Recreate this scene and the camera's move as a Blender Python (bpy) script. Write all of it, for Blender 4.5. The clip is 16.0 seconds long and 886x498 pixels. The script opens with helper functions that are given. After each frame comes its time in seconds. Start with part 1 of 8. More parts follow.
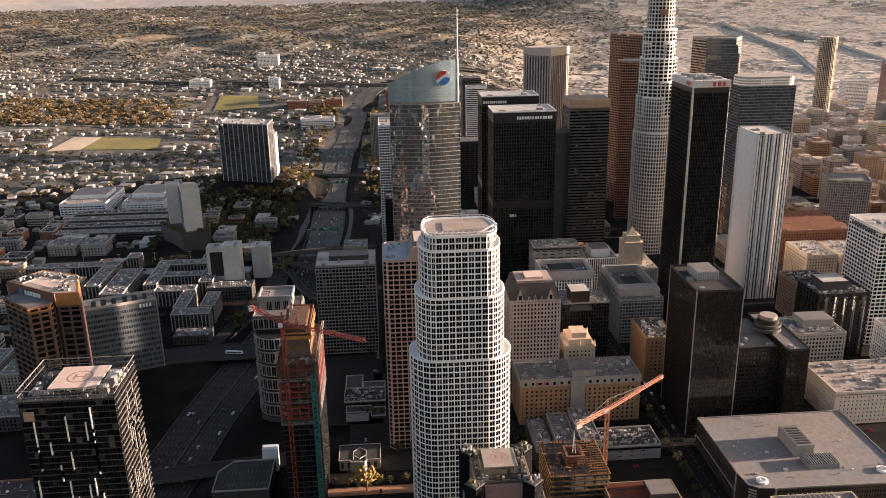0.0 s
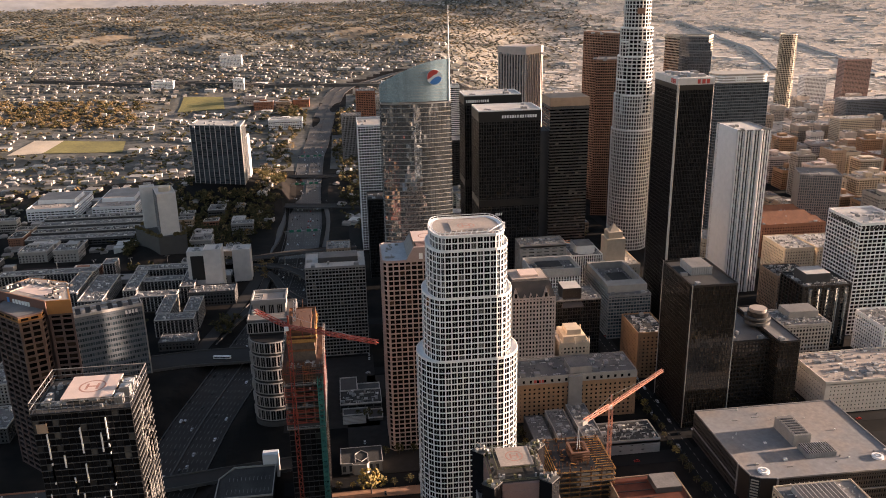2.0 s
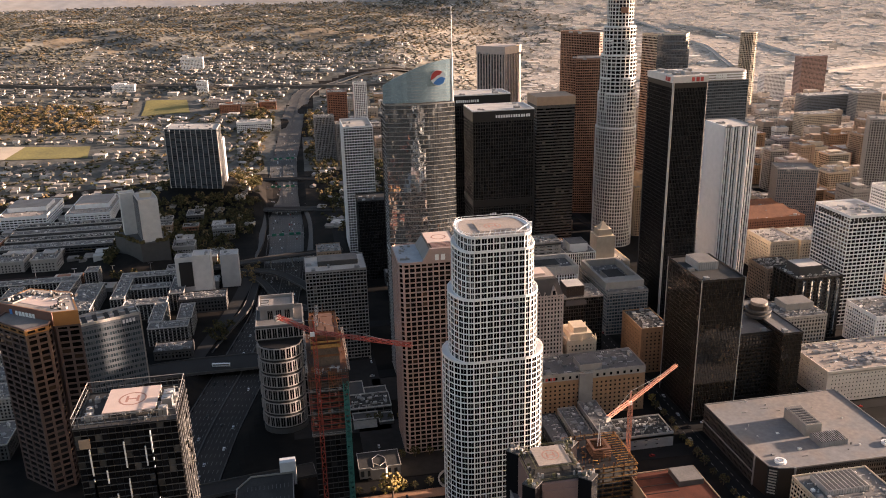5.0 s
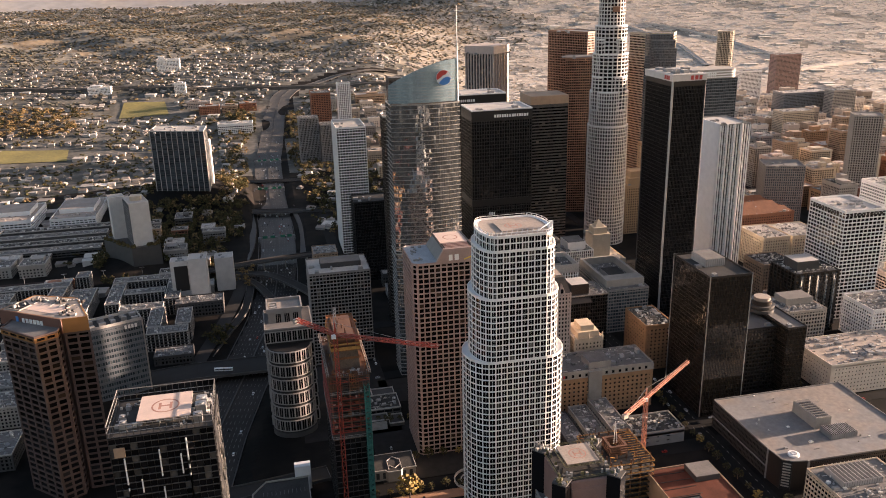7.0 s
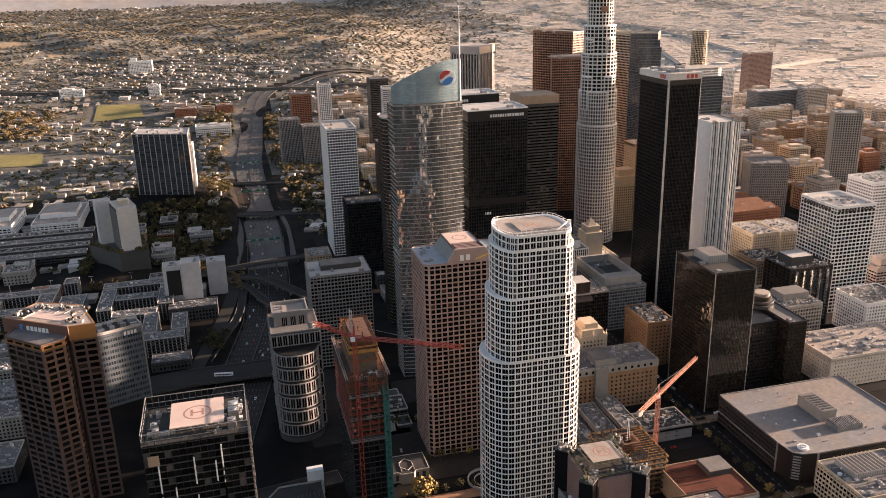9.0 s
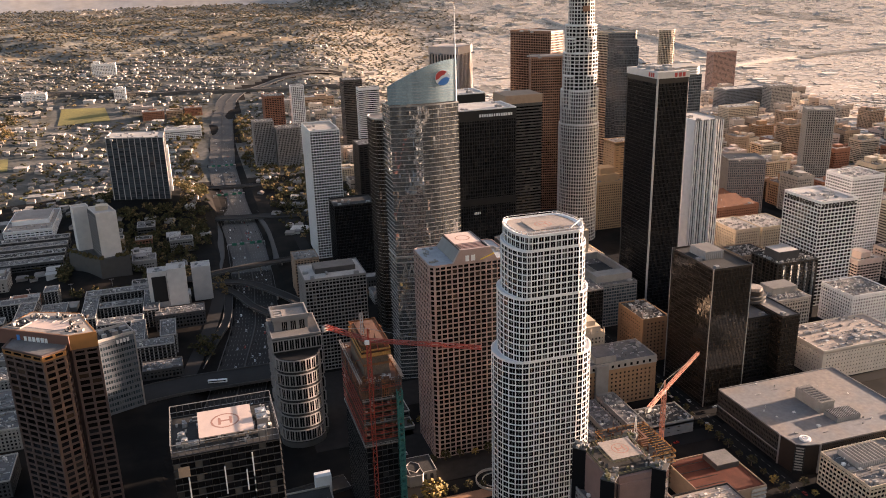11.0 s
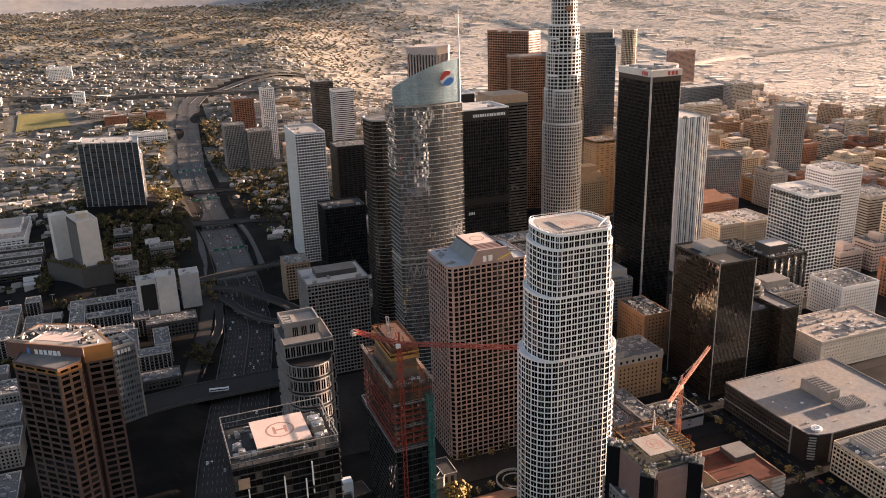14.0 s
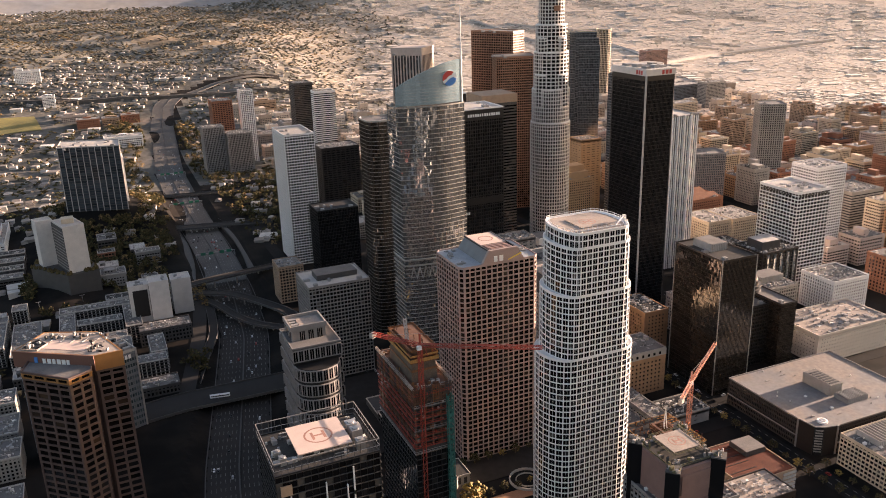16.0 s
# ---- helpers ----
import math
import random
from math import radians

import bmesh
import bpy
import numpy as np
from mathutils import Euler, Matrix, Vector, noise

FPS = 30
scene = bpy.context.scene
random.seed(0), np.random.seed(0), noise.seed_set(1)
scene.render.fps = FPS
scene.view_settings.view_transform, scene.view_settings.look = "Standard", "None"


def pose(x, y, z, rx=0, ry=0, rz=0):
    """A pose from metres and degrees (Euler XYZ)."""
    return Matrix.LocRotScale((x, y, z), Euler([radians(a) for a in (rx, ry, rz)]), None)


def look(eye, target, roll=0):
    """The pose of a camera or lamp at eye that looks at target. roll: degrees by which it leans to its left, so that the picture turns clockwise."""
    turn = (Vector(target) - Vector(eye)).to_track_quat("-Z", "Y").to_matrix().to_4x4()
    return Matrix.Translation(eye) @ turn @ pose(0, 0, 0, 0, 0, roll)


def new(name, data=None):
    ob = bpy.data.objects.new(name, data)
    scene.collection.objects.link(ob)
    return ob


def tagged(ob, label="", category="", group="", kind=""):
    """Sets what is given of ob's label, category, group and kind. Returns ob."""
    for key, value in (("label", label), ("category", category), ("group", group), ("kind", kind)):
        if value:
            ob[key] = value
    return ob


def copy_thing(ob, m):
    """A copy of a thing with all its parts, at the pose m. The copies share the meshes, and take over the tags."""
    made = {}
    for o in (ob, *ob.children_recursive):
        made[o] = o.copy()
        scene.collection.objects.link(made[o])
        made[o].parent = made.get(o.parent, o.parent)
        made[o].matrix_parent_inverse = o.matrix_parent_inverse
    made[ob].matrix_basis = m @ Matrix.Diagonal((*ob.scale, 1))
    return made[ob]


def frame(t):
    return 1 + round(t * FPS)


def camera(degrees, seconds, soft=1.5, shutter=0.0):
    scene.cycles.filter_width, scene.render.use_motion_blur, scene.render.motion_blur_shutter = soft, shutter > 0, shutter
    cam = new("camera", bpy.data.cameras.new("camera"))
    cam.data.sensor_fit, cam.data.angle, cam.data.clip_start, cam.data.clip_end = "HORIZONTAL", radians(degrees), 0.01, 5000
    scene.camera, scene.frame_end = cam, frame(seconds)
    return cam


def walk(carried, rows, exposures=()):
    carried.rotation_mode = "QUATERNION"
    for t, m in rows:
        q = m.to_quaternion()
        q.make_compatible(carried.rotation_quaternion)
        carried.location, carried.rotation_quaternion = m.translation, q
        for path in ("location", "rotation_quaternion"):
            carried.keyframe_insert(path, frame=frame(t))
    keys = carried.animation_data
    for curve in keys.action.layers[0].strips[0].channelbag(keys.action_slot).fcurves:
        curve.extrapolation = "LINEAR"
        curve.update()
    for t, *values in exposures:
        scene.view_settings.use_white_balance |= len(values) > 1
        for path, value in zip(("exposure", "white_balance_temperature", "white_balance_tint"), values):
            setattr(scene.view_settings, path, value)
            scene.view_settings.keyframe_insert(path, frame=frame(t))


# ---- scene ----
cam = camera(56.4, 16.0, soft=0.95)
METRES, EYE, TILT, LEAN, TURN = 256.3, 370.0, 0.0, 0.0, -3.9
ROWS = [
    (0.0, 0.0, 0.0, 0.0, -0.32, -18.28, 0.98),
    (0.5, -0.0306, 0.002, -0.0003, -1.25, -18.31, 1.0),
    (1.0, -0.0609, 0.0048, 0.0007, -2.12, -18.36, 1.03),
    (1.5, -0.0918, 0.0077, 0.0013, -2.78, -18.39, 1.05),
    (2.0, -0.1228, 0.0103, 0.0015, -3.35, -18.38, 1.04),
    (2.5, -0.1533, 0.0137, 0.0026, -3.95, -18.4, 1.07),
    (3.0, -0.182, 0.0176, 0.0032, -4.6, -18.42, 1.1),
    (3.5, -0.2128, 0.0219, 0.0033, -5.2, -18.42, 1.11),
    (4.0, -0.243, 0.0259, 0.0038, -5.7, -18.42, 1.14),
    (6.5, -0.3959, 0.0523, 0.0058, -8.37, -18.47, 1.28),
    (7.0, -0.4263, 0.0582, 0.0063, -8.87, -18.48, 1.3),
    (7.5, -0.4568, 0.0646, 0.0067, -9.39, -18.49, 1.3),
    (8.0, -0.4872, 0.0712, 0.0068, -9.92, -18.49, 1.32),
    (8.5, -0.5176, 0.0783, 0.007, -10.47, -18.49, 1.34),
    (9.0, -0.548, 0.0865, 0.0065, -11.18, -18.49, 1.36),
    (11.5, -0.7002, 0.1337, 0.0072, -14.64, -18.53, 1.48),
    (12.0, -0.7303, 0.1438, 0.0074, -15.23, -18.54, 1.5),
    (12.5, -0.7601, 0.1543, 0.0077, -15.81, -18.55, 1.52),
    (13.0, -0.7886, 0.1646, 0.0078, -16.36, -18.55, 1.53),
    (13.5, -0.8186, 0.1756, 0.0079, -16.94, -18.53, 1.55),
    (14.0, -0.8484, 0.187, 0.0081, -17.52, -18.54, 1.56),
    (14.5, -0.878, 0.199, 0.0081, -18.09, -18.54, 1.58),
    (15.0, -0.9074, 0.2112, 0.0082, -18.67, -18.54, 1.59),
    (15.5, -0.9367, 0.2239, 0.0084, -19.3, -18.55, 1.61),
    (16.0, -0.9656, 0.2372, 0.0085, -19.94, -18.56, 1.63),
]
walk(cam, [(t, pose(0, 0, EYE, TILT, LEAN, TURN) @ pose(METRES * x, METRES * y, METRES * z, 90 + pitch, roll, yaw)) for t, x, y, z, yaw, pitch, roll in ROWS],
     ((0.0, 1.93, 6750, 21), (16.0, 2.20, 7050, 24)))

# ---- world, sun ----
SUN_EL, SUN_ROT = radians(7.8), radians(88.0)
world = bpy.data.worlds.new("sky_world")
scene.world = world
world.use_nodes = True
wn = world.node_tree
sky = wn.nodes.new("ShaderNodeTexSky")
sky.sky_type, sky.sun_disc = "NISHITA", False
sky.sun_elevation, sky.sun_rotation = SUN_EL, SUN_ROT
sky.altitude, sky.air_density, sky.dust_density, sky.ozone_density = 100, 1.0, 3.0, 1.0
wn.links.new(sky.outputs[0], wn.nodes["Background"].inputs[0])
wn.nodes["Background"].inputs[1].default_value = 0.078
sun_dir = Vector((math.sin(SUN_ROT) * math.cos(SUN_EL), math.cos(SUN_ROT) * math.cos(SUN_EL), math.sin(SUN_EL)))
sun = new("sun", bpy.data.lights.new("sun", "SUN"))
sun.data.energy, sun.data.angle, sun.data.color = 5.0, radians(0.6), (1.0, 0.80, 0.62)
sun.matrix_world = look(sun_dir * 1000, (0, 0, 0))


# ---- materials ----
def mat(name, rgb, rough=0.7, metal=0.0, vary=0.25, scale=0.15, fine=2.0, spread=0.0, bump=0.0, island=False, spec=0.5, rgb2=None):
    """Noise at two scales over the base colour; island or object randomness shifts it piece by piece."""
    m = bpy.data.materials.new(name)
    m.use_nodes = True
    t = m.node_tree
    N, L = t.nodes, t.links
    b = N["Principled BSDF"]
    b.inputs["Metallic"].default_value = metal
    b.inputs["Specular IOR Level"].default_value = spec
    geo = N.new("ShaderNodeNewGeometry")
    big, small = N.new("ShaderNodeTexNoise"), N.new("ShaderNodeTexNoise")
    big.inputs["Scale"].default_value, small.inputs["Scale"].default_value = scale, fine
    big.inputs["Detail"].default_value, small.inputs["Detail"].default_value = 4, 3
    for n in (big, small):
        L.new(geo.outputs["Position"], n.inputs["Vector"])
    add = N.new("ShaderNodeMath")
    add.operation = "ADD"
    L.new(big.outputs["Fac"], add.inputs[0])
    L.new(small.outputs["Fac"], add.inputs[1])
    rng = N.new("ShaderNodeMapRange")
    rng.inputs["From Min"].default_value, rng.inputs["From Max"].default_value = 0.6, 1.4
    rng.inputs["To Min"].default_value, rng.inputs["To Max"].default_value = 1 - vary, 1 + vary
    L.new(add.outputs[0], rng.inputs["Value"])
    factor = rng.outputs[0]
    if spread:
        if island:
            rnd = geo.outputs["Random Per Island"]
        else:
            rnd = N.new("ShaderNodeObjectInfo").outputs["Random"]
        r2 = N.new("ShaderNodeMapRange")
        r2.inputs["To Min"].default_value, r2.inputs["To Max"].default_value = 1 - spread, 1 + spread
        L.new(rnd, r2.inputs["Value"])
        mul = N.new("ShaderNodeMath")
        mul.operation = "MULTIPLY"
        L.new(factor, mul.inputs[0])
        L.new(r2.outputs[0], mul.inputs[1])
        factor = mul.outputs[0]
    sc = N.new("ShaderNodeVectorMath")
    sc.operation = "SCALE"
    sc.inputs[0].default_value = rgb
    if rgb2:
        mix = N.new("ShaderNodeMix")
        mix.data_type = "RGBA"
        mix.inputs["A"].default_value, mix.inputs["B"].default_value = (*rgb, 1), (*rgb2, 1)
        if island:
            hop = N.new("ShaderNodeMath")
            hop.operation = "FRACT"
            hop2 = N.new("ShaderNodeMath")
            hop2.operation = "MULTIPLY"
            hop2.inputs[1].default_value = 7.31
            L.new(geo.outputs["Random Per Island"], hop2.inputs[0])
            L.new(hop2.outputs[0], hop.inputs[0])
            L.new(hop.outputs[0], mix.inputs["Factor"])
        else:
            ramp = N.new("ShaderNodeMapRange")
            ramp.inputs["From Min"].default_value, ramp.inputs["From Max"].default_value = 0.42, 0.58
            L.new(big.outputs["Fac"], ramp.inputs["Value"])
            L.new(ramp.outputs[0], mix.inputs["Factor"])
        L.new(mix.outputs["Result"], sc.inputs[0])
    L.new(factor, sc.inputs["Scale"])
    L.new(sc.outputs[0], b.inputs["Base Color"])
    rr = N.new("ShaderNodeMapRange")
    rr.inputs["From Min"].default_value, rr.inputs["From Max"].default_value = 0.3, 0.7
    rr.inputs["To Min"].default_value, rr.inputs["To Max"].default_value = max(rough - 0.1, 0.02), min(rough + 0.1, 1)
    L.new(small.outputs["Fac"], rr.inputs["Value"])
    L.new(rr.outputs[0], b.inputs["Roughness"])
    if bump:
        bn = N.new("ShaderNodeBump")
        bn.inputs["Strength"].default_value, bn.inputs["Distance"].default_value = bump, 0.3
        L.new(small.outputs["Fac"], bn.inputs["Height"])
        L.new(bn.outputs[0], b.inputs["Normal"])
    return m


def pane_mat(name, rgb, rough=0.06, blind=(0.13, 0.115, 0.1), share=0.12, island=True, ior=1.45, metal=0.0):
    """Window glass in front of dark rooms; some panes have blinds drawn."""
    m = bpy.data.materials.new(name)
    m.use_nodes = True
    t = m.node_tree
    N, L = t.nodes, t.links
    b = N["Principled BSDF"]
    b.inputs["IOR"].default_value, b.inputs["Metallic"].default_value = ior, metal
    if island:
        rnd = N.new("ShaderNodeNewGeometry").outputs["Random Per Island"]
    else:
        rnd = N.new("ShaderNodeObjectInfo").outputs["Random"]
    ramp = N.new("ShaderNodeValToRGB")
    ramp.color_ramp.interpolation = "LINEAR"
    e = ramp.color_ramp.elements
    e[0].position, e[0].color = 0.0, (*[c * 0.5 for c in rgb], 1)
    e[1].position, e[1].color = 1.0, (*blind, 1)
    k = e.new(1 - share)
    k.color = (*[c * 1.5 for c in rgb], 1)
    L.new(rnd, ramp.inputs[0])
    L.new(ramp.outputs[0], b.inputs["Base Color"])
    rr = N.new("ShaderNodeMapRange")
    rr.inputs["To Min"].default_value, rr.inputs["To Max"].default_value = rough * 0.6, rough * 1.8
    L.new(rnd, rr.inputs["Value"])
    L.new(rr.outputs[0], b.inputs["Roughness"])
    return m


M = {
    "white": mat("white_panel", (0.86, 0.83, 0.80), 0.55, vary=0.12, spread=0.05),
    "whitewall": mat("white_wall", (0.82, 0.80, 0.78), 0.6, vary=0.1),
    "rose": mat("rose_granite", (0.365, 0.265, 0.232), 0.5, vary=0.18, spread=0.08),
    "brown": mat("brown_granite", (0.098, 0.061, 0.052), 0.55, vary=0.18, spread=0.05),
    # One brown stone twice: maroon as in shade, ochre as in sun
    "maroon": mat("shaded_maroon_panel", (0.16, 0.075, 0.055), 0.55, vary=0.15),
    "ochre": mat("sunlit_ochre_panel", (0.30, 0.135, 0.04), 0.6, vary=0.15),
    "pale": mat("pale_beige_stone", (0.60, 0.56, 0.52), 0.65, vary=0.15),
    "pinkdark": mat("dark_pink_granite", (0.27, 0.165, 0.14), 0.5, vary=0.2),
    "redgranite": mat("red_granite", (0.24, 0.12, 0.075), 0.45, vary=0.15),
    "black": mat("black_metal", (0.012, 0.0115, 0.012), 0.4, vary=0.2),
    "bronze": mat("dark_bronze_panel", (0.028, 0.022, 0.019), 0.4, vary=0.2),
    "core": mat("dark_interior", (0.010, 0.009, 0.009), 0.6, vary=0.2),
    # White plaster with the walls' shade put into its colour
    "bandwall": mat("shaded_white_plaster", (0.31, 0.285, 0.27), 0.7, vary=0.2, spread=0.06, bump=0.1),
    # Both greys darkened below concrete's own tone, for walls in shade
    "grey": mat("grey_concrete", (0.25, 0.235, 0.222), 0.75, vary=0.2, spread=0.06, bump=0.1),
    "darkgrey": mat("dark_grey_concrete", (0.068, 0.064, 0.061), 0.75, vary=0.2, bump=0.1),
    "concrete": mat("pale_concrete", (0.34, 0.31, 0.275), 0.8, vary=0.2, bump=0.1),
    "cream": mat("cream_terracotta", (0.52, 0.43, 0.32), 0.7, vary=0.18),
    "pink": mat("pinkish_stone", (0.48, 0.39, 0.34), 0.7, vary=0.15),
    "orange": mat("orange_brick", (0.34, 0.195, 0.105), 0.8, vary=0.2, bump=0.1),
    # Tan walls of two blocks, warmed in colour for orange sunlight
    "litwall": mat("orange_lit_tan_wall", (0.50, 0.33, 0.19), 0.8, vary=0.15),
    "creamwall": mat("pale_cream_wall", (0.66, 0.58, 0.49), 0.7, vary=0.15),
    "tan": mat("tan_brick", (0.36, 0.25, 0.17), 0.8, vary=0.2, bump=0.1),
    "brick": mat("red_brick", (0.28, 0.12, 0.07), 0.8, vary=0.25, bump=0.1),
    "tile": mat("red_roof_tile", (0.22, 0.09, 0.045), 0.8, vary=0.3, fine=1.2),
    "slate": mat("slate_roof", (0.06, 0.052, 0.048), 0.7, vary=0.3),
    "roof": mat("grey_gravel_roof", (0.145, 0.135, 0.128), 0.9, vary=0.35, scale=0.08, fine=0.9),
    "roofdark": mat("dark_tar_roof", (0.06, 0.057, 0.054), 0.85, spec=0.1, vary=0.4, scale=0.08, fine=0.9),
    "rooflight": mat("pale_membrane_roof", (0.45, 0.415, 0.38), 0.8, vary=0.25, scale=0.07, fine=0.7),
    "rooftan": mat("tan_gravel_roof", (0.33, 0.275, 0.235), 0.9, vary=0.3, scale=0.06, fine=0.7),
    "membrane": mat("bluish_roof_membrane", (0.36, 0.38, 0.40), 0.7, vary=0.25, scale=0.09, fine=0.7),
    "pad": mat("helipad_pink_concrete", (0.62, 0.47, 0.40), 0.8, vary=0.12, scale=0.2),
    "padmark": mat("helipad_faded_marking", (0.36, 0.18, 0.135), 0.7, vary=0.35),
    "metal": mat("galvanised_metal", (0.42, 0.41, 0.40), 0.45, metal=0.6, vary=0.25, spread=0.25),
    "unit": mat("grey_painted_unit", (0.27, 0.262, 0.255), 0.6, vary=0.25, spread=0.35),
    "clutter": mat("mixed_roof_plant", (0.13, 0.125, 0.12), 0.6, vary=0.3, island=True, spread=0.5, rgb2=(0.6, 0.57, 0.53)),
    "crane": mat("red_crane_paint", (0.32, 0.055, 0.035), 0.5, vary=0.3),
    "cranew": mat("pale_red_crane_paint", (0.55, 0.25, 0.17), 0.5, vary=0.3),
    "wetcrete": mat("fresh_stained_concrete", (0.13, 0.092, 0.066), 0.8, vary=0.45, scale=0.2, fine=1.2),
    "olivepaint": mat("olive_green_paint", (0.12, 0.11, 0.055), 0.6, vary=0.35),
    "form": mat("orange_formwork", (0.20, 0.085, 0.035), 0.7, vary=0.45, fine=0.6),
    "formgold": mat("golden_plywood_form", (0.42, 0.215, 0.06), 0.7, vary=0.4, fine=0.6),
    "screen": mat("dark_mesh_screen", (0.05, 0.045, 0.045), 0.7, vary=0.35, spread=0.3),
    "rebar": mat("rusty_steel", (0.13, 0.062, 0.037), 0.7, vary=0.4),
    "hoist": mat("green_hoist_mesh", (0.03, 0.15, 0.13), 0.6, vary=0.35),
    # Road and pavement colours include the deep shade between the towers
    "asphalt": mat("shade_dark_asphalt", (0.016, 0.0152, 0.015), 0.85, spec=0.1, vary=0.3, scale=0.05, fine=0.5),
    # Freeway concrete darkened in colour for the shaded near stretch
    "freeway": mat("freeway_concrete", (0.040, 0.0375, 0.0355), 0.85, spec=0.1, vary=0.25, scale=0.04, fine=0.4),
    "lot": mat("reddish_asphalt", (0.05, 0.035, 0.031), 0.85, spec=0.1, vary=0.35, scale=0.06, fine=0.5),
    "paint": mat("road_marking_white", (0.24, 0.235, 0.22), 0.7, vary=0.3),
    "pavement": mat("shade_dark_pavement", (0.032, 0.029, 0.027), 0.85, spec=0.1, vary=0.3),
    # Paving coloured orange for the low sun on it
    "plaza": mat("orange_lit_paving", (0.36, 0.19, 0.11), 0.8, vary=0.3),
    "grass": mat("dry_grass", (0.20, 0.17, 0.055), 0.95, vary=0.35, scale=0.02, fine=0.2),
    "track": mat("pale_dirt", (0.46, 0.38, 0.29), 0.9, vary=0.25, scale=0.03),
    "bark": mat("brown_bark", (0.10, 0.07, 0.05), 0.9),
    "leaf": mat("dark_green_leaves", (0.042, 0.045, 0.02), 0.8, spec=0.1, vary=0.5, fine=0.7, island=True, spread=0.5, rgb2=(0.08, 0.058, 0.024)),
    # Far-slope leaves paled and greyed: haze is in the leaf colour
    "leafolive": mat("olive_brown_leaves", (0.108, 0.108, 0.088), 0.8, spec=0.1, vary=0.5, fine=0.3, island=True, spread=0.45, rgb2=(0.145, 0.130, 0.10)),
    "leafgold": mat("golden_leaves", (0.30, 0.19, 0.035), 0.8, vary=0.4, island=True, spread=0.4, rgb2=(0.22, 0.16, 0.04)),
    "leafrust": mat("rusty_leaves", (0.21, 0.132, 0.052), 0.8, vary=0.4, island=True, spread=0.4, rgb2=(0.14, 0.095, 0.032)),
    "hwall": mat("house_wall_paint", (0.26, 0.225, 0.195), 0.8, vary=0.3, island=True, spread=0.45, rgb2=(0.54, 0.50, 0.455)),
    "storewall": mat("dark_store_brick", (0.038, 0.032, 0.029), 0.7, vary=0.3),
    "storeroof": mat("stained_flat_roof", (0.24, 0.203, 0.178), 0.85, vary=0.35, scale=0.025, fine=0.3, rgb2=(0.17, 0.165, 0.165)),
    "darkred": mat("rust_red_roof", (0.105, 0.033, 0.020), 0.85, vary=0.45, scale=0.1, spec=0.2),
    # The same concrete, paler: sunlight and haze are in this colour
    "freeway_far": mat("lit_freeway_concrete", (0.10, 0.094, 0.088), 0.85, spec=0.2, vary=0.3, scale=0.03, fine=0.3),
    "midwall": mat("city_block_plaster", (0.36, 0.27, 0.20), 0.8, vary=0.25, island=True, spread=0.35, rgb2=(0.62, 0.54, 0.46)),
    # Distant low blocks: walls and roofs paled to carry haze
    "farwall": mat("haze_pale_plaster", (0.56, 0.475, 0.395), 0.8, vary=0.2, island=True, spread=0.2, rgb2=(0.74, 0.67, 0.59)),
    # Slate blue lightened in colour for haze before the far towers
    "slatepanel": mat("slate_blue_panel", (0.14, 0.155, 0.17), 0.45, vary=0.2),
    "gantry": mat("green_road_sign", (0.02, 0.16, 0.10), 0.5, vary=0.15),
    "hroof": mat("house_roofing", (0.165, 0.135, 0.115), 0.85, vary=0.25, island=True, spread=0.5, rgb2=(0.36, 0.315, 0.275)),
    "sign": mat("white_sign_face", (0.8, 0.8, 0.78), 0.5, vary=0.05),
    "signred": mat("red_sign_face", (0.5, 0.06, 0.05), 0.5, vary=0.05),
    "signblue": mat("blue_sign_face", (0.06, 0.22, 0.55), 0.5, vary=0.05),
    "signgold": mat("gold_sign_face", (0.75, 0.52, 0.08), 0.5, vary=0.05),
    "sail": mat("blue_grey_crown_glass", (0.27, 0.38, 0.43), 0.25, metal=0.35, vary=0.15, spread=0.15),
    "p_dark": pane_mat("dark_window_glass", (0.008, 0.008, 0.009), share=0.08, ior=1.32),
    "p_darko": pane_mat("dark_window_glass_single", (0.008, 0.008, 0.009), share=0.08, ior=1.32, island=False),
    "p_brown": pane_mat("brown_window_glass", (0.005, 0.004, 0.0035), blind=(0.07, 0.045, 0.03), share=0.08, ior=1.25),
    "p_browno": pane_mat("brown_window_glass_single", (0.005, 0.004, 0.0035), blind=(0.07, 0.045, 0.03), share=0.08, ior=1.25, island=False),
    "p_black": pane_mat("black_glass", (0.010, 0.010, 0.011), rough=0.05, blind=(0.05, 0.045, 0.04), share=0.08, ior=1.36),
    "p_bronze": pane_mat("bronze_mirror_glass", (0.028, 0.020, 0.014), rough=0.04, blind=(0.06, 0.045, 0.03), share=0.1, ior=1.8),
    "p_mirror": pane_mat("silver_mirror_glass", (0.34, 0.37, 0.38), rough=0.03, blind=(0.62, 0.62, 0.60), share=0.15, metal=0.9),
    # Slate glass lightened along with its panel, as haze
    "p_slate": pane_mat("slate_blue_glass", (0.04, 0.05, 0.058), rough=0.06, blind=(0.07, 0.08, 0.085), share=0.15),
    "p_blue": pane_mat("blue_grey_glass", (0.045, 0.065, 0.075), rough=0.06, blind=(0.16, 0.17, 0.17), share=0.2),
    "p_grey": pane_mat("grey_window_glass", (0.05, 0.05, 0.05), rough=0.1, blind=(0.25, 0.24, 0.22)),
}


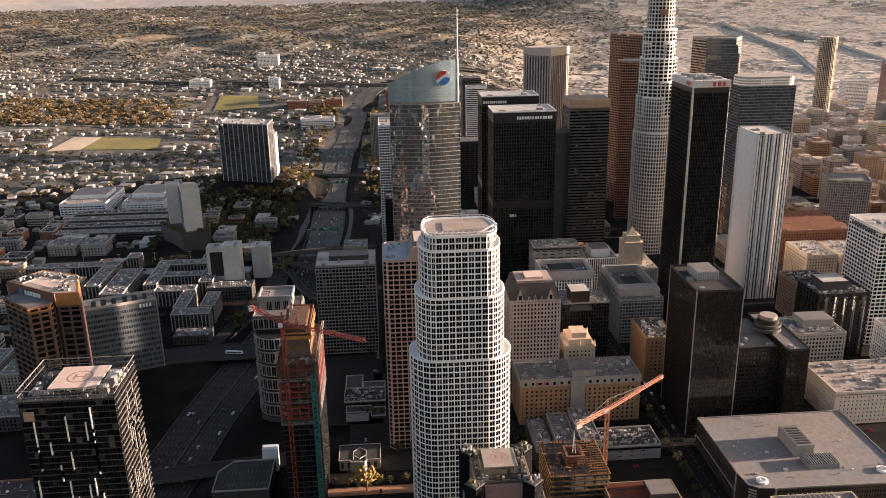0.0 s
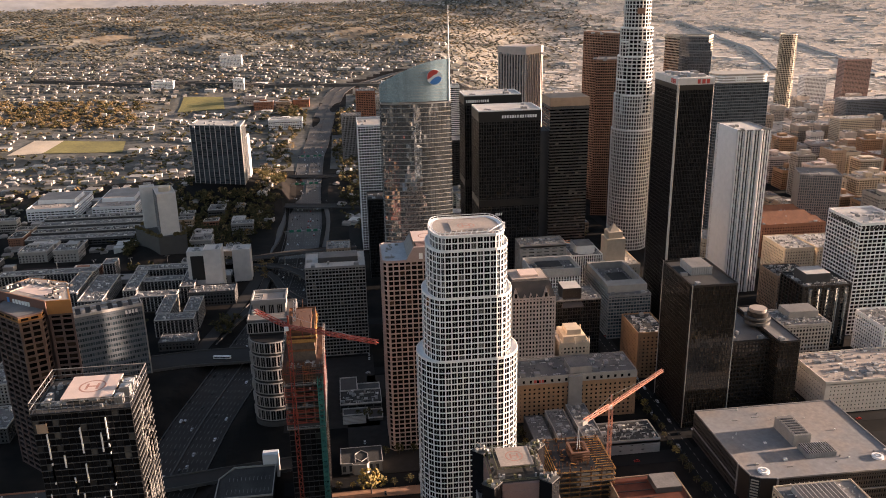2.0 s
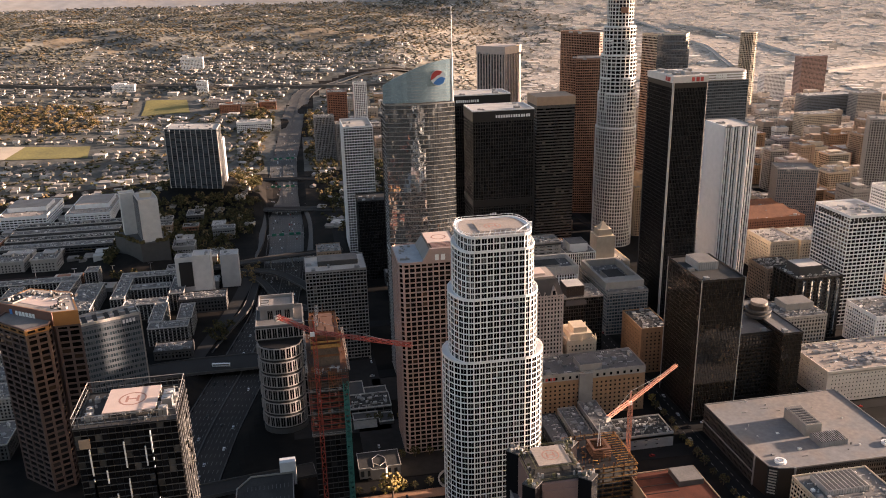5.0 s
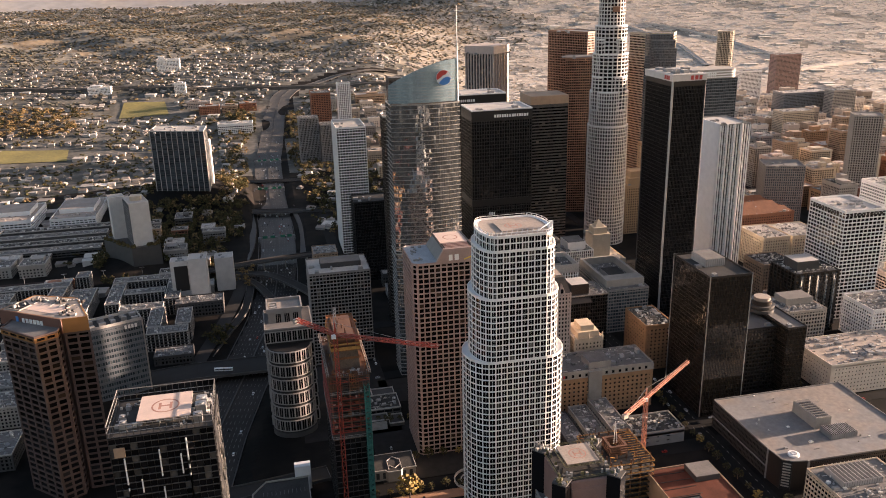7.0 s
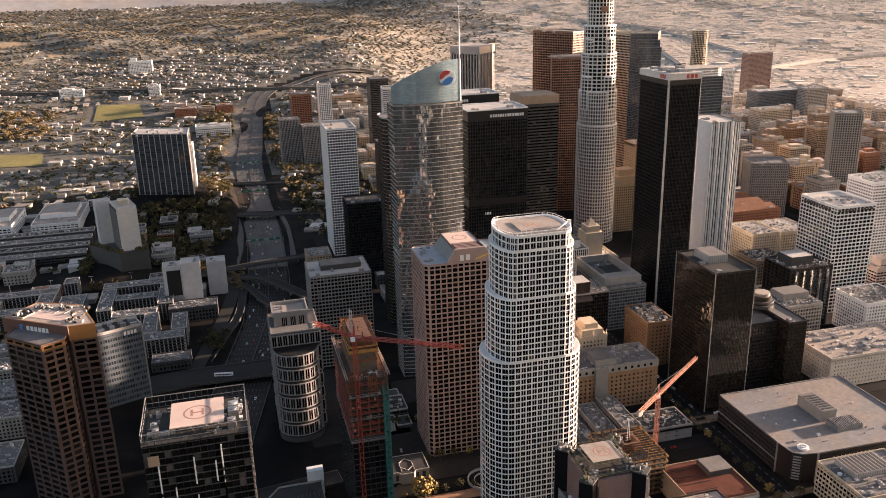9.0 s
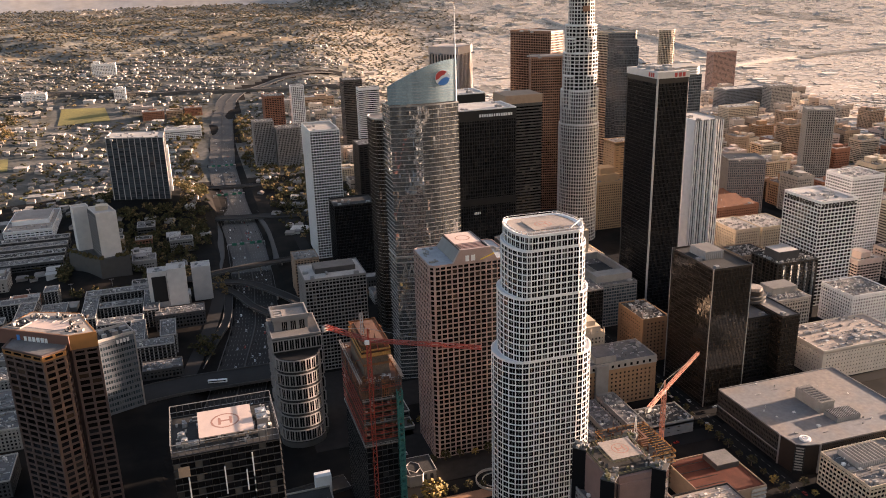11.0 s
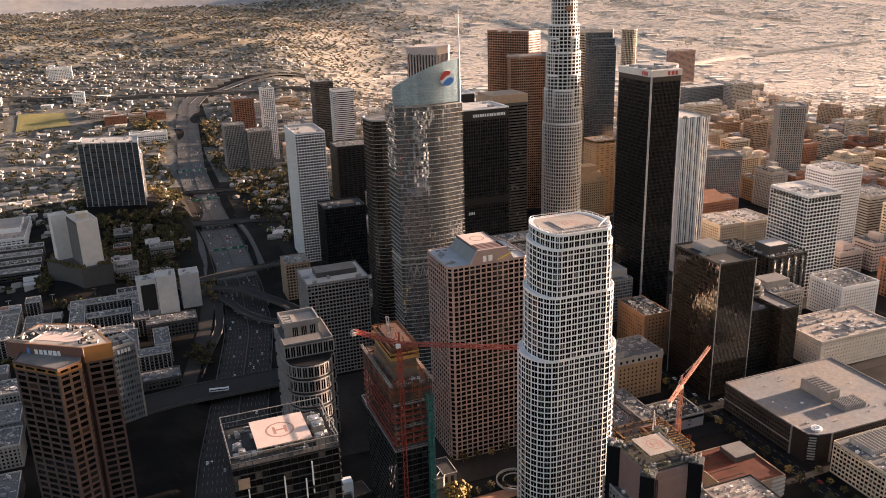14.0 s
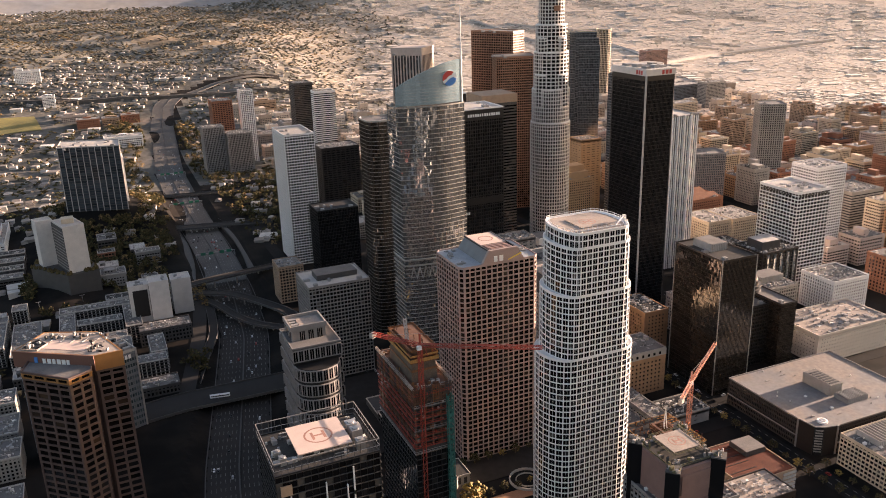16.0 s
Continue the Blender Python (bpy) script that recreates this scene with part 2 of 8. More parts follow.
def wavy_glass(name, rgb):
    """Mirror cladding: every pane a little tilted and bowed, so that it breaks reflections up."""
    m = bpy.data.materials.new(name)
    m.use_nodes = True
    N, L = m.node_tree.nodes, m.node_tree.links
    b = N["Principled BSDF"]
    b.inputs["Metallic"].default_value, b.inputs["Roughness"].default_value = 0.85, 0.05
    geo, wn_, nz = N.new("ShaderNodeNewGeometry"), N.new("ShaderNodeTexWhiteNoise"), N.new("ShaderNodeTexNoise")
    wn_.noise_dimensions = "1D"
    L.new(geo.outputs["Random Per Island"], wn_.inputs["W"])
    stretch = N.new("ShaderNodeVectorMath")
    stretch.operation = "MULTIPLY"
    stretch.inputs[1].default_value = (0.16, 0.16, 0.05)
    L.new(geo.outputs["Position"], stretch.inputs[0])
    L.new(stretch.outputs[0], nz.inputs["Vector"])
    nz.inputs["Scale"].default_value, nz.inputs["Detail"].default_value = 1.0, 3
    off, k, off2, k2, s1, s2, nn = (N.new("ShaderNodeVectorMath") for _ in range(7))
    for n, src, o, kk, amt in ((off, wn_.outputs["Color"], (0.5, 0.5, 0.5), k, 0.038), (off2, nz.outputs["Color"], (0.5, 0.5, 0.5), k2, 0.24)):
        n.operation, kk.operation = "SUBTRACT", "SCALE"
        L.new(src, n.inputs[0])
        n.inputs[1].default_value = o
        L.new(n.outputs[0], kk.inputs[0])
        kk.inputs["Scale"].default_value = amt
    L.new(geo.outputs["Normal"], s1.inputs[0])
    L.new(k.outputs[0], s1.inputs[1])
    L.new(s1.outputs[0], s2.inputs[0])
    L.new(k2.outputs[0], s2.inputs[1])
    nn.operation = "NORMALIZE"
    L.new(s2.outputs[0], nn.inputs[0])
    L.new(nn.outputs[0], b.inputs["Normal"])
    mix = N.new("ShaderNodeMix")
    mix.data_type = "RGBA"
    mix.inputs["A"].default_value, mix.inputs["B"].default_value = (*[c * 0.75 for c in rgb], 1), (*[c * 1.25 for c in rgb], 1)
    L.new(wn_.outputs["Value"], mix.inputs["Factor"])
    L.new(mix.outputs["Result"], b.inputs["Base Color"])
    return m


M["p_wavy"] = wavy_glass("wavy_mirror_glass", (0.44, 0.47, 0.48))

# ---- mesh building ----
class MB:
    """Vertices and faces of one mesh, in world metres."""

    def __init__(self):
        self.v, self.f = [], []

    def face(self, pts):
        n = len(self.v)
        self.v += [tuple(p) for p in pts]
        self.f.append(tuple(range(n, n + len(pts))))

    def prism(self, poly, z0, z1, top=True, bottom=False, poly1=None):
        n, k = len(self.v), len(poly)
        self.v += [(x, y, z0) for x, y in poly] + [(x, y, z1) for x, y in (poly1 or poly)]
        for i in range(k):
            j = (i + 1) % k
            self.f.append((n + i, n + j, n + k + j, n + k + i))
        if top:
            self.f.append(tuple(range(n + k, n + 2 * k)))
        if bottom:
            self.f.append(tuple(range(n + k - 1, n - 1, -1)))

    def box(self, x0, y0, z0, x1, y1, z1):
        self.prism([(x0, y0), (x1, y0), (x1, y1), (x0, y1)], z0, z1, True, True)

    def obox(self, cx, cy, ang, lx, ly, z0, z1):
        c, s = math.cos(ang), math.sin(ang)
        self.prism([(cx + a * c - b * s, cy + a * s + b * c) for a, b in
                    ((-lx / 2, -ly / 2), (lx / 2, -ly / 2), (lx / 2, ly / 2), (-lx / 2, ly / 2))], z0, z1, True, True)

    def ring(self, outer, inner, z0, z1):
        """A closed wall between two outlines with equal corner counts."""
        n, k = len(self.v), len(outer)
        for z in (z0, z1):
            self.v += [(x, y, z) for x, y in outer] + [(x, y, z) for x, y in inner]
        for i in range(k):
            j = (i + 1) % k
            a, b, c, d = n + i, n + j, n + k + j, n + k + i
            u = 2 * k
            self.f += [(a, b, b + u, a + u), (c, d, d + u, c + u), (a + u, b + u, c + u, d + u), (b, a, d, c)]

    def beam(self, p, q, w):
        p, q = Vector(p), Vector(q)
        d = (q - p).normalized()
        a = d.cross(Vector((0, 0, 1)) if abs(d.z) < 0.9 else Vector((1, 0, 0))).normalized() * w / 2
        b = d.cross(a).normalized() * w / 2
        n = len(self.v)
        for o in (p, q):
            self.v += [tuple(o + a + b), tuple(o - a + b), tuple(o - a - b), tuple(o + a - b)]
        for i in range(4):
            j = (i + 1) % 4
            self.f.append((n + i, n + j, n + 4 + j, n + 4 + i))
        self.f += [(n + 3, n + 2, n + 1, n), (n + 4, n + 5, n + 6, n + 7)]

    def mesh(self, name, origin=(0, 0, 0)):
        m = bpy.data.meshes.new(name)
        o = np.array(origin)
        m.from_pydata([tuple(p) for p in (np.array(self.v, float) - o)] if self.v else [], [], self.f)
        m.update()
        return m


def base(th):
    """World place of a thing or part."""
    p = Vector((0, 0, 0))
    while th:
        p += th.location
        th = th.parent
    return p


def thing(name, x, y, z, label, category, group="", kind=""):
    ob = new(name)
    ob.empty_display_size = 2
    ob.location = (x, y, z)
    return tagged(ob, label, category, group, kind)


def part(name, mb, material, parent, label="", kind=""):
    me = mb.mesh(name, base(parent))
    me.materials.append(material)
    ob = new(name, me)
    ob.parent = parent
    return tagged(ob, label, "", "", kind)


def solid(name, mb, material, label, category="", kind="", group=""):
    """A thing of one mesh."""
    me = mb.mesh(name)
    me.materials.append(material)
    return tagged(new(name, me), label, category, group, kind)


def piece(name, me, parent, x, y, z, ang=0.0):
    ob = new(name, me)
    ob.parent = parent
    o = base(parent)
    ob.location = (x - o.x, y - o.y, z - o.z)
    ob.rotation_euler = (0, 0, ang)
    return ob


def inset(poly, d):
    """An outline moved inwards by d (corners counter-clockwise)."""
    out, k = [], len(poly)
    for i in range(k):
        p0, p1, p2 = Vector(poly[i - 1]), Vector(poly[i]), Vector(poly[(i + 1) % k])
        e0, e1 = (p1 - p0).normalized(), (p2 - p1).normalized()
        n0, n1 = Vector((-e0.y, e0.x)), Vector((-e1.y, e1.x))
        m = (n0 + n1) / max(1 + n0.dot(n1), 0.2)
        out.append(tuple(p1 + m * d))
    return out


def rect(x0, y0, x1, y1):
    return [(x0, y0), (x1, y0), (x1, y1), (x0, y1)]


def turned(cx, cy, lx, ly, deg):
    c, s = math.cos(radians(deg)), math.sin(radians(deg))
    return [(cx + a * c - b * s, cy + a * s + b * c) for a, b in ((-lx / 2, -ly / 2), (lx / 2, -ly / 2), (lx / 2, ly / 2), (-lx / 2, ly / 2))]


def disc(cx, cy, r, n=24, start=0.0):
    return [(cx + r * math.cos(start + 2 * math.pi * i / n), cy + r * math.sin(start + 2 * math.pi * i / n)) for i in range(n)]


rnd = random.Random(7)


def facade(th, poly, z0, z1, fh, bay, pw, sh, dp, ds, pier, span, pane, single=0, split=False, mull=0.0, sill=0.0, panemat1=None, skip=()):
    """A storeyed outer wall: dark body, piers, floor bands and a window in each bay and storey. single: how many windows, from the top
    storey of the wall that runs along +x at the front, are pieces of their own."""
    d = max(dp, ds, 0.15)
    body = MB()
    inner = inset(poly, d + 0.06)
    body.prism(inner, z0, z1)
    part("body", body, M["core"], th)
    floors = max(1, round((z1 - z0) / fh))
    fh = (z1 - z0) / floors
    piers, panes, spans = MB(), MB(), MB()
    unit = None
    left = single
    rows = []
    for i in range(len(poly)):
        p, q = Vector(poly[i]), Vector(poly[(i + 1) % len(poly)])
        L = (q - p).length
        if L < 0.4:
            continue
        e = (q - p) / L
        n = Vector((e.y, -e.x))
        ang = math.atan2(e.y, e.x)
        nb = max(1, round(L / bay))
        bw = L / nb
        if pw > 0:
            for k in range(nb + (1 if len(poly) < 12 else 0)):
                c = p + e * (k * bw) - n * (dp / 2)
                if k == 0:
                    c = c + e * (pw * 0.5 + 0.03 if len(poly) < 12 else 0)
                if k == nb:
                    c = c - e * (pw * 0.5 + 0.03)
                if split:
                    if unit is None:
                        u = MB()
                        u.box(-pw / 2, -dp / 2, 0, pw / 2, dp / 2, z1 - z0)
                        unit = u.mesh("pier")
                        unit.materials.append(pier)
                    piece("pier", unit, th, c.x, c.y, z0, ang)
                else:
                    piers.obox(c.x, c.y, ang, pw, dp, z0, z1)
        for fl in range(floors):
            for k in range(nb):
                rows.append((e.x > 0.7, fl, p, e, n, k, bw, ang))
    outer = inset(poly, -max(ds - dp, 0.03)) if ds >= dp else inset(poly, max(dp - ds, 0.03))
    if sh > 0:
        band = MB()
        band.ring(outer, inset(poly, d + 0.03), 0, sh)
        if split:
            me = band.mesh("floor_band", (th.location.x, th.location.y, 0))
            me.materials.append(span)
            for fl in range(floors + 1):
                ob = new("floor_band", me)
                ob.parent = th
                ob.location = (0, 0, z0 - th.location.z + min(fl * fh, z1 - z0 - sh))
        else:
            for fl in range(floors + 1):
                z = z0 + min(fl * fh, z1 - z0 - sh)
                spans.ring(outer, inset(poly, d + 0.03), z, z + sh)
    rows.sort(key=lambda r: (-r[0], -r[1]))
    wunit = {}
    wob = 0.08 if pane == M["p_mirror"] else 0.035
    for front, fl, p, e, n, k, bw, ang in rows:
        a, b = p + e * (k * bw + pw / 2 + 0.02) - n * d, p + e * ((k + 1) * bw - pw / 2 - 0.02) - n * d
        za, zb = z0 + fl * fh + sh + sill, z0 + (fl + 1) * fh
        if zb - za < 0.3:
            continue
        j = [rnd.uniform(-wob, wob) for _ in range(3)]
        if left > 0 and front:
            left -= 1
            key = (round(bw, 2), round(ang, 2))
            if key not in wunit:
                w = MB()
                h = zb - za
                w.face([(-bw / 2 + pw / 2, 0, 0), (bw / 2 - pw / 2, 0, 0), (bw / 2 - pw / 2, 0, h), (-bw / 2 + pw / 2, 0, h)])
                if mull:
                    w.box(-mull / 2, -0.12, 0, mull / 2, -0.01, h)
                me = w.mesh("window")
                me.materials.append(panemat1 or pane)
                me.materials.append(pier)
                for pl in me.polygons[1:]:
                    pl.material_index = 1
                wunit[key] = me
            c = (a + b) / 2
            ob = piece("window", wunit[key], th, c.x, c.y, za, ang)
            ob.rotation_euler = (rnd.uniform(-0.012, 0.012), 0, ang + rnd.uniform(-0.012, 0.012))
        else:
            panes.face([(a.x + n.x * j[0], a.y + n.y * j[0], za), (b.x + n.x * j[1], b.y + n.y * j[1], za),
                        (b.x + n.x * (j[1] + j[2]), b.y + n.y * (j[1] + j[2]), zb), (a.x + n.x * (j[0] + j[2]), a.y + n.y * (j[0] + j[2]), zb)])
            if mull:
                c = (a + b) / 2 + n * 0.08
                piers.obox(c.x, c.y, ang, mull, 0.12, za, zb)
    if piers.f:
        part("window_bar_grid", piers, pier, th, "", "stuff")
    if spans.f:
        part("floor_band_grid", spans, span, th, "", "stuff")
    if panes.f:
        part("glazing", panes, pane, th, "", "stuff")


def roof(th, poly, z, material, units=6, parapet=1.1, edge=None, size=4.0, seed=1):
    """Roof slab, parapet and plant."""
    r = random.Random(seed)
    s = MB()
    s.prism(inset(poly, 0.05), z - 0.4, z + 0.02, True, True)
    part("roof", s, material, th)
    if parapet:
        w = MB()
        w.ring(inset(poly, -0.06), inset(poly, 0.5), z - 0.1, z + parapet)
        part("parapet", w, edge or M["concrete"], th)
    xs, ys = [p[0] for p in poly], [p[1] for p in poly]
    x0, x1, y0, y1 = min(xs), max(xs), min(ys), max(ys)
    for _ in range(units):
        sx, sy, h = size * r.uniform(0.5, 1.6), size * r.uniform(0.5, 1.4), size * r.uniform(0.25, 0.7)
        if x1 - x0 < sx + 3 or y1 - y0 < sy + 3:
            continue
        cx, cy = r.uniform(x0 + sx / 2 + 1.2, x1 - sx / 2 - 1.2), r.uniform(y0 + sy / 2 + 1.2, y1 - sy / 2 - 1.2)
        u = MB()
        u.prism(rect(cx - sx / 2, cy - sy / 2, cx + sx / 2, cy + sy / 2), z, z + h, True, True, rect(cx - sx / 2 + 0.1, cy - sy / 2 + 0.1, cx + sx / 2 - 0.1, cy + sy / 2 - 0.1))
        for k in range(max(1, int(sx / 2.2))):
            u.prism(disc(cx - sx / 2 + (k + 0.5) * sx / max(1, int(sx / 2.2)), cy, 0.7, 8), z + h, z + h + 0.4)
        part("roof_unit", u, M["unit"], th)


def clutter(th, x0, y0, x1, y1, z, n, seed):
    """Small vents, pipes and boxes on a roof."""
    r = random.Random(seed)
    m = MB()
    for _ in range(n):
        x, y = r.uniform(x0 + 1, x1 - 1), r.uniform(y0 + 1, y1 - 1)
        if r.random() < 0.3:
            L = r.uniform(2, 7)
            m.beam((x, y, z + 0.4), (min(x + L, x1 - 0.8), y, z + 0.4), 0.35)
        else:
            s = r.uniform(0.35, 1.3) if r.random() < 0.8 else r.uniform(1.5, 3.4)
            m.box(x - s / 2, y - s / 2, z, x + s / 2, y + s * 0.4, z + r.uniform(0.5, 1.8))
    part("roof_clutter", m, M["clutter"], th, "", "stuff")


def penthouse(th, x0, y0, x1, y1, z0, z1, material, top=None, louvres=True):
    b = MB()
    lv = MB()
    b.box(x0, y0, z0 - 0.2, x1, y1, z1)
    if louvres:
        n = int((x1 - x0) / 2)
        for i in range(n):
            x = x0 + (i + 0.5) * (x1 - x0) / n
            lv.box(x - 0.15, y0 - 0.2, z0, x + 0.15, y0 - 0.005, z1 - 0.5)
    ph = part("penthouse", b, material, th)
    if lv.f:
        part("louvre_screen", lv, material, ph, "", "stuff")
    t = MB()
    t.box(x0 + 0.3, y0 + 0.3, z1 - 0.05, x1 - 0.3, y1 - 0.3, z1 + 0.15)
    part("penthouse_roof", t, top or M["roof"], ph)


def helipad(th, cx, cy, z, s, mark=True, material=None):
    p = MB()
    p.box(cx - s / 2, cy - s / 2, z, cx + s / 2, cy + s / 2, z + 0.5)
    pad = part("helipad", p, material or M["pad"], th, "pinkish concrete landing pad with a faded red ring")
    for x, y in ((-1, -1), (1, -1), (1, 1), (-1, 1)):
        leg = MB()
        leg.box(cx + x * s * 0.42 - 0.3, cy + y * s * 0.42 - 0.3, z - 3, cx + x * s * 0.42 + 0.3, cy + y * s * 0.42 + 0.3, z)
        part("pad_leg", leg, M["unit"], pad)
    if mark:
        m = MB()
        m.ring(disc(cx, cy, s * 0.27, 28), disc(cx, cy, s * 0.235, 28), z + 0.49, z + 0.52)
        part("pad_ring", m, M["padmark"], pad)
        m = MB()
        m.box(cx - s * 0.13, cy - s * 0.13, z + 0.49, cx - s * 0.08, cy + s * 0.13, z + 0.525)
        m.box(cx + s * 0.08, cy - s * 0.13, z + 0.49, cx + s * 0.13, cy + s * 0.13, z + 0.525)
        m.box(cx - s * 0.08, cy - s * 0.025, z + 0.49, cx + s * 0.08, cy + s * 0.025, z + 0.525)
        part("pad_letter", m, M["padmark"], pad)


def bars(th, x, y, z, ang, length, h, material, n=8, proud=0.25, seed=3):
    """A sign of plain bars along a wall: x, y is its start, ang the wall's direction."""
    r = random.Random(seed)
    c, s = math.cos(radians(ang)), math.sin(radians(ang))
    at, step = 0.0, length / n
    for _ in range(n):
        w = step * r.uniform(0.55, 0.85)
        b = MB()
        b.obox(x + c * (at + w / 2) + s * proud / 2, y + s * (at + w / 2) - c * proud / 2, radians(ang), w, proud, z, z + h)
        part("sign_bar", b, material, th)
        at += step


def centre(poly):
    return sum(p[0] for p in poly) / len(poly), sum(p[1] for p in poly) / len(poly)


def tower(name, label, poly, h, style, category="building", z0=0.0, group=""):
    """A building of one shaft. style: the facade's numbers and the roof's."""
    cx, cy = centre(poly)
    th = thing(name, cx, cy, z0, label, category, group)
    s = dict(fh=4.0, bay=4.0, pw=0.8, sh=1.2, dp=0.5, ds=0.5, pier=M["white"], span=M["white"], pane=M["p_dark"], rf=M["roof"], units=6,
             edge=None, parapet=1.2, size=4.0, seed=1, single=0, split=False, mull=0.0, panemat1=None)
    s.update(style)
    facade(th, poly, z0, h, s["fh"], s["bay"], s["pw"], s["sh"], s["dp"], s["ds"], s["pier"], s["span"], s["pane"], s["single"], s["split"], s["mull"], 0.0, s["panemat1"])
    roof(th, poly, h, s["rf"], s["units"], s["parapet"], s["edge"] or s["span"], s["size"], s["seed"])
    return th


# ---- ground, freeway and streets ----
FREEWAY = [(-215, 380), (-188, 560), (-170, 680), (-140, 820), (-115, 940), (-103, 1080), (-97, 1280), (-102, 1500), (-98, 1800), (-68, 2200), (-45, 2360), (0, 2480), (120, 2580), (300, 2640)]
SLIP = [(-199, 790), (-178, 880), (-164, 940), (-152, 1010), (-146, 1080), (-150, 1110)]


def away(x, y, line):
    """Distance of points from a broken line."""
    best = np.full(np.shape(x), 1e9)
    for (ax, ay), (bx, by) in zip(line, line[1:]):
        dx, dy = bx - ax, by - ay
        t = np.clip(((x - ax) * dx + (y - ay) * dy) / (dx * dx + dy * dy), 0, 1)
        best = np.minimum(best, np.hypot(x - ax - t * dx, y - ay - t * dy))
    return best


def waves(x, y, s):
    return (np.sin(x / s + 1.3) * np.cos(y / s * 1.1 + 0.4) + 0.6 * np.sin(x / s * 2.3 + y / s * 1.7 + 2.0) + 0.4 * np.cos(x / s * 3.9 - y / s * 4.4)) / 2


def height(x, y):
    """Level of the land: flat downtown, a sunken freeway, housing on slopes, a wooded ridge and mountain feet far off."""
    x, y = np.asarray(x, float), np.asarray(y, float)
    r = np.hypot(x + 120, y)
    ang = np.degrees(np.arctan2(x + 120, y))
    west = np.clip((16 - ang) / 9, 0, 1)
    west = west * west * (3 - 2 * west)
    left = np.interp(r, (0, 1900, 2250, 2640, 3000, 3450, 3800, 4200, 4600, 4900, 5050, 5600), (0, 0, 38, 92, 122, 172, 186, 186, 206, 238, 300, 420))
    u = y + 0.25 * np.maximum(x, 0)
    right = np.interp(u, (0, 2700, 3200, 3800, 4300, 4600, 4800, 5600), (0, 0, 30, 96, 178, 236, 300, 420))
    bumps = np.clip((r - 2700) / 500, 0, 1) * np.clip((4700 - r) / 500, 0, 1)
    h = west * left + (1 - west) * right + bumps * (0.12 + 0.88 * west) * (20 * waves(x, y, 240) + 9 * waves(x + 500, y, 95))
    h = h + np.clip((r - 1950) / 300, 0, 1) * np.clip((2800 - r) / 300, 0, 1) * west * 7 * waves(x, y, 130)
    dip = np.clip(1 - (away(x, y, FREEWAY) - 27) / 14, 0, 1)
    fade = np.clip((1750 - y) / 350, 0, 1)
    h = h + 44 * np.exp(-((x + 235) ** 2 + (y - 1470) ** 2) / (2 * 72 ** 2)) + 15 * np.exp(-((x + 292) ** 2 + (y - 1165) ** 2) / (2 * 40 ** 2))
    h = h * (1 - dip * fade) - 7 * dip * fade
    return h


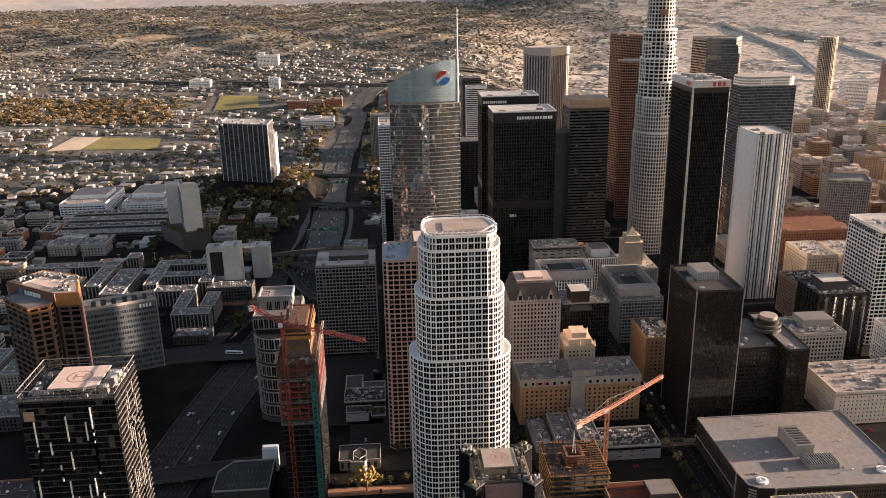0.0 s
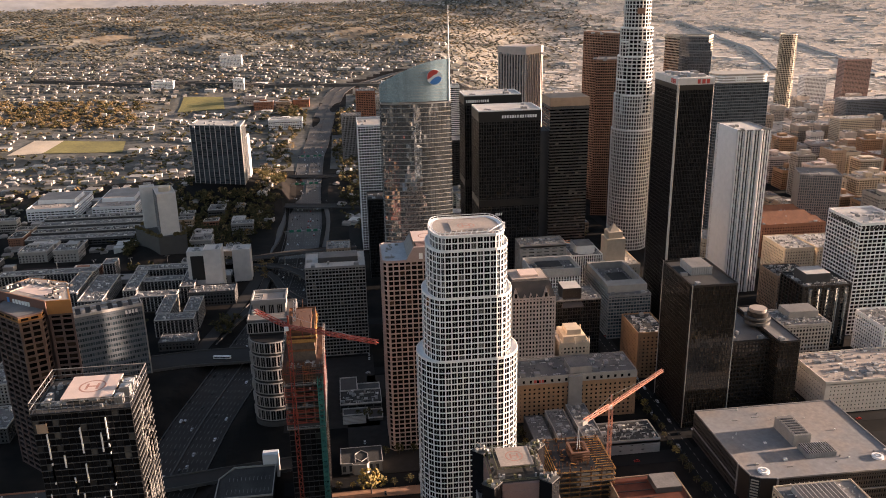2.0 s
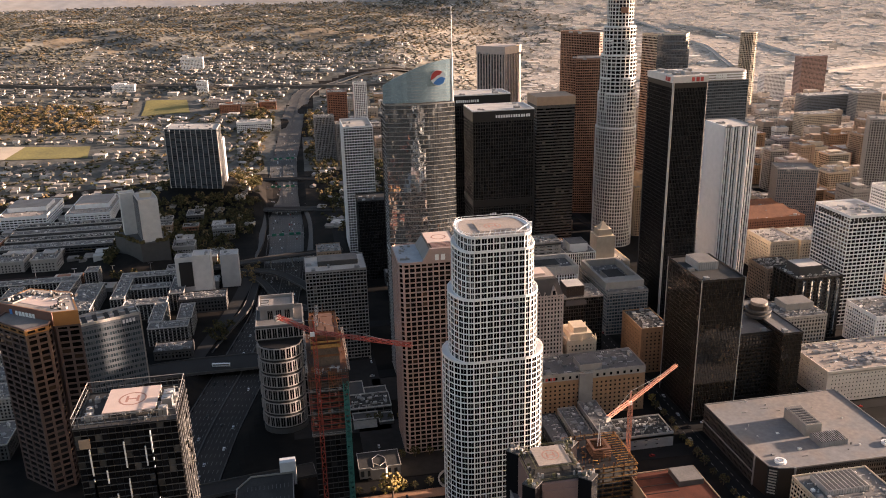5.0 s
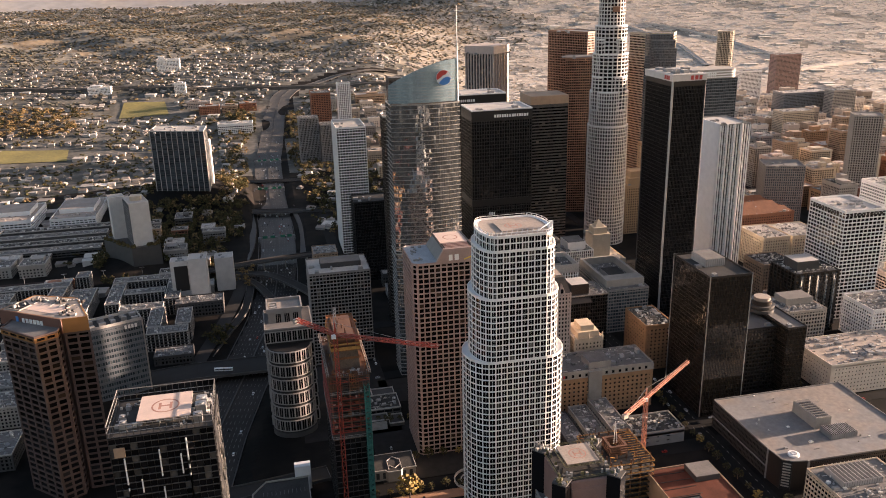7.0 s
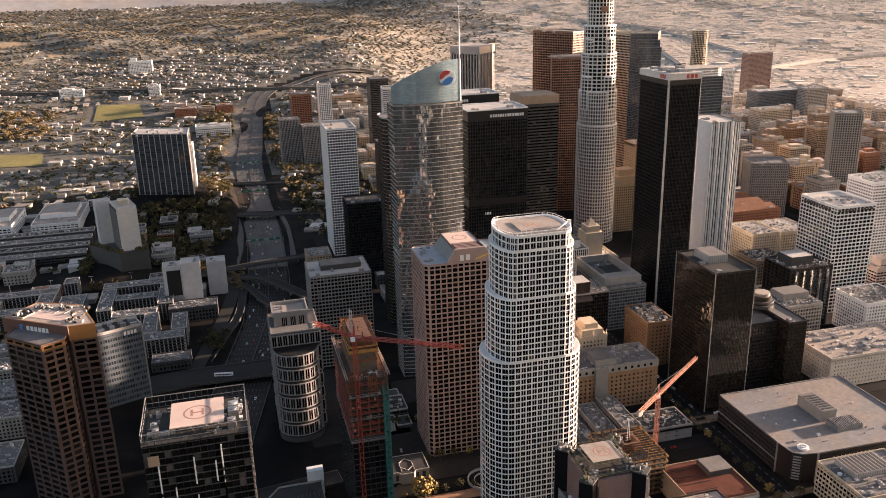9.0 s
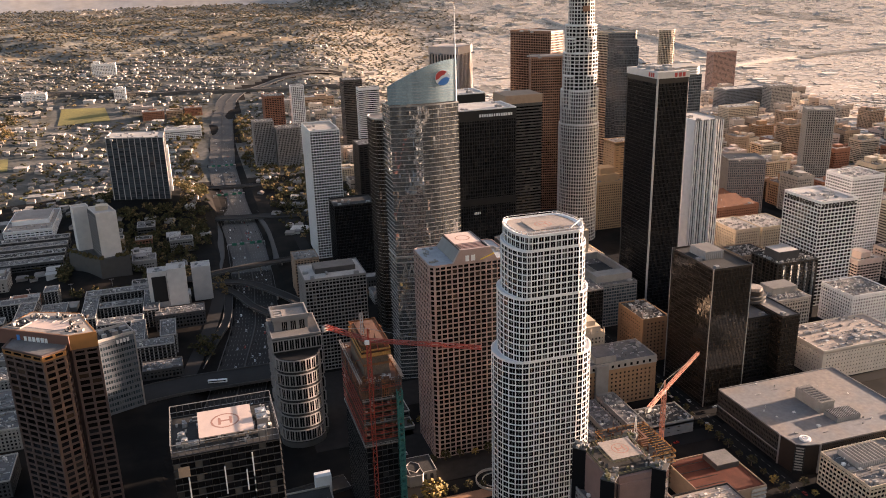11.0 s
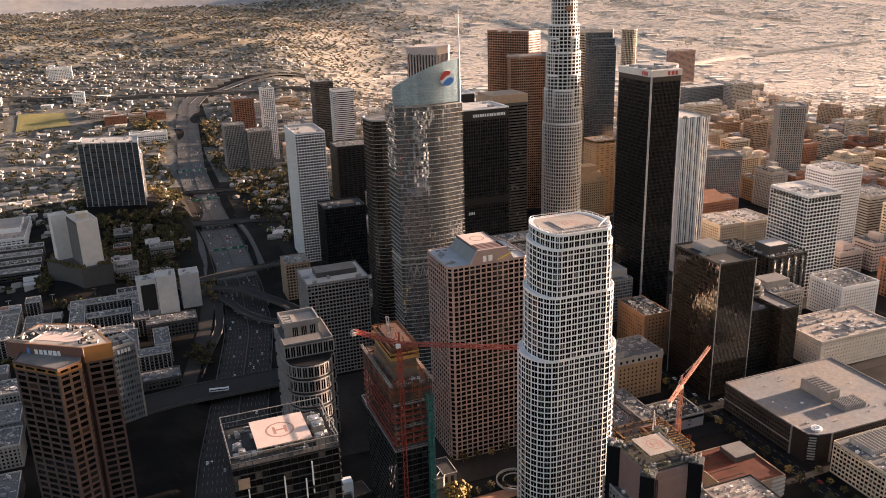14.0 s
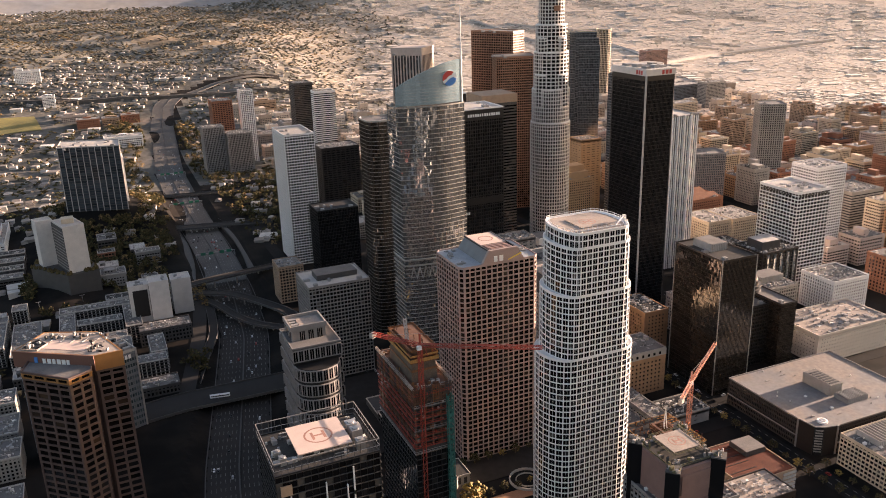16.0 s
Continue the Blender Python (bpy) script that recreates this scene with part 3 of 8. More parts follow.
def ground():
    rr = [0, 60, 130, 200, 270, 330]
    while rr[-1] < 5600:
        r = rr[-1]
        rr.append(r + (6.5 if r < 1550 else 14 if r < 2400 else 24))
    rr = np.array(rr)
    aa = np.concatenate([np.arange(-60, 75, 0.45), np.arange(75, 300, 5.0)])
    R, A = np.meshgrid(rr, np.radians(aa), indexing="ij")
    X, Y = R * np.sin(A) - 80, R * np.cos(A)
    Z = height(X, Y)
    n, k = R.shape
    v = np.stack([X, Y, Z], -1).reshape(-1, 3)
    i, j = np.meshgrid(np.arange(n - 1), np.arange(k), indexing="ij")
    a, b = i * k + j, i * k + (j + 1) % k
    f = np.stack([a, a + k, b + k, b], -1).reshape(-1, 4)[:, ::-1]
    me = bpy.data.meshes.new("ground")
    me.from_pydata(v.tolist(), [], f.tolist())
    # Downtown ground near black: deep street shade is put into its colour
    me.materials.append(mat("shade_dark_city_ground", (0.0085, 0.008, 0.0075), 0.95, spec=0.1, vary=0.5, scale=0.02, fine=0.11, rgb2=(0.017, 0.014, 0.012)))
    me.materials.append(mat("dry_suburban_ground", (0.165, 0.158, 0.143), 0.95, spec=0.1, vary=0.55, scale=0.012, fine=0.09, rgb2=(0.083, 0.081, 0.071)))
    # Pale far plain: distance haze is painted into the ground colour
    me.materials.append(mat("haze_pale_ground", (0.60, 0.51, 0.425), 0.95, spec=0.1, vary=0.4, scale=0.012, fine=0.07, rgb2=(0.46, 0.385, 0.315)))
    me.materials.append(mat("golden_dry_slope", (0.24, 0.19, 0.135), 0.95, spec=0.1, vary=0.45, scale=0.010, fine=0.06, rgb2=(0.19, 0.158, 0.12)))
    # Wooded slopes greyed and mountain feet blued, with haze in the colours
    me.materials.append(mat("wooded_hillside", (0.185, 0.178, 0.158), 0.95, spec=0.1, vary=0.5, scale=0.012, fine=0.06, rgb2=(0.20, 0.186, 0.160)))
    me.materials.append(mat("haze_grey_mountain", (0.29, 0.292, 0.30), 0.95, spec=0.1, vary=0.25, scale=0.004, fine=0.02, rgb2=(0.29, 0.275, 0.26)))
    me.materials.append(mat("tan_suburban_ground", (0.34, 0.305, 0.262), 0.95, spec=0.1, vary=0.5, scale=0.012, fine=0.08, rgb2=(0.20, 0.175, 0.14)))
    r = np.hypot(X + 120, Y)
    ang = np.degrees(np.arctan2(X + 120, Y)) + 3 * waves(X, Y, 330) + 1.5 * waves(X, Y, 90)
    n1 = waves(X, Y, 170) + 0.5 * waves(X + 900, Y, 60)
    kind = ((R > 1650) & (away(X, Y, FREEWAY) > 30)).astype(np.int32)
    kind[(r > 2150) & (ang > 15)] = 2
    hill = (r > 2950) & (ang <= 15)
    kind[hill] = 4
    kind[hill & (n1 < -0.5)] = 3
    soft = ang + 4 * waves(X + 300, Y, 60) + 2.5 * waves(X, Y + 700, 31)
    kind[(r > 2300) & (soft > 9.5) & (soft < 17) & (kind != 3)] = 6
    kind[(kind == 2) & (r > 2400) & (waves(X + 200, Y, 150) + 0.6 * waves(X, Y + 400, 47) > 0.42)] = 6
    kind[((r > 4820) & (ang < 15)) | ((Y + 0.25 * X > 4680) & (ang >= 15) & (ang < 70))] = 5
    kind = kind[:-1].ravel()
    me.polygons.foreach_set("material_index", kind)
    return tagged(new("ground", me), "city ground coloured dark as if shaded, rising to brown and haze-pale hills", "ground", "", "structure")


ground()


def ribbon(line, width, lift, step=12.0, offset=0.0, level=None):
    """A strip of road along a broken line that lies on the land."""
    pts = []
    for (ax, ay), (bx, by) in zip(line, line[1:]):
        L = math.hypot(bx - ax, by - ay)
        for t in np.arange(0, L, step):
            pts.append((ax + (bx - ax) * t / L, ay + (by - ay) * t / L))
    pts.append(line[-1])
    P = np.array(pts)
    for _ in range(6):
        P[1:-1] = (P[:-2] + 2 * P[1:-1] + P[2:]) / 4
    D = np.gradient(P, axis=0)
    D /= np.linalg.norm(D, axis=1)[:, None]
    S = np.stack([D[:, 1], -D[:, 0]], 1)
    z = height(P[:, 0], P[:, 1]) + lift if level is None else np.full(len(P), level)
    m = MB()
    a, b = P + S * (offset - width / 2), P + S * (offset + width / 2)
    m.v = [v for i in range(len(P)) for v in ((a[i, 0], a[i, 1], z[i]), (b[i, 0], b[i, 1], z[i]))]
    m.f = [(2 * i, 2 * i + 1, 2 * i + 3, 2 * i + 2) for i in range(len(P) - 1)]
    return m, P, S, z


fw, FP, FS, FZ = ribbon(FREEWAY, 52, 0.35)
# Beyond y 1120 the freeway takes the colour with sun and haze in it
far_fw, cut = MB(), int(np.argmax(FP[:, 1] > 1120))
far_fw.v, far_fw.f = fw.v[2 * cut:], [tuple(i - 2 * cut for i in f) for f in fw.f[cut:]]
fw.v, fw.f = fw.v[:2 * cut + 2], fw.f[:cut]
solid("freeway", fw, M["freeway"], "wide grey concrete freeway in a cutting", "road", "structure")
solid("freeway_far", far_fw, M["freeway_far"], "freeway running into the distance, coloured paler for sun and haze", "road", "structure")
for off, wdt, nm in ((0, 1.2, "median_barrier"), (-26.5, 0.8, "edge_barrier"), (26.5, 0.8, "edge_barrier")):
    b = MB()
    for i in range(len(FP) - 1):
        p, q = FP[i] + FS[i] * off, FP[i + 1] + FS[i + 1] * off
        d = q - p
        b.obox(*((p + q) / 2), math.atan2(d[1], d[0]), np.hypot(*d) + 0.1, wdt, FZ[i] - 0.3, FZ[i] + 1.1)
    solid(nm, b, M["darkgrey"], "low concrete freeway barrier", "barrier", "structure")
lines = MB()
for lane in (-22, -18.3, -14.6, -10.9, -7.2, -3.5, 3.5, 7.2, 10.9, 14.6, 18.3, 22):
    for i in range(0, min(len(FP) - 1, 150)):
        p, d = FP[i] + FS[i] * lane, FP[i + 1] - FP[i]
        lines.obox(p[0], p[1], math.atan2(d[1], d[0]), 5.0, 0.22, FZ[i] + 0.02, FZ[i] + 0.06)
solid("lane_markings", lines, M["paint"], "broken white freeway lane markings", "road marking", "structure")
for gy in (1240, 1520, 1760):
    i = int(np.argmin(np.abs(FP[:, 1] - gy)))
    gt = thing("sign_gantry", FP[i][0], FP[i][1], FZ[i], "grey steel gantry with green road signs over the freeway", "road sign", "freeway gantries")
    for k in (-27, 27):
        b = MB()
        b.box(FP[i][0] + k - 0.4, FP[i][1] - 0.4, FZ[i], FP[i][0] + k + 0.4, FP[i][1] + 0.4, FZ[i] + 8)
        part("post", b, M["metal"], gt)
    b = MB()
    b.box(FP[i][0] - 27.5, FP[i][1] - 0.5, FZ[i] + 7.4, FP[i][0] + 27.5, FP[i][1] + 0.5, FZ[i] + 8.4)
    part("beam", b, M["metal"], gt)
    for k in (-17, -6, 9, 19):
        b = MB()
        b.box(FP[i][0] + k - 3.4, FP[i][1] - 0.9, FZ[i] + 6, FP[i][0] + k + 3.4, FP[i][1] - 0.55, FZ[i] + 10)
        part("sign_face", b, M["gantry"], gt)
for nm, line, w in (("collector_road", [(-150, 1120), (-139, 1200), (-135, 1300), (-142, 1420)], 15), ("collector_road", [(-62, 1150), (-57, 1220), (-56, 1300), (-62, 1390)], 13), ("collector_road", [(-20, 1170), (-34, 1230), (-42, 1330), (-60, 1420)], 9)):
    cr_, P_, S_, z_ = ribbon(line, w, 0, level=-1.2)
    for a in (-w / 2, w / 2):
        for i in range(len(P_) - 1):
            p, d = P_[i] + S_[i] * a, P_[i + 1] - P_[i]
            cr_.obox(p[0] + d[0] / 2, p[1] + d[1] / 2, math.atan2(d[1], d[0]), np.hypot(*d) + 0.3, 0.5, -5, -0.2)
    solid(nm, cr_, M["freeway_far"], "narrow collector road with low walls beside the freeway", "road", "structure")
sl = ribbon(SLIP, 15, 0.5, level=0.4)[0]
solid("slip_road", sl, M["freeway"], "curving two-lane slip road beside the freeway", "road", "structure")


def overpass(line, width, z, name="overpass"):
    th = thing(name, *line[0], 0, "grey concrete overpass crossing the freeway on columns", "bridge", "", "structure")
    deck, P, S, _ = ribbon(line, width, 0, 10, 0, z)
    part("deck_surface", deck, M["freeway"], th)
    slab = MB()
    for i in range(len(P) - 1):
        d = P[i + 1] - P[i]
        slab.obox(*((P[i] + P[i + 1]) / 2), math.atan2(d[1], d[0]), np.hypot(*d) + 0.6, width + 0.6, z - 1.7, z - 0.02)
    part("deck", slab, M["grey"], th)
    for side in (-1, 1):
        b = MB()
        for i in range(len(P) - 1):
            d = P[i + 1] - P[i]
            m = (P[i] + P[i + 1]) / 2 + S[i] * side * (width / 2 + 0.1)
            b.obox(m[0], m[1], math.atan2(d[1], d[0]), np.hypot(*d) + 0.3, 0.5, z - 1.5, z + 1.1)
        # Railing colour dark in place of the shade over the cutting
        part("railing", b, M["darkgrey"], th)
    for i in range(2, len(P) - 2, 3):
        g = float(height(P[i][0], P[i][1]))
        if z - 1.7 - g > 2:
            c = MB()
            c.prism(disc(P[i][0], P[i][1], 0.9, 10), g - 0.5, z - 1.65)
            part("column", c, M["concrete"], th)
    return th


overpass([(-246, 792), (-228, 796), (-198, 801), (-96, 800)], 34, 1.6)
overpass([(-250, 566), (-80, 590)], 17, 1.6)
overpass([(-196, 1090), (-120, 1112), (-20, 1128)], 14, 6.5)
overpass([(-176, 1074), (-150, 1079), (-112, 1062), (-85, 1020), (-62, 975), (-48, 925)], 12, 3.8)
overpass([(-152, 1072), (-128, 1035), (-115, 985), (-97, 950), (-72, 927), (-44, 914)], 9, 1.2)
overpass([(-136, 1068), (-140, 1000), (-146, 950), (-166, 890), (-181, 838)], 9, -1.0)
overpass([(-192, 1402), (-86, 1378), (12, 1358)], 20, 1.6)
overpass([(-205, 1620), (30, 1580)], 16, 1.6)
overpass([(-200, 1990), (60, 1960)], 18, 1.6)

STREETS_Y = [(-20, -80, 1500, 16), (95, 380, 1700, 17), (232, 380, 1900, 16), (362, 380, 1900, 13), (545, 500, 2000, 16), (700, 500, 2000, 16)]
STREETS_X = [(556, -90, 900, 17), (588, 215, 1000, 11), (745, -90, 1100, 15), (868, -20, 1200, 16), (985, 60, 1300, 14)]
n = 0
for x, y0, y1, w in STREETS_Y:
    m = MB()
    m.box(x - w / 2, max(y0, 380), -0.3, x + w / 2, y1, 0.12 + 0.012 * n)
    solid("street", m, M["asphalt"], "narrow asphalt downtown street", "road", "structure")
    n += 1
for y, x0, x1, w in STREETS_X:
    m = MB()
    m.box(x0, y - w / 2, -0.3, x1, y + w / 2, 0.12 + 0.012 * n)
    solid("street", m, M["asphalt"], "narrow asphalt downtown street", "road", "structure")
    n += 1
dash = MB()
for x, y0, y1, w in STREETS_Y[1:4]:
    for k in range(70):
        y = 385 + k * 8
        for o in (-w / 4, w / 4):
            dash.box(x + o - 0.12, y, 0.1, x + o + 0.12, y + 3.5, 0.27)
solid("street_markings", dash, M["paint"], "thin white street lane markings", "road marking", "structure")
# First strip, the plaza: a band of orange sunlight painted as paving colour
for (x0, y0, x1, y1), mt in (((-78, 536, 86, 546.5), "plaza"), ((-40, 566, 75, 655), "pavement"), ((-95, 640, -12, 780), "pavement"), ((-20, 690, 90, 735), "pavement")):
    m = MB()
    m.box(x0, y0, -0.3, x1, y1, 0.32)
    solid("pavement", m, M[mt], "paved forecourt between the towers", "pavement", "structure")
for pts, mt, lab in (([(-690, 1905), (-520, 1905), (-530, 1990), (-670, 2000)], "grass", "dry yellow-green sports field"),
                     ([(-760, 1890), (-690, 1905), (-670, 2000), (-735, 2000)], "track", "pale dirt edge of a sports field"),
                     ([(-457, 2256), (-335, 2263), (-352, 2376), (-457, 2378)], "grass", "dry yellow-green school field")):
    m = MB()
    for i in range(8):
        for j in range(8):
            quad = []
            for a, b in ((i, j), (i + 1, j), (i + 1, j + 1), (i, j + 1)):
                u, w = a / 8, b / 8
                x = (1 - w) * ((1 - u) * pts[0][0] + u * pts[1][0]) + w * ((1 - u) * pts[3][0] + u * pts[2][0])
                y = (1 - w) * ((1 - u) * pts[0][1] + u * pts[1][1]) + w * ((1 - u) * pts[3][1] + u * pts[2][1])
                quad.append((x, y, float(height(x, y)) + 1.2))
            m.face(quad)
    solid("sports_field", m, M[mt], lab, "field", "structure")

# ---- tower with rounded ends (white window grid) ----


def stadium(cx, yf, a, b, depth, n=12):
    yc = yf + depth / 2
    pts = [(cx - a, yf), (cx + a, yf)]
    pts += [(cx + a + b * math.sin(math.pi * i / n), yc - depth / 2 * math.cos(math.pi * i / n)) for i in range(1, n)]
    pts += [(cx + a, yf + depth), (cx - a, yf + depth)]
    pts += [(cx - a - b * math.sin(math.pi * i / n), yc + depth / 2 * math.cos(math.pi * i / n)) for i in range(1, n)]
    return pts


def white_tower():
    cx, yf = 45.0, 489.5
    th = thing("office_tower", cx, yf + 20, 0, "tall white stepped office tower with rounded ends and gridded windows", "skyscraper")
    tiers = ((0, 130, 17.5, 17.0), (130, 174, 17.0, 12.8), (174, 206, 16.5, 10.2), (206, 215.5, 16.0, 8.4))
    for i, (z0, z1, a, b) in enumerate(tiers):
        poly = stadium(cx, yf, a, b, 41)
        facade(th, poly, z0, z1, 4.13, 4.05, 0.74, 0.8, 0.35, 0.28, M["white"], M["white"], M["p_dark"],
               (90, 110, 80, 20)[i], True, 0.13, 0.0, M["p_darko"])
        r = MB()
        r.prism(inset(poly, 0.06), z1 - 0.3, z1 + 0.25, True, True)
        part("ledge", r, M["whitewall"], th)
        w = MB()
        w.ring(inset(poly, -0.12), inset(poly, 0.5), z1 - 0.6, z1 + 1.1)
        part("parapet", w, M["white"], th)
    top = tiers[-1][1]
    inner = stadium(cx, yf + 2, 14.5, 7, 37)
    r = MB()
    r.prism(inner, top, top + 0.5)
    part("roof", r, M["rooftan"], th)
    for px, py in stadium(cx, yf + 0.8, 16, 8, 39.4, 9):
        p = MB()
        p.box(px - 0.2, py - 0.2, top + 1, px + 0.2, py + 0.2, top + 2.6)
        part("rim_post", p, M["white"], th)
    rail = MB()
    st = stadium(cx, yf + 0.6, 16, 8, 39.8)
    rail.ring(st, inset(st, 0.2), top + 2.4, top + 2.65)
    part("rim_rail", rail, M["white"], th)
    helipad(th, cx, yf + 20, top + 0.6, 21, True, M["rooftan"])
    for k in range(12):
        b = MB()
        b.beam((cx - 20 + k * 3.4, yf + 3, top + 0.6), (cx - 18 + k * 3.4, yf + 7, top + 2.0), 0.4)
        part("roof_rail", b, M["metal"], th)
    c = MB()
    c.beam((cx + 12, yf + 6, top + 0.6), (cx + 23, yf + 12, top + 4.2), 0.6)
    c.box(cx + 22, yf + 11, top + 0.5, cx + 24, yf + 13, top + 4.4)
    part("window_cleaning_arm", c, M["white"], th)


white_tower()


def rose_tower():
    poly = [(-6, 600.5), (-2.5, 597), (57, 597), (60.5, 600.5), (60.5, 641), (57, 644.5), (-2.5, 644.5), (-6, 641)]
    th = thing("office_tower", 27, 620, 0, "rose-brown granite office tower with a window grid and folded roof", "skyscraper")
    facade(th, poly, 0, 164, 4.0, 4.6, 0.95, 1.0, 0.55, 0.48, M["rose"], M["rose"], M["p_brown"], 290, True, 0.0, 0.0, M["p_browno"])
    roof(th, poly, 164, M["membrane"], 0, 0.9, M["rose"])
    # folded roof block: blue-grey sloping sides behind a stone sign wall
    m = MB()
    lo, hi = [(13, 597.6), (47, 597.6), (47, 644), (13, 644)], [(19, 600), (41, 600), (41, 641), (19, 641)]
    m.prism(lo, 163, 173.6, True, False, hi)
    fold = part("roof_fold", m, M["slatepanel"], th, "blue-grey sloping roof sides")
    m = MB()
    for y0, y1 in ((596.7, 599.6),):
        lo, hi = [(11.5, y0), (48.5, y0), (48.5, y1), (11.5, y1)], [(18.2, y0 + 0.5), (41.8, y0 + 0.5), (41.8, y1), (18.2, y1)]
        m.prism(lo, 163.2, 174.6, True, False, hi)
    part("sign_wall", m, M["rose"], th, "rose-brown sign wall with sloping ends")
    for x in (18.6, 41.4):
        m = MB()
        m.box(x - 0.5, 599.8, 173.4, x + 0.5, 641.4, 174.5)
        part("fold_edge", m, M["bronze"], fold)
    t = MB()
    t.box(19.2, 614, 173.5, 40.8, 641, 174.2)
    part("fold_roof", t, M["pad"], fold)
    t = MB()
    t.box(19.2, 600, 173.4, 40.8, 613.6, 173.7)
    deck = part("plant_deck", t, M["roofdark"], fold)
    for k in range(4):
        t = MB()
        t.box(20.5, 601.2 + k * 3.1, 173.6, 39.5, 602.9 + k * 3.1, 174.3)
        part("louvre", t, M["pinkdark"], deck)
    r = MB()
    r.ring(disc(30, 627, 6, 24), disc(30, 627, 5.1, 24), 174.15, 174.25)
    part("roof_ring", r, M["padmark"], fold)
    rr = random.Random(21)
    for k in range(16):
        x, y = rr.choice((rr.uniform(-2, 8), rr.uniform(50, 57))), rr.uniform(603, 640)
        m = MB()
        w, d = rr.uniform(0.5, 1.6), rr.uniform(0.5, 1.6)
        m.box(x - w, y - d, 163.9, x + w, y + d, 164 + rr.uniform(0.6, 2.0))
        part("roof_unit", m, M["clutter"], th)
    bars(th, 22, 597.2, 165.5, 0, 9, 4.5, M["sign"], 2, 0.6)
    b = MB()
    b.beam((34, 597.2, 165.5), (45, 596.7, 169.5), 0.9)
    part("sign_stripe", b, M["signgold"], th)


rose_tower()


def glass_tower():
    """Tall mirror-glass tower with a sail crown and a spire."""
    th = thing("glass_tower", 36, 752, 0, "tall mirror-glass tower with a blue curved sail crown and white spire", "skyscraper")

    def bow(x0, x1, y0, y1, b, n=9):
        f = [(x0 + (x1 - x0) * i / n, y0 - b * math.sin(math.pi * i / n)) for i in range(n + 1)]
        k = [(x1 - (x1 - x0) * i / n, y1 + b * math.sin(math.pi * i / n)) for i in range(n + 1)]
        return f + k

    poly = bow(5, 68, 742, 770, 5)
    facade(th, poly, 0, 262, 3.95, 2.4, 0.07, 0.28, 0.1, 0.35, M["bronze"], M["concrete"], M["p_wavy"])
    roof(th, poly, 262, M["roofdark"], 10, 0.8, M["metal"], 4, 5)
    for z in (118, 124):
        belt = MB()
        belt.ring(inset(poly, -0.25), inset(poly, 0.6), z, z + 0.8)
        part("belt", belt, M["metal"], th)
    for k in range(9):
        x = 10 + k * 5.6
        t = MB()
        y0 = 742 - 5 * math.sin(math.pi * (x - 5) / 63) - 0.4
        y1 = 742 - 5 * math.sin(math.pi * (x + 2.8 - 5) / 63) - 0.4
        t.beam((x, y0, 106), (x + 2.8, y1, 117), 0.7)
        t.beam((x + 2.8, y1, 117), (x + 5.6, y0, 106), 0.7)
        part("belt_truss", t, M["metal"], th)
    # the sail: panels of one storey each along the bowed front, rising to the spire
    sail = MB()
    n = 18
    for i in range(n):
        xa, xb = 4.2 + 63.5 * i / n, 4.2 + 63.5 * (i + 1) / n
        ya, yb = 744 - 5 * math.sin(math.pi * i / n), 744 - 5 * math.sin(math.pi * (i + 1) / n)
        ta = 279 + 21 * math.sin(math.pi / 2 * (i / n)) ** 0.9
        tb = 279 + 21 * math.sin(math.pi / 2 * ((i + 1) / n)) ** 0.9
        p = MB()
        p.v = [(xa, ya, 263.5), (xb, yb, 263.5), (xb, yb, tb), (xa, ya, ta), (xa, ya + 0.8, 263.5), (xb, yb + 0.8, 263.5), (xb, yb + 0.8, tb), (xa, ya + 0.8, ta)]
        p.f = [(0, 1, 2, 3), (5, 4, 7, 6), (3, 2, 6, 7), (4, 5, 1, 0), (1, 5, 6, 2), (4, 0, 3, 7)]
        part("crown_panel", p, M["sail"], th)
    for z in np.arange(266.5, 296, 2.6):
        fin = MB()
        for i in range(n):
            xa, xb = 4.2 + 63.5 * i / n, 4.2 + 63.5 * (i + 1) / n
            top = 279 + 21 * math.sin(math.pi / 2 * (i / n)) ** 0.9
            if z < top - 0.5:
                ya, yb = 743.9 - 5 * math.sin(math.pi * i / n), 743.9 - 5 * math.sin(math.pi * (i + 1) / n)
                fin.beam((xa, ya, z), (xb, yb, z), 0.18)
        if fin.f:
            part("crown_fin", fin, M["unit"], th)
    back = MB()
    back.box(12, 752, 262, 60, 766, 270)
    part("crown_plant", back, M["darkgrey"], th)
    # round badge in red, white and blue
    for k, mt in enumerate(("sign", "signred", "signblue")):
        b = MB()
        r, x0, z0, y = 6.6, 53.0, 284.5, 739.3
        if k == 0:
            pts = [(x0 + r * math.cos(a), z0 + r * math.sin(a)) for a in np.linspace(0, 2 * math.pi, 28, endpoint=False)]
        else:
            s = 1 if k == 1 else -1
            pts = [(x0 + r * 0.97 * math.cos(a), z0 + s * r * 0.97 * math.sin(a)) for a in np.linspace(0.95 if k == 1 else 0.1, 3.45 if k == 1 else 2.35, 16)]
            pts += [(x0 + r * px, z0 + r * pz) for px, pz in (((-0.45, -0.02), (-0.1, 0.3), (0.3, 0.42)) if k == 1 else ((-0.25, -0.25), (0.1, 0.0), (0.55, 0.12)))]
        ff = [(px, y - 0.2 * k, pz) for px, pz in pts]
        if k == 2:
            ff = ff[::-1]
        b.v = ff + [(p[0], p[1] + 3.2, p[2]) for p in ff]
        m = len(ff)
        b.f = [tuple(range(m))] + [(i, (i + 1) % m, m + (i + 1) % m, m + i)[::-1] for i in range(m)]
        part("badge", b, M[mt], th, "round red, white and blue badge")
    s = MB()
    s.prism(disc(66.5, 744, 0.9, 10), 262, 300, True, True, disc(66.5, 744, 0.7, 10))
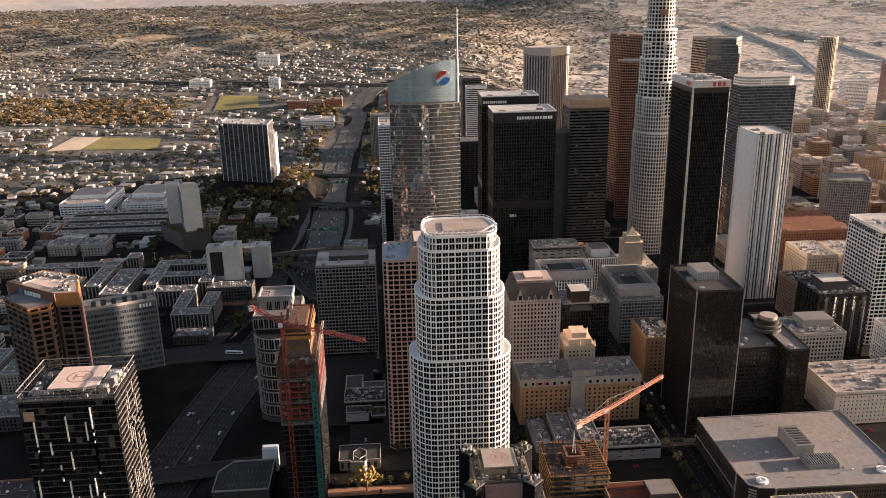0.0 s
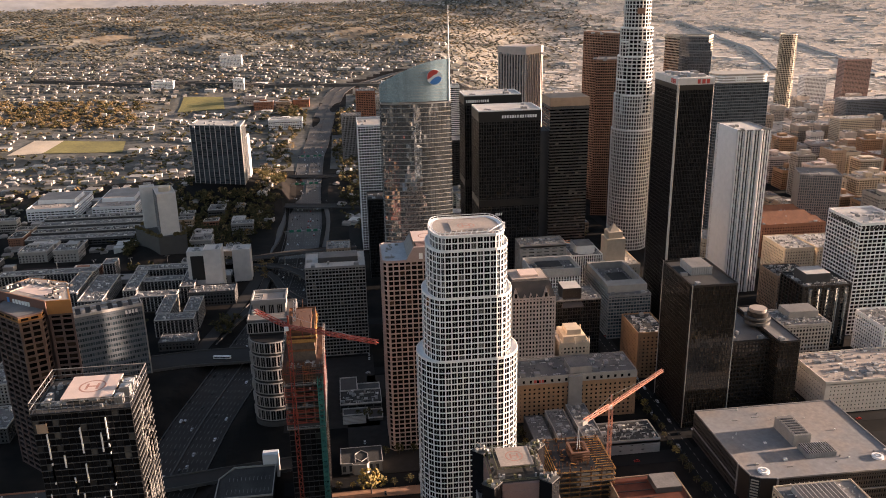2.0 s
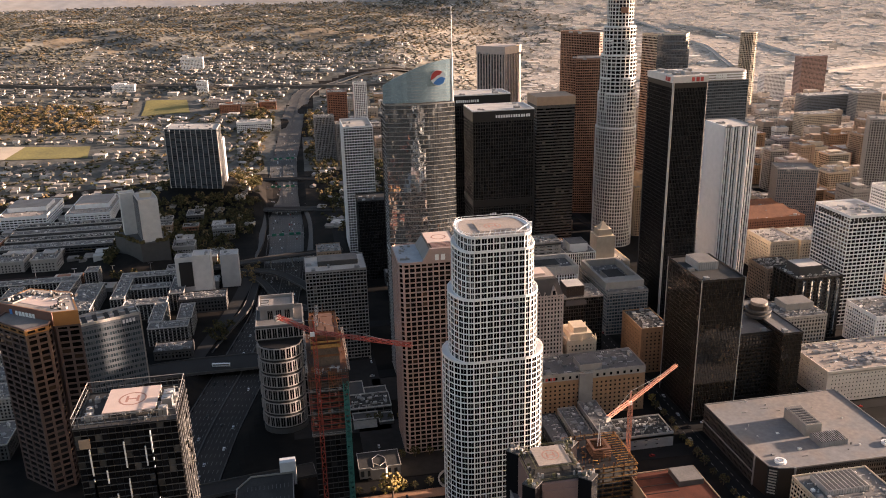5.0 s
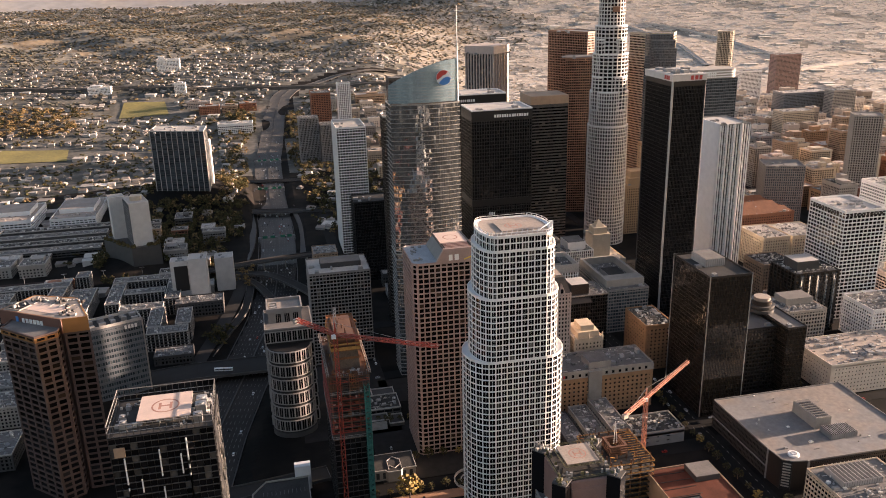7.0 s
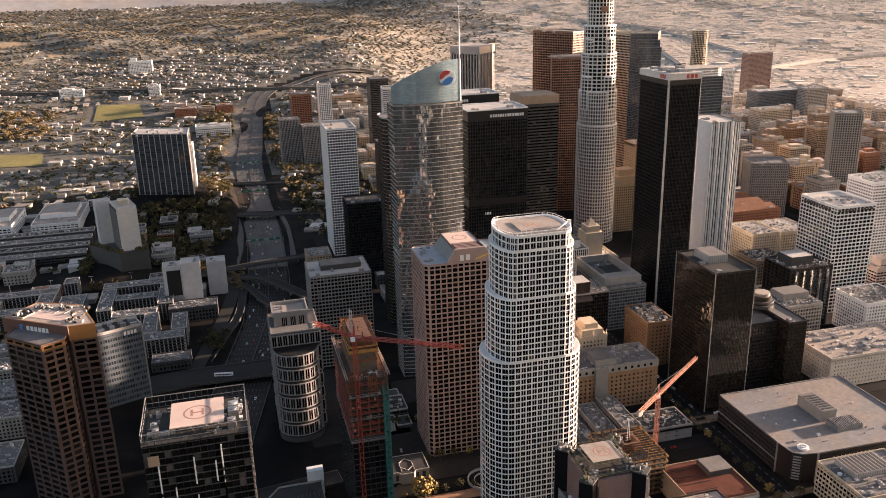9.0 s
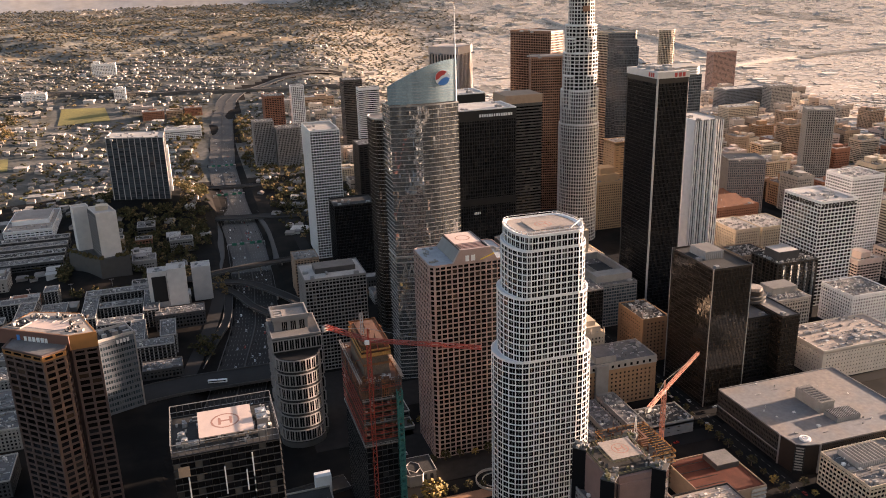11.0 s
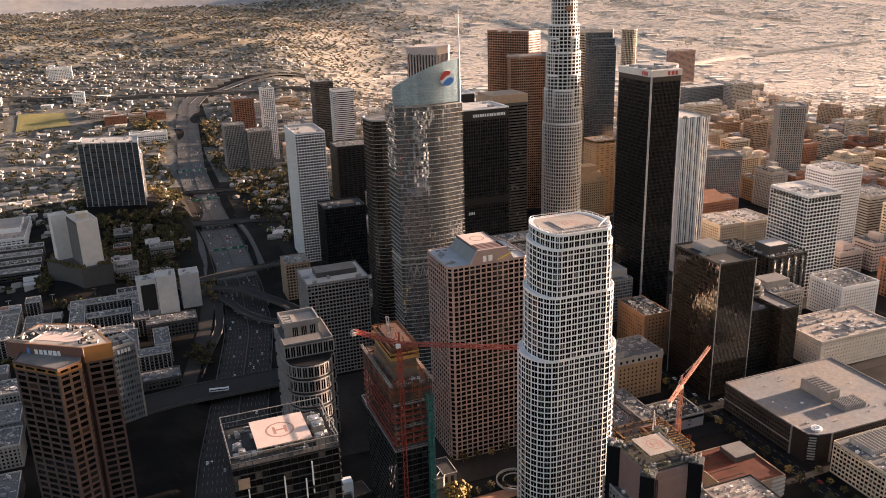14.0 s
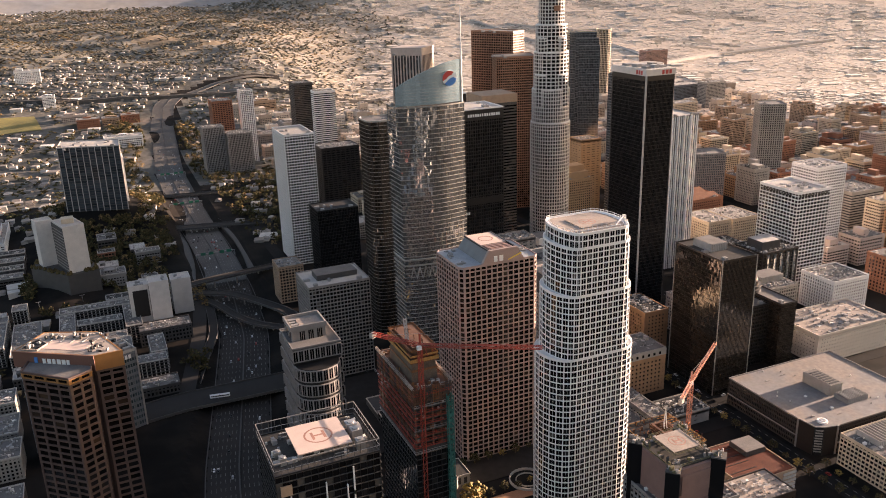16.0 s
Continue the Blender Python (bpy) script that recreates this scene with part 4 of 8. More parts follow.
    s.prism(disc(66.5, 744, 0.62, 10), 300, 345, True, True, disc(66.5, 744, 0.25, 10))
    part("spire", s, M["whitewall"], th, "thin white spire")
    # lower rear shaft
    poly = [(17, 870), (20, 863), (28, 860), (52, 860), (52, 896), (21, 896), (17, 890)]
    facade(th, poly, 0, 231, 3.95, 2.6, 0.5, 0.5, 0.4, 0.25, M["bronze"], M["metal"], M["p_bronze"])
    roof(th, poly, 231, M["roof"], 4, 1.5, M["metal"], 3, 8)


glass_tower()

DARK = dict(pier=M["black"], span=M["black"], pane=M["p_black"], rf=M["roofdark"], edge=M["black"])


def stepped_round_tower():
    cx, cy = 362.0, 1085.0
    th = thing("round_tower", cx, cy, 0, "very tall pale stepped round tower with small square windows", "skyscraper")
    for z0, z1, r in ((0, 168, 28), (168, 214, 26.3), (214, 264, 24), (264, 300, 21.5), (300, 338, 17.5)):
        poly = disc(cx, cy, r, 24)
        facade(th, poly, z0, z1, 4.9, 4.2, 1.25, 1.5, 0.6, 0.6, M["pale"], M["pale"], M["p_dark"])
        c = MB()
        c.prism(inset(poly, 0.05), z1 - 0.3, z1 + 0.6, True, True)
        part("ledge", c, M["whitewall"], th)
    for z, r in ((168, 27.2), (214, 25.2)):
        g = MB()
        g.ring(disc(cx, cy, r, 24), disc(cx, cy, r - 3, 24), z - 4.5, z - 1.2)
        part("dark_band", g, M["bronze"], th)
    for k in range(4):
        a = k * math.pi / 2 + 0.35
        for z1, off, r in ((283, 12.5, 11.0), (234, 15.5, 12.0)):
            poly = disc(cx + off * math.cos(a), cy + off * math.sin(a), r, 14)
            facade(th, poly, z1 - 44, z1, 4.9, 4.2, 1.25, 1.5, 0.6, 0.6, M["pale"], M["pale"], M["p_dark"])
            c = MB()
            c.prism(inset(poly, 0.05), z1 - 0.3, z1 + 0.8, True, True)
            part("ledge", c, M["whitewall"], th)
    b = MB()
    b.box(cx - 7, cy - 18.2, 318, cx + 3, cy - 17, 325)
    part("sign_bar", b, M["redgranite"], th)


stepped_round_tower()

# ---- dark towers ----
slender = tower("black_tower", "slender black tower with a pale corner stripe and white cap", rect(300, 790, 336, 850), 258,
            dict(DARK, fh=4.1, bay=1.6, pw=0.25, sh=0.5, dp=0.3, ds=0.2, parapet=0, units=0), "skyscraper")
for x, y in ((300, 790), (336, 790), (336, 850), (300, 850)):
    c = MB()
    near = (x, y) == (300, 790)
    c.obox(x, y, radians(45), 1.9 if near else 1.0, 1.9 if near else 1.0, 0, 263)
    part("corner_stripe", c, M["rooflight"] if near else M["darkgrey"], slender)
c = MB()
c.box(299.6, 789.6, 258, 336.4, 850.4, 263)
part("top_storey", c, M["bronze"], slender)
c = MB()
c.box(299, 789, 263, 337, 851, 269.5)
cap = part("white_cap", c, M["pale"], slender)
c = MB()
c.box(301, 791, 269.4, 335, 849, 269.7)
part("cap_roof", c, M["rooflight"], cap)
for k in range(7):
    u = MB()
    u.box(305 + (k % 3) * 10, 797 + (k // 3) * 17, 269.5, 311 + (k % 3) * 10, 806 + (k // 3) * 17, 272 + k % 2)
    part("roof_unit", u, M["unit"], slender)
bars(slender, 319, 789, 264, 0, 14, 4.2, M["signred"], 3)
bars(slender, 299, 806, 264, -90, 12, 4.2, M["signred"], 3, 0.3)

for poly, h, lab in ((rect(119, 898, 189, 946), 228, "black steel office tower with white sign bars under the roof"),
                     (rect(117, 988, 186, 1030), 233, "black steel twin office tower with white sign bars")):
    tw = tower("black_tower", lab, poly, h - 12, dict(DARK, fh=4.0, bay=2.9, pw=0.7, sh=1.0, dp=0.5, ds=0.35, parapet=0, units=0), "skyscraper", group="black twin towers")
    (x0, y0), (x1, y1) = poly[0], poly[2]
    c = MB()
    c.box(x0 - 0.1, y0 - 0.1, h - 12, x1 + 0.1, y1 + 0.1, h - 1.5)
    part("fascia", c, M["black"], tw)
    roof(tw, poly, h - 1, M["rooflight"], 5, 1.2, M["whitewall"], 4, 4)
    c = MB()
    c.box(x0 - 0.2, y0 - 0.2, h * 0.52, x1 + 0.2, y1 + 0.2, h * 0.52 + 8)
    part("plant_band", c, M["black"], tw)
    if h == 228:
        bars(tw, 145, 897.9, 219, 0, 40, 3.2, M["sign"], 14)
        bars(tw, 138, 897.9, 108, 0, 8, 3, M["sign"], 4)
    else:
        bars(tw, 119, 987.9, 224, 0, 28, 3.0, M["sign"], 11)

dk = tower("bronze_glass_tower", "dark bronze glass office block with flat roof", rect(242, 595.5, 280.5, 658), 128,
           dict(DARK, pier=M["black"], span=M["black"], pane=M["p_bronze"], edge=M["bronze"], fh=3.9, bay=1.5, pw=0.12, sh=0.25, dp=0.2, ds=0.12, parapet=1.6, units=3, rf=M["roofdark"]), "skyscraper")
penthouse(dk, 252, 622, 270, 646, 128, 135, M["unit"])
for x in (242, 280.5):
    for y in (595.5, 658):
        c = MB()
        c.obox(x, y, 0, 0.7, 0.7, 0, 129.6)
        part("corner_trim", c, M["metal"], dk)
d2 = tower("bronze_glass_block", "low dark bronze glass office block", rect(331, 610, 350, 690), 66,
           dict(DARK, pier=M["bronze"], span=M["bronze"], pane=M["p_bronze"], edge=M["bronze"], fh=3.9, bay=1.5, pw=0.16, sh=0.35, dp=0.2, ds=0.12, units=2, rf=M["roof"]))
d3 = tower("dark_brick_block", "dark windowless brown block beside the bronze block", rect(293, 625, 330.5, 690), 62, dict(DARK, pier=M["bronze"], span=M["bronze"], pane=M["p_bronze"], rf=M["roof"], fh=4, bay=3, units=5))
dr = thing("round_roof_drum", 333, 650, 62, "tan round drum with a dark ring gallery on the roof", "roof drum")
for r, z0, z1, mt in ((9, 66, 77, "bronze"), (7.5, 77, 80, "rooftan"), (11.5, 66.2, 69, "darkgrey"), (11.5, 71, 73, "darkgrey")):
    c = MB()
    c.prism(disc(333, 655, r, 28), z0, z1, True, True)
    part("drum_ring", c, M[mt], dr)

# ---- broad department store block ----
mc = thing("store_block", 305, 530, 0, "broad low grey-brown block with a wide flat pale roof", "building")
poly = [(244.5, 500), (246.2, 485.3), (251.9, 481.1), (263.5, 479), (364, 478), (364, 579), (244.5, 579)]
facade(mc, poly, 0, 24, 4.0, 1.9, 0.7, 1.5, 0.3, 0.25, M["storewall"], M["storewall"], M["p_bronze"])
roof(mc, poly, 24.5, M["storeroof"], 0, 0.9, M["grey"])
clutter(mc, 255, 490, 362, 580, 24.5, 26, 9)
penthouse(mc, 296, 517, 310, 546, 24.5, 34, M["concrete"], M["roof"])
for k in range(7):
    s = MB()
    s.box(298, 519 + k * 3.5, 34.1, 308, 520.7 + k * 3.5, 34.5)
    part("roof_slat", s, M["black"], mc)
penthouse(mc, 298, 500, 321, 514, 24.5, 28.5, M["unit"], M["roofdark"])
for k in range(12):
    s = MB()
    s.beam((299 + k * 1.8, 500, 28.9), (299 + k * 1.8, 514, 28.9), 0.4)
    part("roof_pipe", s, M["metal"], mc)
for x, y in ((258, 489), (350, 494)):
    f = MB()
    f.prism(disc(x, y, 4.2, 24), 24.5, 26, True, True)
    fan = part("roof_fan", f, M["whitewall"], mc, "round white rooftop fan")
    f = MB()
    f.ring(disc(x, y, 2.4, 20), disc(x, y, 1.7, 20), 25.9, 26.3)
    part("fan_ring", f, M["unit"], fan)
# dark corner panels with a ladder of pale rungs between them
for p, q, mt in (((244.5, 500), (246.2, 485.3), "bronze"), ((251.9, 481.1), (263.5, 479), "bronze"), ((246.2, 485.3), (251.9, 481.1), "core")):
    ang = math.atan2(q[1] - p[1], q[0] - p[0])
    nx, ny = math.sin(ang), -math.cos(ang)
    s = MB()
    s.obox((p[0] + q[0]) / 2 + nx * 0.1, (p[1] + q[1]) / 2 + ny * 0.1, ang, math.dist(p, q), 0.5, 0, 24.6)
    part("corner_panel", s, M[mt], mc)
for k in range(9):
    s = MB()
    s.obox(249.05 - 0.3, 483.2 - 0.4, math.atan2(-4.2, 5.7), 5.6, 0.8, 3 + k * 2.35, 3.95 + k * 2.35)
    part("corner_rung", s, M["concrete"], mc)
for x0, y0, x1, y1 in ((243.9, 500, 244.7, 579), (263.5, 477.6, 364, 478.6)):
    s = MB()
    s.box(x0, y0, 9.6, x1, y1, 10.3)
    part("ledge", s, M["grey"], mc)
for px, py in ((244.3, 500), (263.5, 478.7)):
    s = MB()
    s.box(px - 0.7, py - 0.7, 0, px + 0.7, py + 0.7, 25.4)
    part("corner_strip", s, M["metal"], mc)

# ---- the helipad tower ----
hp = thing("helipad_tower", -167, 407, 0, "dark glass tower with white fins, glass screens and a rooftop helipad", "skyscraper")
poly = rect(-191, 388, -143, 425.5)
facade(hp, poly, 0, 168, 3.6, 3.2, 0.18, 0.4, 0.3, 0.35, M["black"], M["darkgrey"], M["p_black"], 160, True, 0.0, 0.0, M["p_darko"])
roof(hp, poly, 168, M["roofdark"], 16, 0.6, M["black"], 3.2, 3)
scr = random.Random(4)
for i in range(4):
    p, q = Vector(poly[i]), Vector(poly[(i + 1) % 4])
    L = (q - p).length
    k = int(L / 3)
    for j in range(k):
        a, b = p + (q - p) * j / k, p + (q - p) * (j + 1) / k
        s = MB()
        s.beam((a.x, a.y, 168), (a.x, a.y, 174.5), 0.22)
        part("screen_post", s, M["darkgrey"], hp)
    s = MB()
    s.beam((p.x, p.y, 174.5), (q.x, q.y, 174.5), 0.32)
    part("screen_rail", s, M["grey"], hp)
    s = MB()
    s.beam((p.x, p.y, 171), (q.x, q.y, 171), 0.2)
    part("screen_rail", s, M["metal"], hp)
for k in range(64):
    x = -188 + 3.2 * scr.randrange(0, 11)
    z = scr.uniform(20, 150)
    f = MB()
    f.box(x - 0.3, 387.1, z, x + 0.3, 387.9, z + scr.choice((7.2, 10.8, 14.4)))
    part("fin", f, M["whitewall"], hp)
for k in range(70):
    y = 390 + 2.9 * scr.randrange(0, 12)
    z = scr.uniform(10, 155)
    f = MB()
    f.box(-142.9, y - 0.3, z, -142.0, y + 0.3, z + scr.choice((7.2, 10.8, 14.4)))
    part("fin", f, M["grey"], hp)
for k in range(46):
    f = MB()
    f.box(-142.9, 388.3, 3 + k * 3.6, -142.3, 425.2, 3.8 + k * 3.6)
    part("side_band", f, M["darkgrey"], hp)
helipad(hp, -166, 407.5, 171.5, 25)
for x, y, w, h in ((-149, 404, 5, 5), (-149, 412, 5, 4), (-186, 404, 3, 3), (-185, 397, 3, 3.5), (-150, 395, 4, 4.5)):
    u = MB()
    u.box(x - w / 2, y - w / 2, 168, x + w / 2, y + w / 2, 168 + h)
    u.prism(disc(x, y, w * 0.35, 10), 168 + h, 168.5 + h)
    part("cooling_unit", u, M["metal"], hp)
b = MB()
b.box(-189, 387.2, 158, -184, 387.9, 163)
part("sign_bar", b, M["tan"], hp)
clutter(hp, -190, 389, -144, 425, 168, 60, 5)

# ---- brown octagonal tower, crown painted sunlit ochre and shaded maroon ----
lc = thing("brown_tower", -275, 640, 0, "brown stone office tower with deep windows and a crown coloured sunlit ochre", "skyscraper")
low = [(-304, 629), (-276, 603.5), (-262.5, 611), (-262, 620), (-259.5, 617.5), (-242, 618.5), (-256, 660), (-292, 676), (-306, 655)]
facade(lc, low, 0, 131, 4.85, 9.0, 1.6, 1.5, 0.7, 0.62, M["brown"], M["brown"], M["p_black"], 120, True, 0.0, 0.0, M["p_browno"])
lobe = [(-304.3, 628.9), (-276, 603.1), (-262.2, 610.8), (-262, 622), (-300, 646)]
# Ochre top storey: the sun on the lobe is in its colour
facade(lc, lobe, 131, 134.8, 3.8, 9.0, 1.8, 0.9, 0.5, 0.45, M["ochre"], M["ochre"], M["p_brown"])
r = MB()
r.prism(inset(lobe, 0.2), 134.5, 135.1, True, True)
part("ledge", r, M["roof"], lc)
r = MB()
r.ring(inset(lobe, -0.1), inset(lobe, 0.8), 134.6, 136)
part("parapet", r, M["brown"], lc)
up = [(-309, 650), (-260, 617), (-242, 618), (-256, 659), (-290, 675)]
c = MB()
c.ring(up, inset(up, 1.2), 131.2, 142)
part("crown", c, M["ochre"], lc, "crown band coloured ochre as if sunlit")
c = MB()
c.prism([(-309.3, 649.7), (-260.1, 616.5), (-259.7, 617.1), (-308.9, 650.3)], 131, 142.1, True, True)
part("sign_panel", c, M["maroon"], lc, "sign panel coloured maroon as the crown's shaded face")
r = MB()
r.prism(inset(up, 1.1), 133.5, 141.85, True, True)
part("roof", r, M["rooftan"], lc)
c = MB()
c.prism([(-291, 646), (-266, 629), (-258, 640), (-283, 658)], 141.7, 142.0, True, True)
part("roof_deck", c, M["pad"], lc)
# Flat near-black patch on the roof: a hollow's shade painted, nothing sunk
well = [(-304, 650.5), (-294, 643.8), (-288, 652), (-293, 662), (-298, 660)]
c = MB()
c.prism(well, 141.7, 141.95, True, True)
well_floor = part("plant_well", c, M["core"], lc, "flat dark patch as the shade of a roof hollow, with a pale rim")
c = MB()
c.ring(inset(well, -0.7), inset(well, 0.05), 141.8, 142.7)
part("well_rim", c, M["rooftan"], well_floor)
rr = random.Random(9)
for k in range(58):
    if k < 12:
        x, y = rr.uniform(-300, -292), rr.uniform(649, 657)
    elif k < 40:
        a = rr.uniform(0, 1)
        x, y = -287 + a * 32 + rr.uniform(-2, 2), 664 - a * 14 + rr.uniform(-4, 4)
    else:
        x, y = rr.uniform(-263, -250), rr.uniform(622, 650)
    u = MB()
    w, d = rr.uniform(0.25, 1.3), rr.uniform(0.25, 1.3)
    u.obox(x, y, radians(-34), 2 * w, 2 * d, 141.7, 142.2 + rr.uniform(0.2, 2.2))
    part("roof_unit", u, M[rr.choice(("clutter", "unit", "darkgrey", "bronze"))], lc)
for k in range(5):
    u = MB()
    u.beam((-286 + k * 6.2, 655 - k * 4.2, 142.2), (-280 + k * 6.2, 662 - k * 4.2, 142.2), 0.35)
    part("roof_pipe", u, M["metal"], lc)
bars(lc, -296, 640.6, 134.5, -34, 3.8, 4.6, M["signblue"], 1, 0.4)
bars(lc, -291, 637.2, 134.8, -34, 21, 3.6, M["sign"], 6, 0.4)

# ---- blue glass slab ----
bl = tower("glass_slab", "blue-grey glass office slab with pale edges", [(-312, 746), (-231.5, 777), (-239.5, 800), (-320, 769)], 72,
           dict(pier=M["slatepanel"], span=M["slatepanel"], pane=M["p_blue"], fh=5.6, bay=2.2, pw=0.5, sh=2.5, dp=0.3, ds=0.25, rf=M["roofdark"], units=0, edge=M["rooflight"], parapet=2.6))
for k in range(18):
    s = MB()
    a, b = (k % 9 + 0.5) / 9, 0.3 + 0.4 * (k // 9)
    s.obox(-312 + 80.5 * a - 8 * b, 746 + 31 * a + 23 * b, radians(21), 4.0 + k % 3, 3.2, 72, 74.0 + 0.7 * (k % 4))
    part("roof_unit", s, M["unit"], bl)
for x, y in ((-312, 746), (-231.5, 777)):
    s = MB()
    s.obox(x, y, radians(21), 1.2, 1.6, 0, 74.6)
    part("edge_pier", s, M["concrete"], bl)
bars(bl, -246.5, 771, 66.5, 21, 12, 3.6, M["sign"], 4)

# ---- grey grid slab and others near the freeway ----
gb = tower("grid_slab", "grey concrete office slab with a window grid", rect(-75, 786, -15, 834), 96,
           dict(pier=M["grey"], span=M["grey"], fh=3.7, bay=3.4, pw=0.65, sh=1.1, dp=0.5, ds=0.5, rf=M["rooflight"], units=5, split=True, single=200, panemat1=M["p_darko"]))
penthouse(gb, -62, 803, -22, 822, 96, 101, M["darkgrey"])


def banded_apartments():
    th = thing("apartment_tower", -98, 685, 0, "white and black banded apartment tower with a rounded prow", "building")

    def prow(x0, x1, y0, y1, r, n=8):
        cx = (x0 + x1) / 2
        pts = [(cx + (x1 - x0) / 2 * math.sin(math.pi * (i / n - 0.5)) , y0 + r - r * math.cos(math.pi * (i / n - 0.5))) for i in range(n + 1)]
        return pts + [(x1, y1), (x0, y1)]

    main = prow(-119.4, -82.6, 652, 690, 15, 12)
    wing = rect(-120, 668, -80, 712)
    fl = 12.7
    for k in range(7):
        z = 4 + k * fl
        for poly in ((main, wing) if k < 6 else (wing,)):
            b = MB()
            b.prism(inset(poly, 0.9), z - 0.2, z + fl - 0.2, True, True)
            part("storey", b, M["core"], th)
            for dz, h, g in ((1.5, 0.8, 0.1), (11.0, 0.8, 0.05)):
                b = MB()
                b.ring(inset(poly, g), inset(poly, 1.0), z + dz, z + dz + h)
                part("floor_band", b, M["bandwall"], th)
            w = MB()
            for i in range(len(poly)):
                p, q = Vector(poly[i]), Vector(poly[(i + 1) % len(poly)])
                nb = max(1, round((q - p).length / 4.6))
                ang = math.atan2(q.y - p.y, q.x - p.x)
                for j in range(nb + 1):
                    c = p + (q - p) * j / nb
                    w.obox(c.x, c.y, ang, 1.15, 0.5, z + 2.2, z + 11.1)
                    if j < nb:
                        c = p + (q - p) * (j + 0.5) / nb
                        w.obox(c.x, c.y, ang, 0.25, 0.4, z + 2.2, z + 11.1)
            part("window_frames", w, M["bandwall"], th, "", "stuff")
            g = MB()
            for i in range(len(poly)):
                p, q = Vector(inset(poly, 0.55)[i]), Vector(inset(poly, 0.55)[(i + 1) % len(poly)])
                g.face([(p.x, p.y, z + 2.2), (q.x, q.y, z + 2.2), (q.x, q.y, z + 11.1), (p.x, p.y, z + 11.1)])
            part("glazing", g, M["p_dark"], th)
    b = MB()
    b.prism(wing, 4 + 7 * fl - 0.3, 4 + 7 * fl + 0.6, True, True)
    part("roof", b, M["roof"], th)
    b = MB()
    b.box(-116, 684, 87, -88, 708, 103.6)
    ph = part("penthouse", b, M["grey"], th)
    b = MB()
    b.ring(rect(-117, 683, -87, 709), rect(-115.8, 684.2, -88.2, 707.8), 102.6, 106.4)
    part("parapet", b, M["grey"], ph)
    b = MB()
    b.box(-108, 687, 103.5, -90, 704, 104.2)
    part("roof_pad", b, M["rooftan"], ph)
    for k in range(7):
        b = MB()
        b.box(-114.6, 686 + k * 2.8, 103.5, -110 + k % 3, 687.6 + k * 2.8, 104.6 + 0.5 * (k % 2))
        part("roof_unit", b, M["clutter"], ph)
    for j in range(3):
        b = MB()
        b.box(-109.5 + j * 7.2, 683.5, 93, -105.3 + j * 7.2, 684.1, 101)
        win = part("window", b, M["p_dark"], ph)
        for dx in (1.3, 2.7):
            f = MB()
            f.box(-109.6 + j * 7.2 + dx, 683.3, 93, -109.3 + j * 7.2 + dx, 683.6, 101)
            part("mullion", f, M["bandwall"], win)
    for j in range(4):
        b = MB()
        b.box(-116.1, 687 + j * 5, 93, -115.6, 689.6 + j * 5, 101)
        part("window", b, M["p_dark"], ph)
    # open terrace edge in front of the penthouse
    b = MB()
    b.ring(wing, inset(wing, 0.8), 4 + 7 * fl + 0.5, 4 + 7 * fl + 1.7)
    part("terrace_edge", b, M["grey"], th)
    b = MB()
    b.prism(prow(-119.8, -82.2, 651.5, 667.8, 15, 12), 0, 4.2)
    part("base_storey", b, M["darkgrey"], th)
    b = MB()
    b.prism(wing, 0, 4.2)
    part("base_storey", b, M["darkgrey"], th)


banded_apartments()

lw = tower("white_slab_tower", "white gridded slab tower", rect(-9, 1128, 31, 1198), 177,
           dict(fh=3.75, bay=3.8, pw=0.75, sh=1.15, dp=0.45, ds=0.45, rf=M["concrete"], units=4), "skyscraper")
bb = tower("black_block", "black glass block below the white tower", rect(-3, 1010, 48, 1050), 104, dict(DARK, fh=4, bay=2, pw=0.3, sh=0.6, dp=0.2, ds=0.2, rf=M["roofdark"]))
st = tower("striped_block", "dark office block with white vertical ribs", [(-286, 1440), (-198, 1410), (-196, 1466), (-280, 1496)], 136,
           dict(pier=M["rooflight"], span=M["darkgrey"], pane=M["p_slate"], fh=4, bay=9.2, pw=0.9, sh=0.9, dp=1.0, ds=0.2, rf=M["rooflight"], units=12, edge=M["rooflight"]), z0=36.0)
sw = MB()
sw.box(-196.8, 1458, 20, -193.5, 1490, 110)
part("side_wing", sw, M["whitewall"], st)

sc = tower("ribbed_tower", "tall tower with pale vertical ribs and a plain top", turned(268, 1365.5, 53, 53, 45), 246,
           dict(pier=M["pink"], span=M["bronze"], pane=M["p_grey"], fh=4, bay=5.3, pw=1.9, sh=0.6, dp=1.4, ds=0.2, rf=M["rooflight"], units=4, parapet=0), "skyscraper")
c = MB()
c.prism(turned(268, 1365.5, 54, 54, 45), 246, 258)
part("plain_top", c, M["pink"], sc)
br = tower("banded_tower", "brown-grey tower with horizontal window bands", rect(240, 1055, 292, 1100), 205,
           dict(pier=M["darkgrey"], span=M["darkgrey"], pane=M["p_dark"], fh=4, bay=4, pw=0.0, sh=1.9, dp=0.5, ds=0.5, rf=M["roof"], parapet=0, units=3), "skyscraper")
c = MB()
c.box(239.6, 1054.6, 205, 292.4, 1100.4, 216)
part("plain_top", c, M["tan"], br)
c = MB()
c.box(219, 1062, 0, 241, 1095, 172)
part("side_shaft", c, M["darkgrey"], br)


def knife(name, label, poly, h, mats, group):
    return tower(name, label, poly, h, dict(pier=mats[0], span=mats[0], pane=mats[1], fh=4, bay=3.4, pw=0.9, sh=1.5, dp=0.4, ds=0.4, rf=M["roof"], units=3, edge=mats[0]), "skyscraper", group=group)


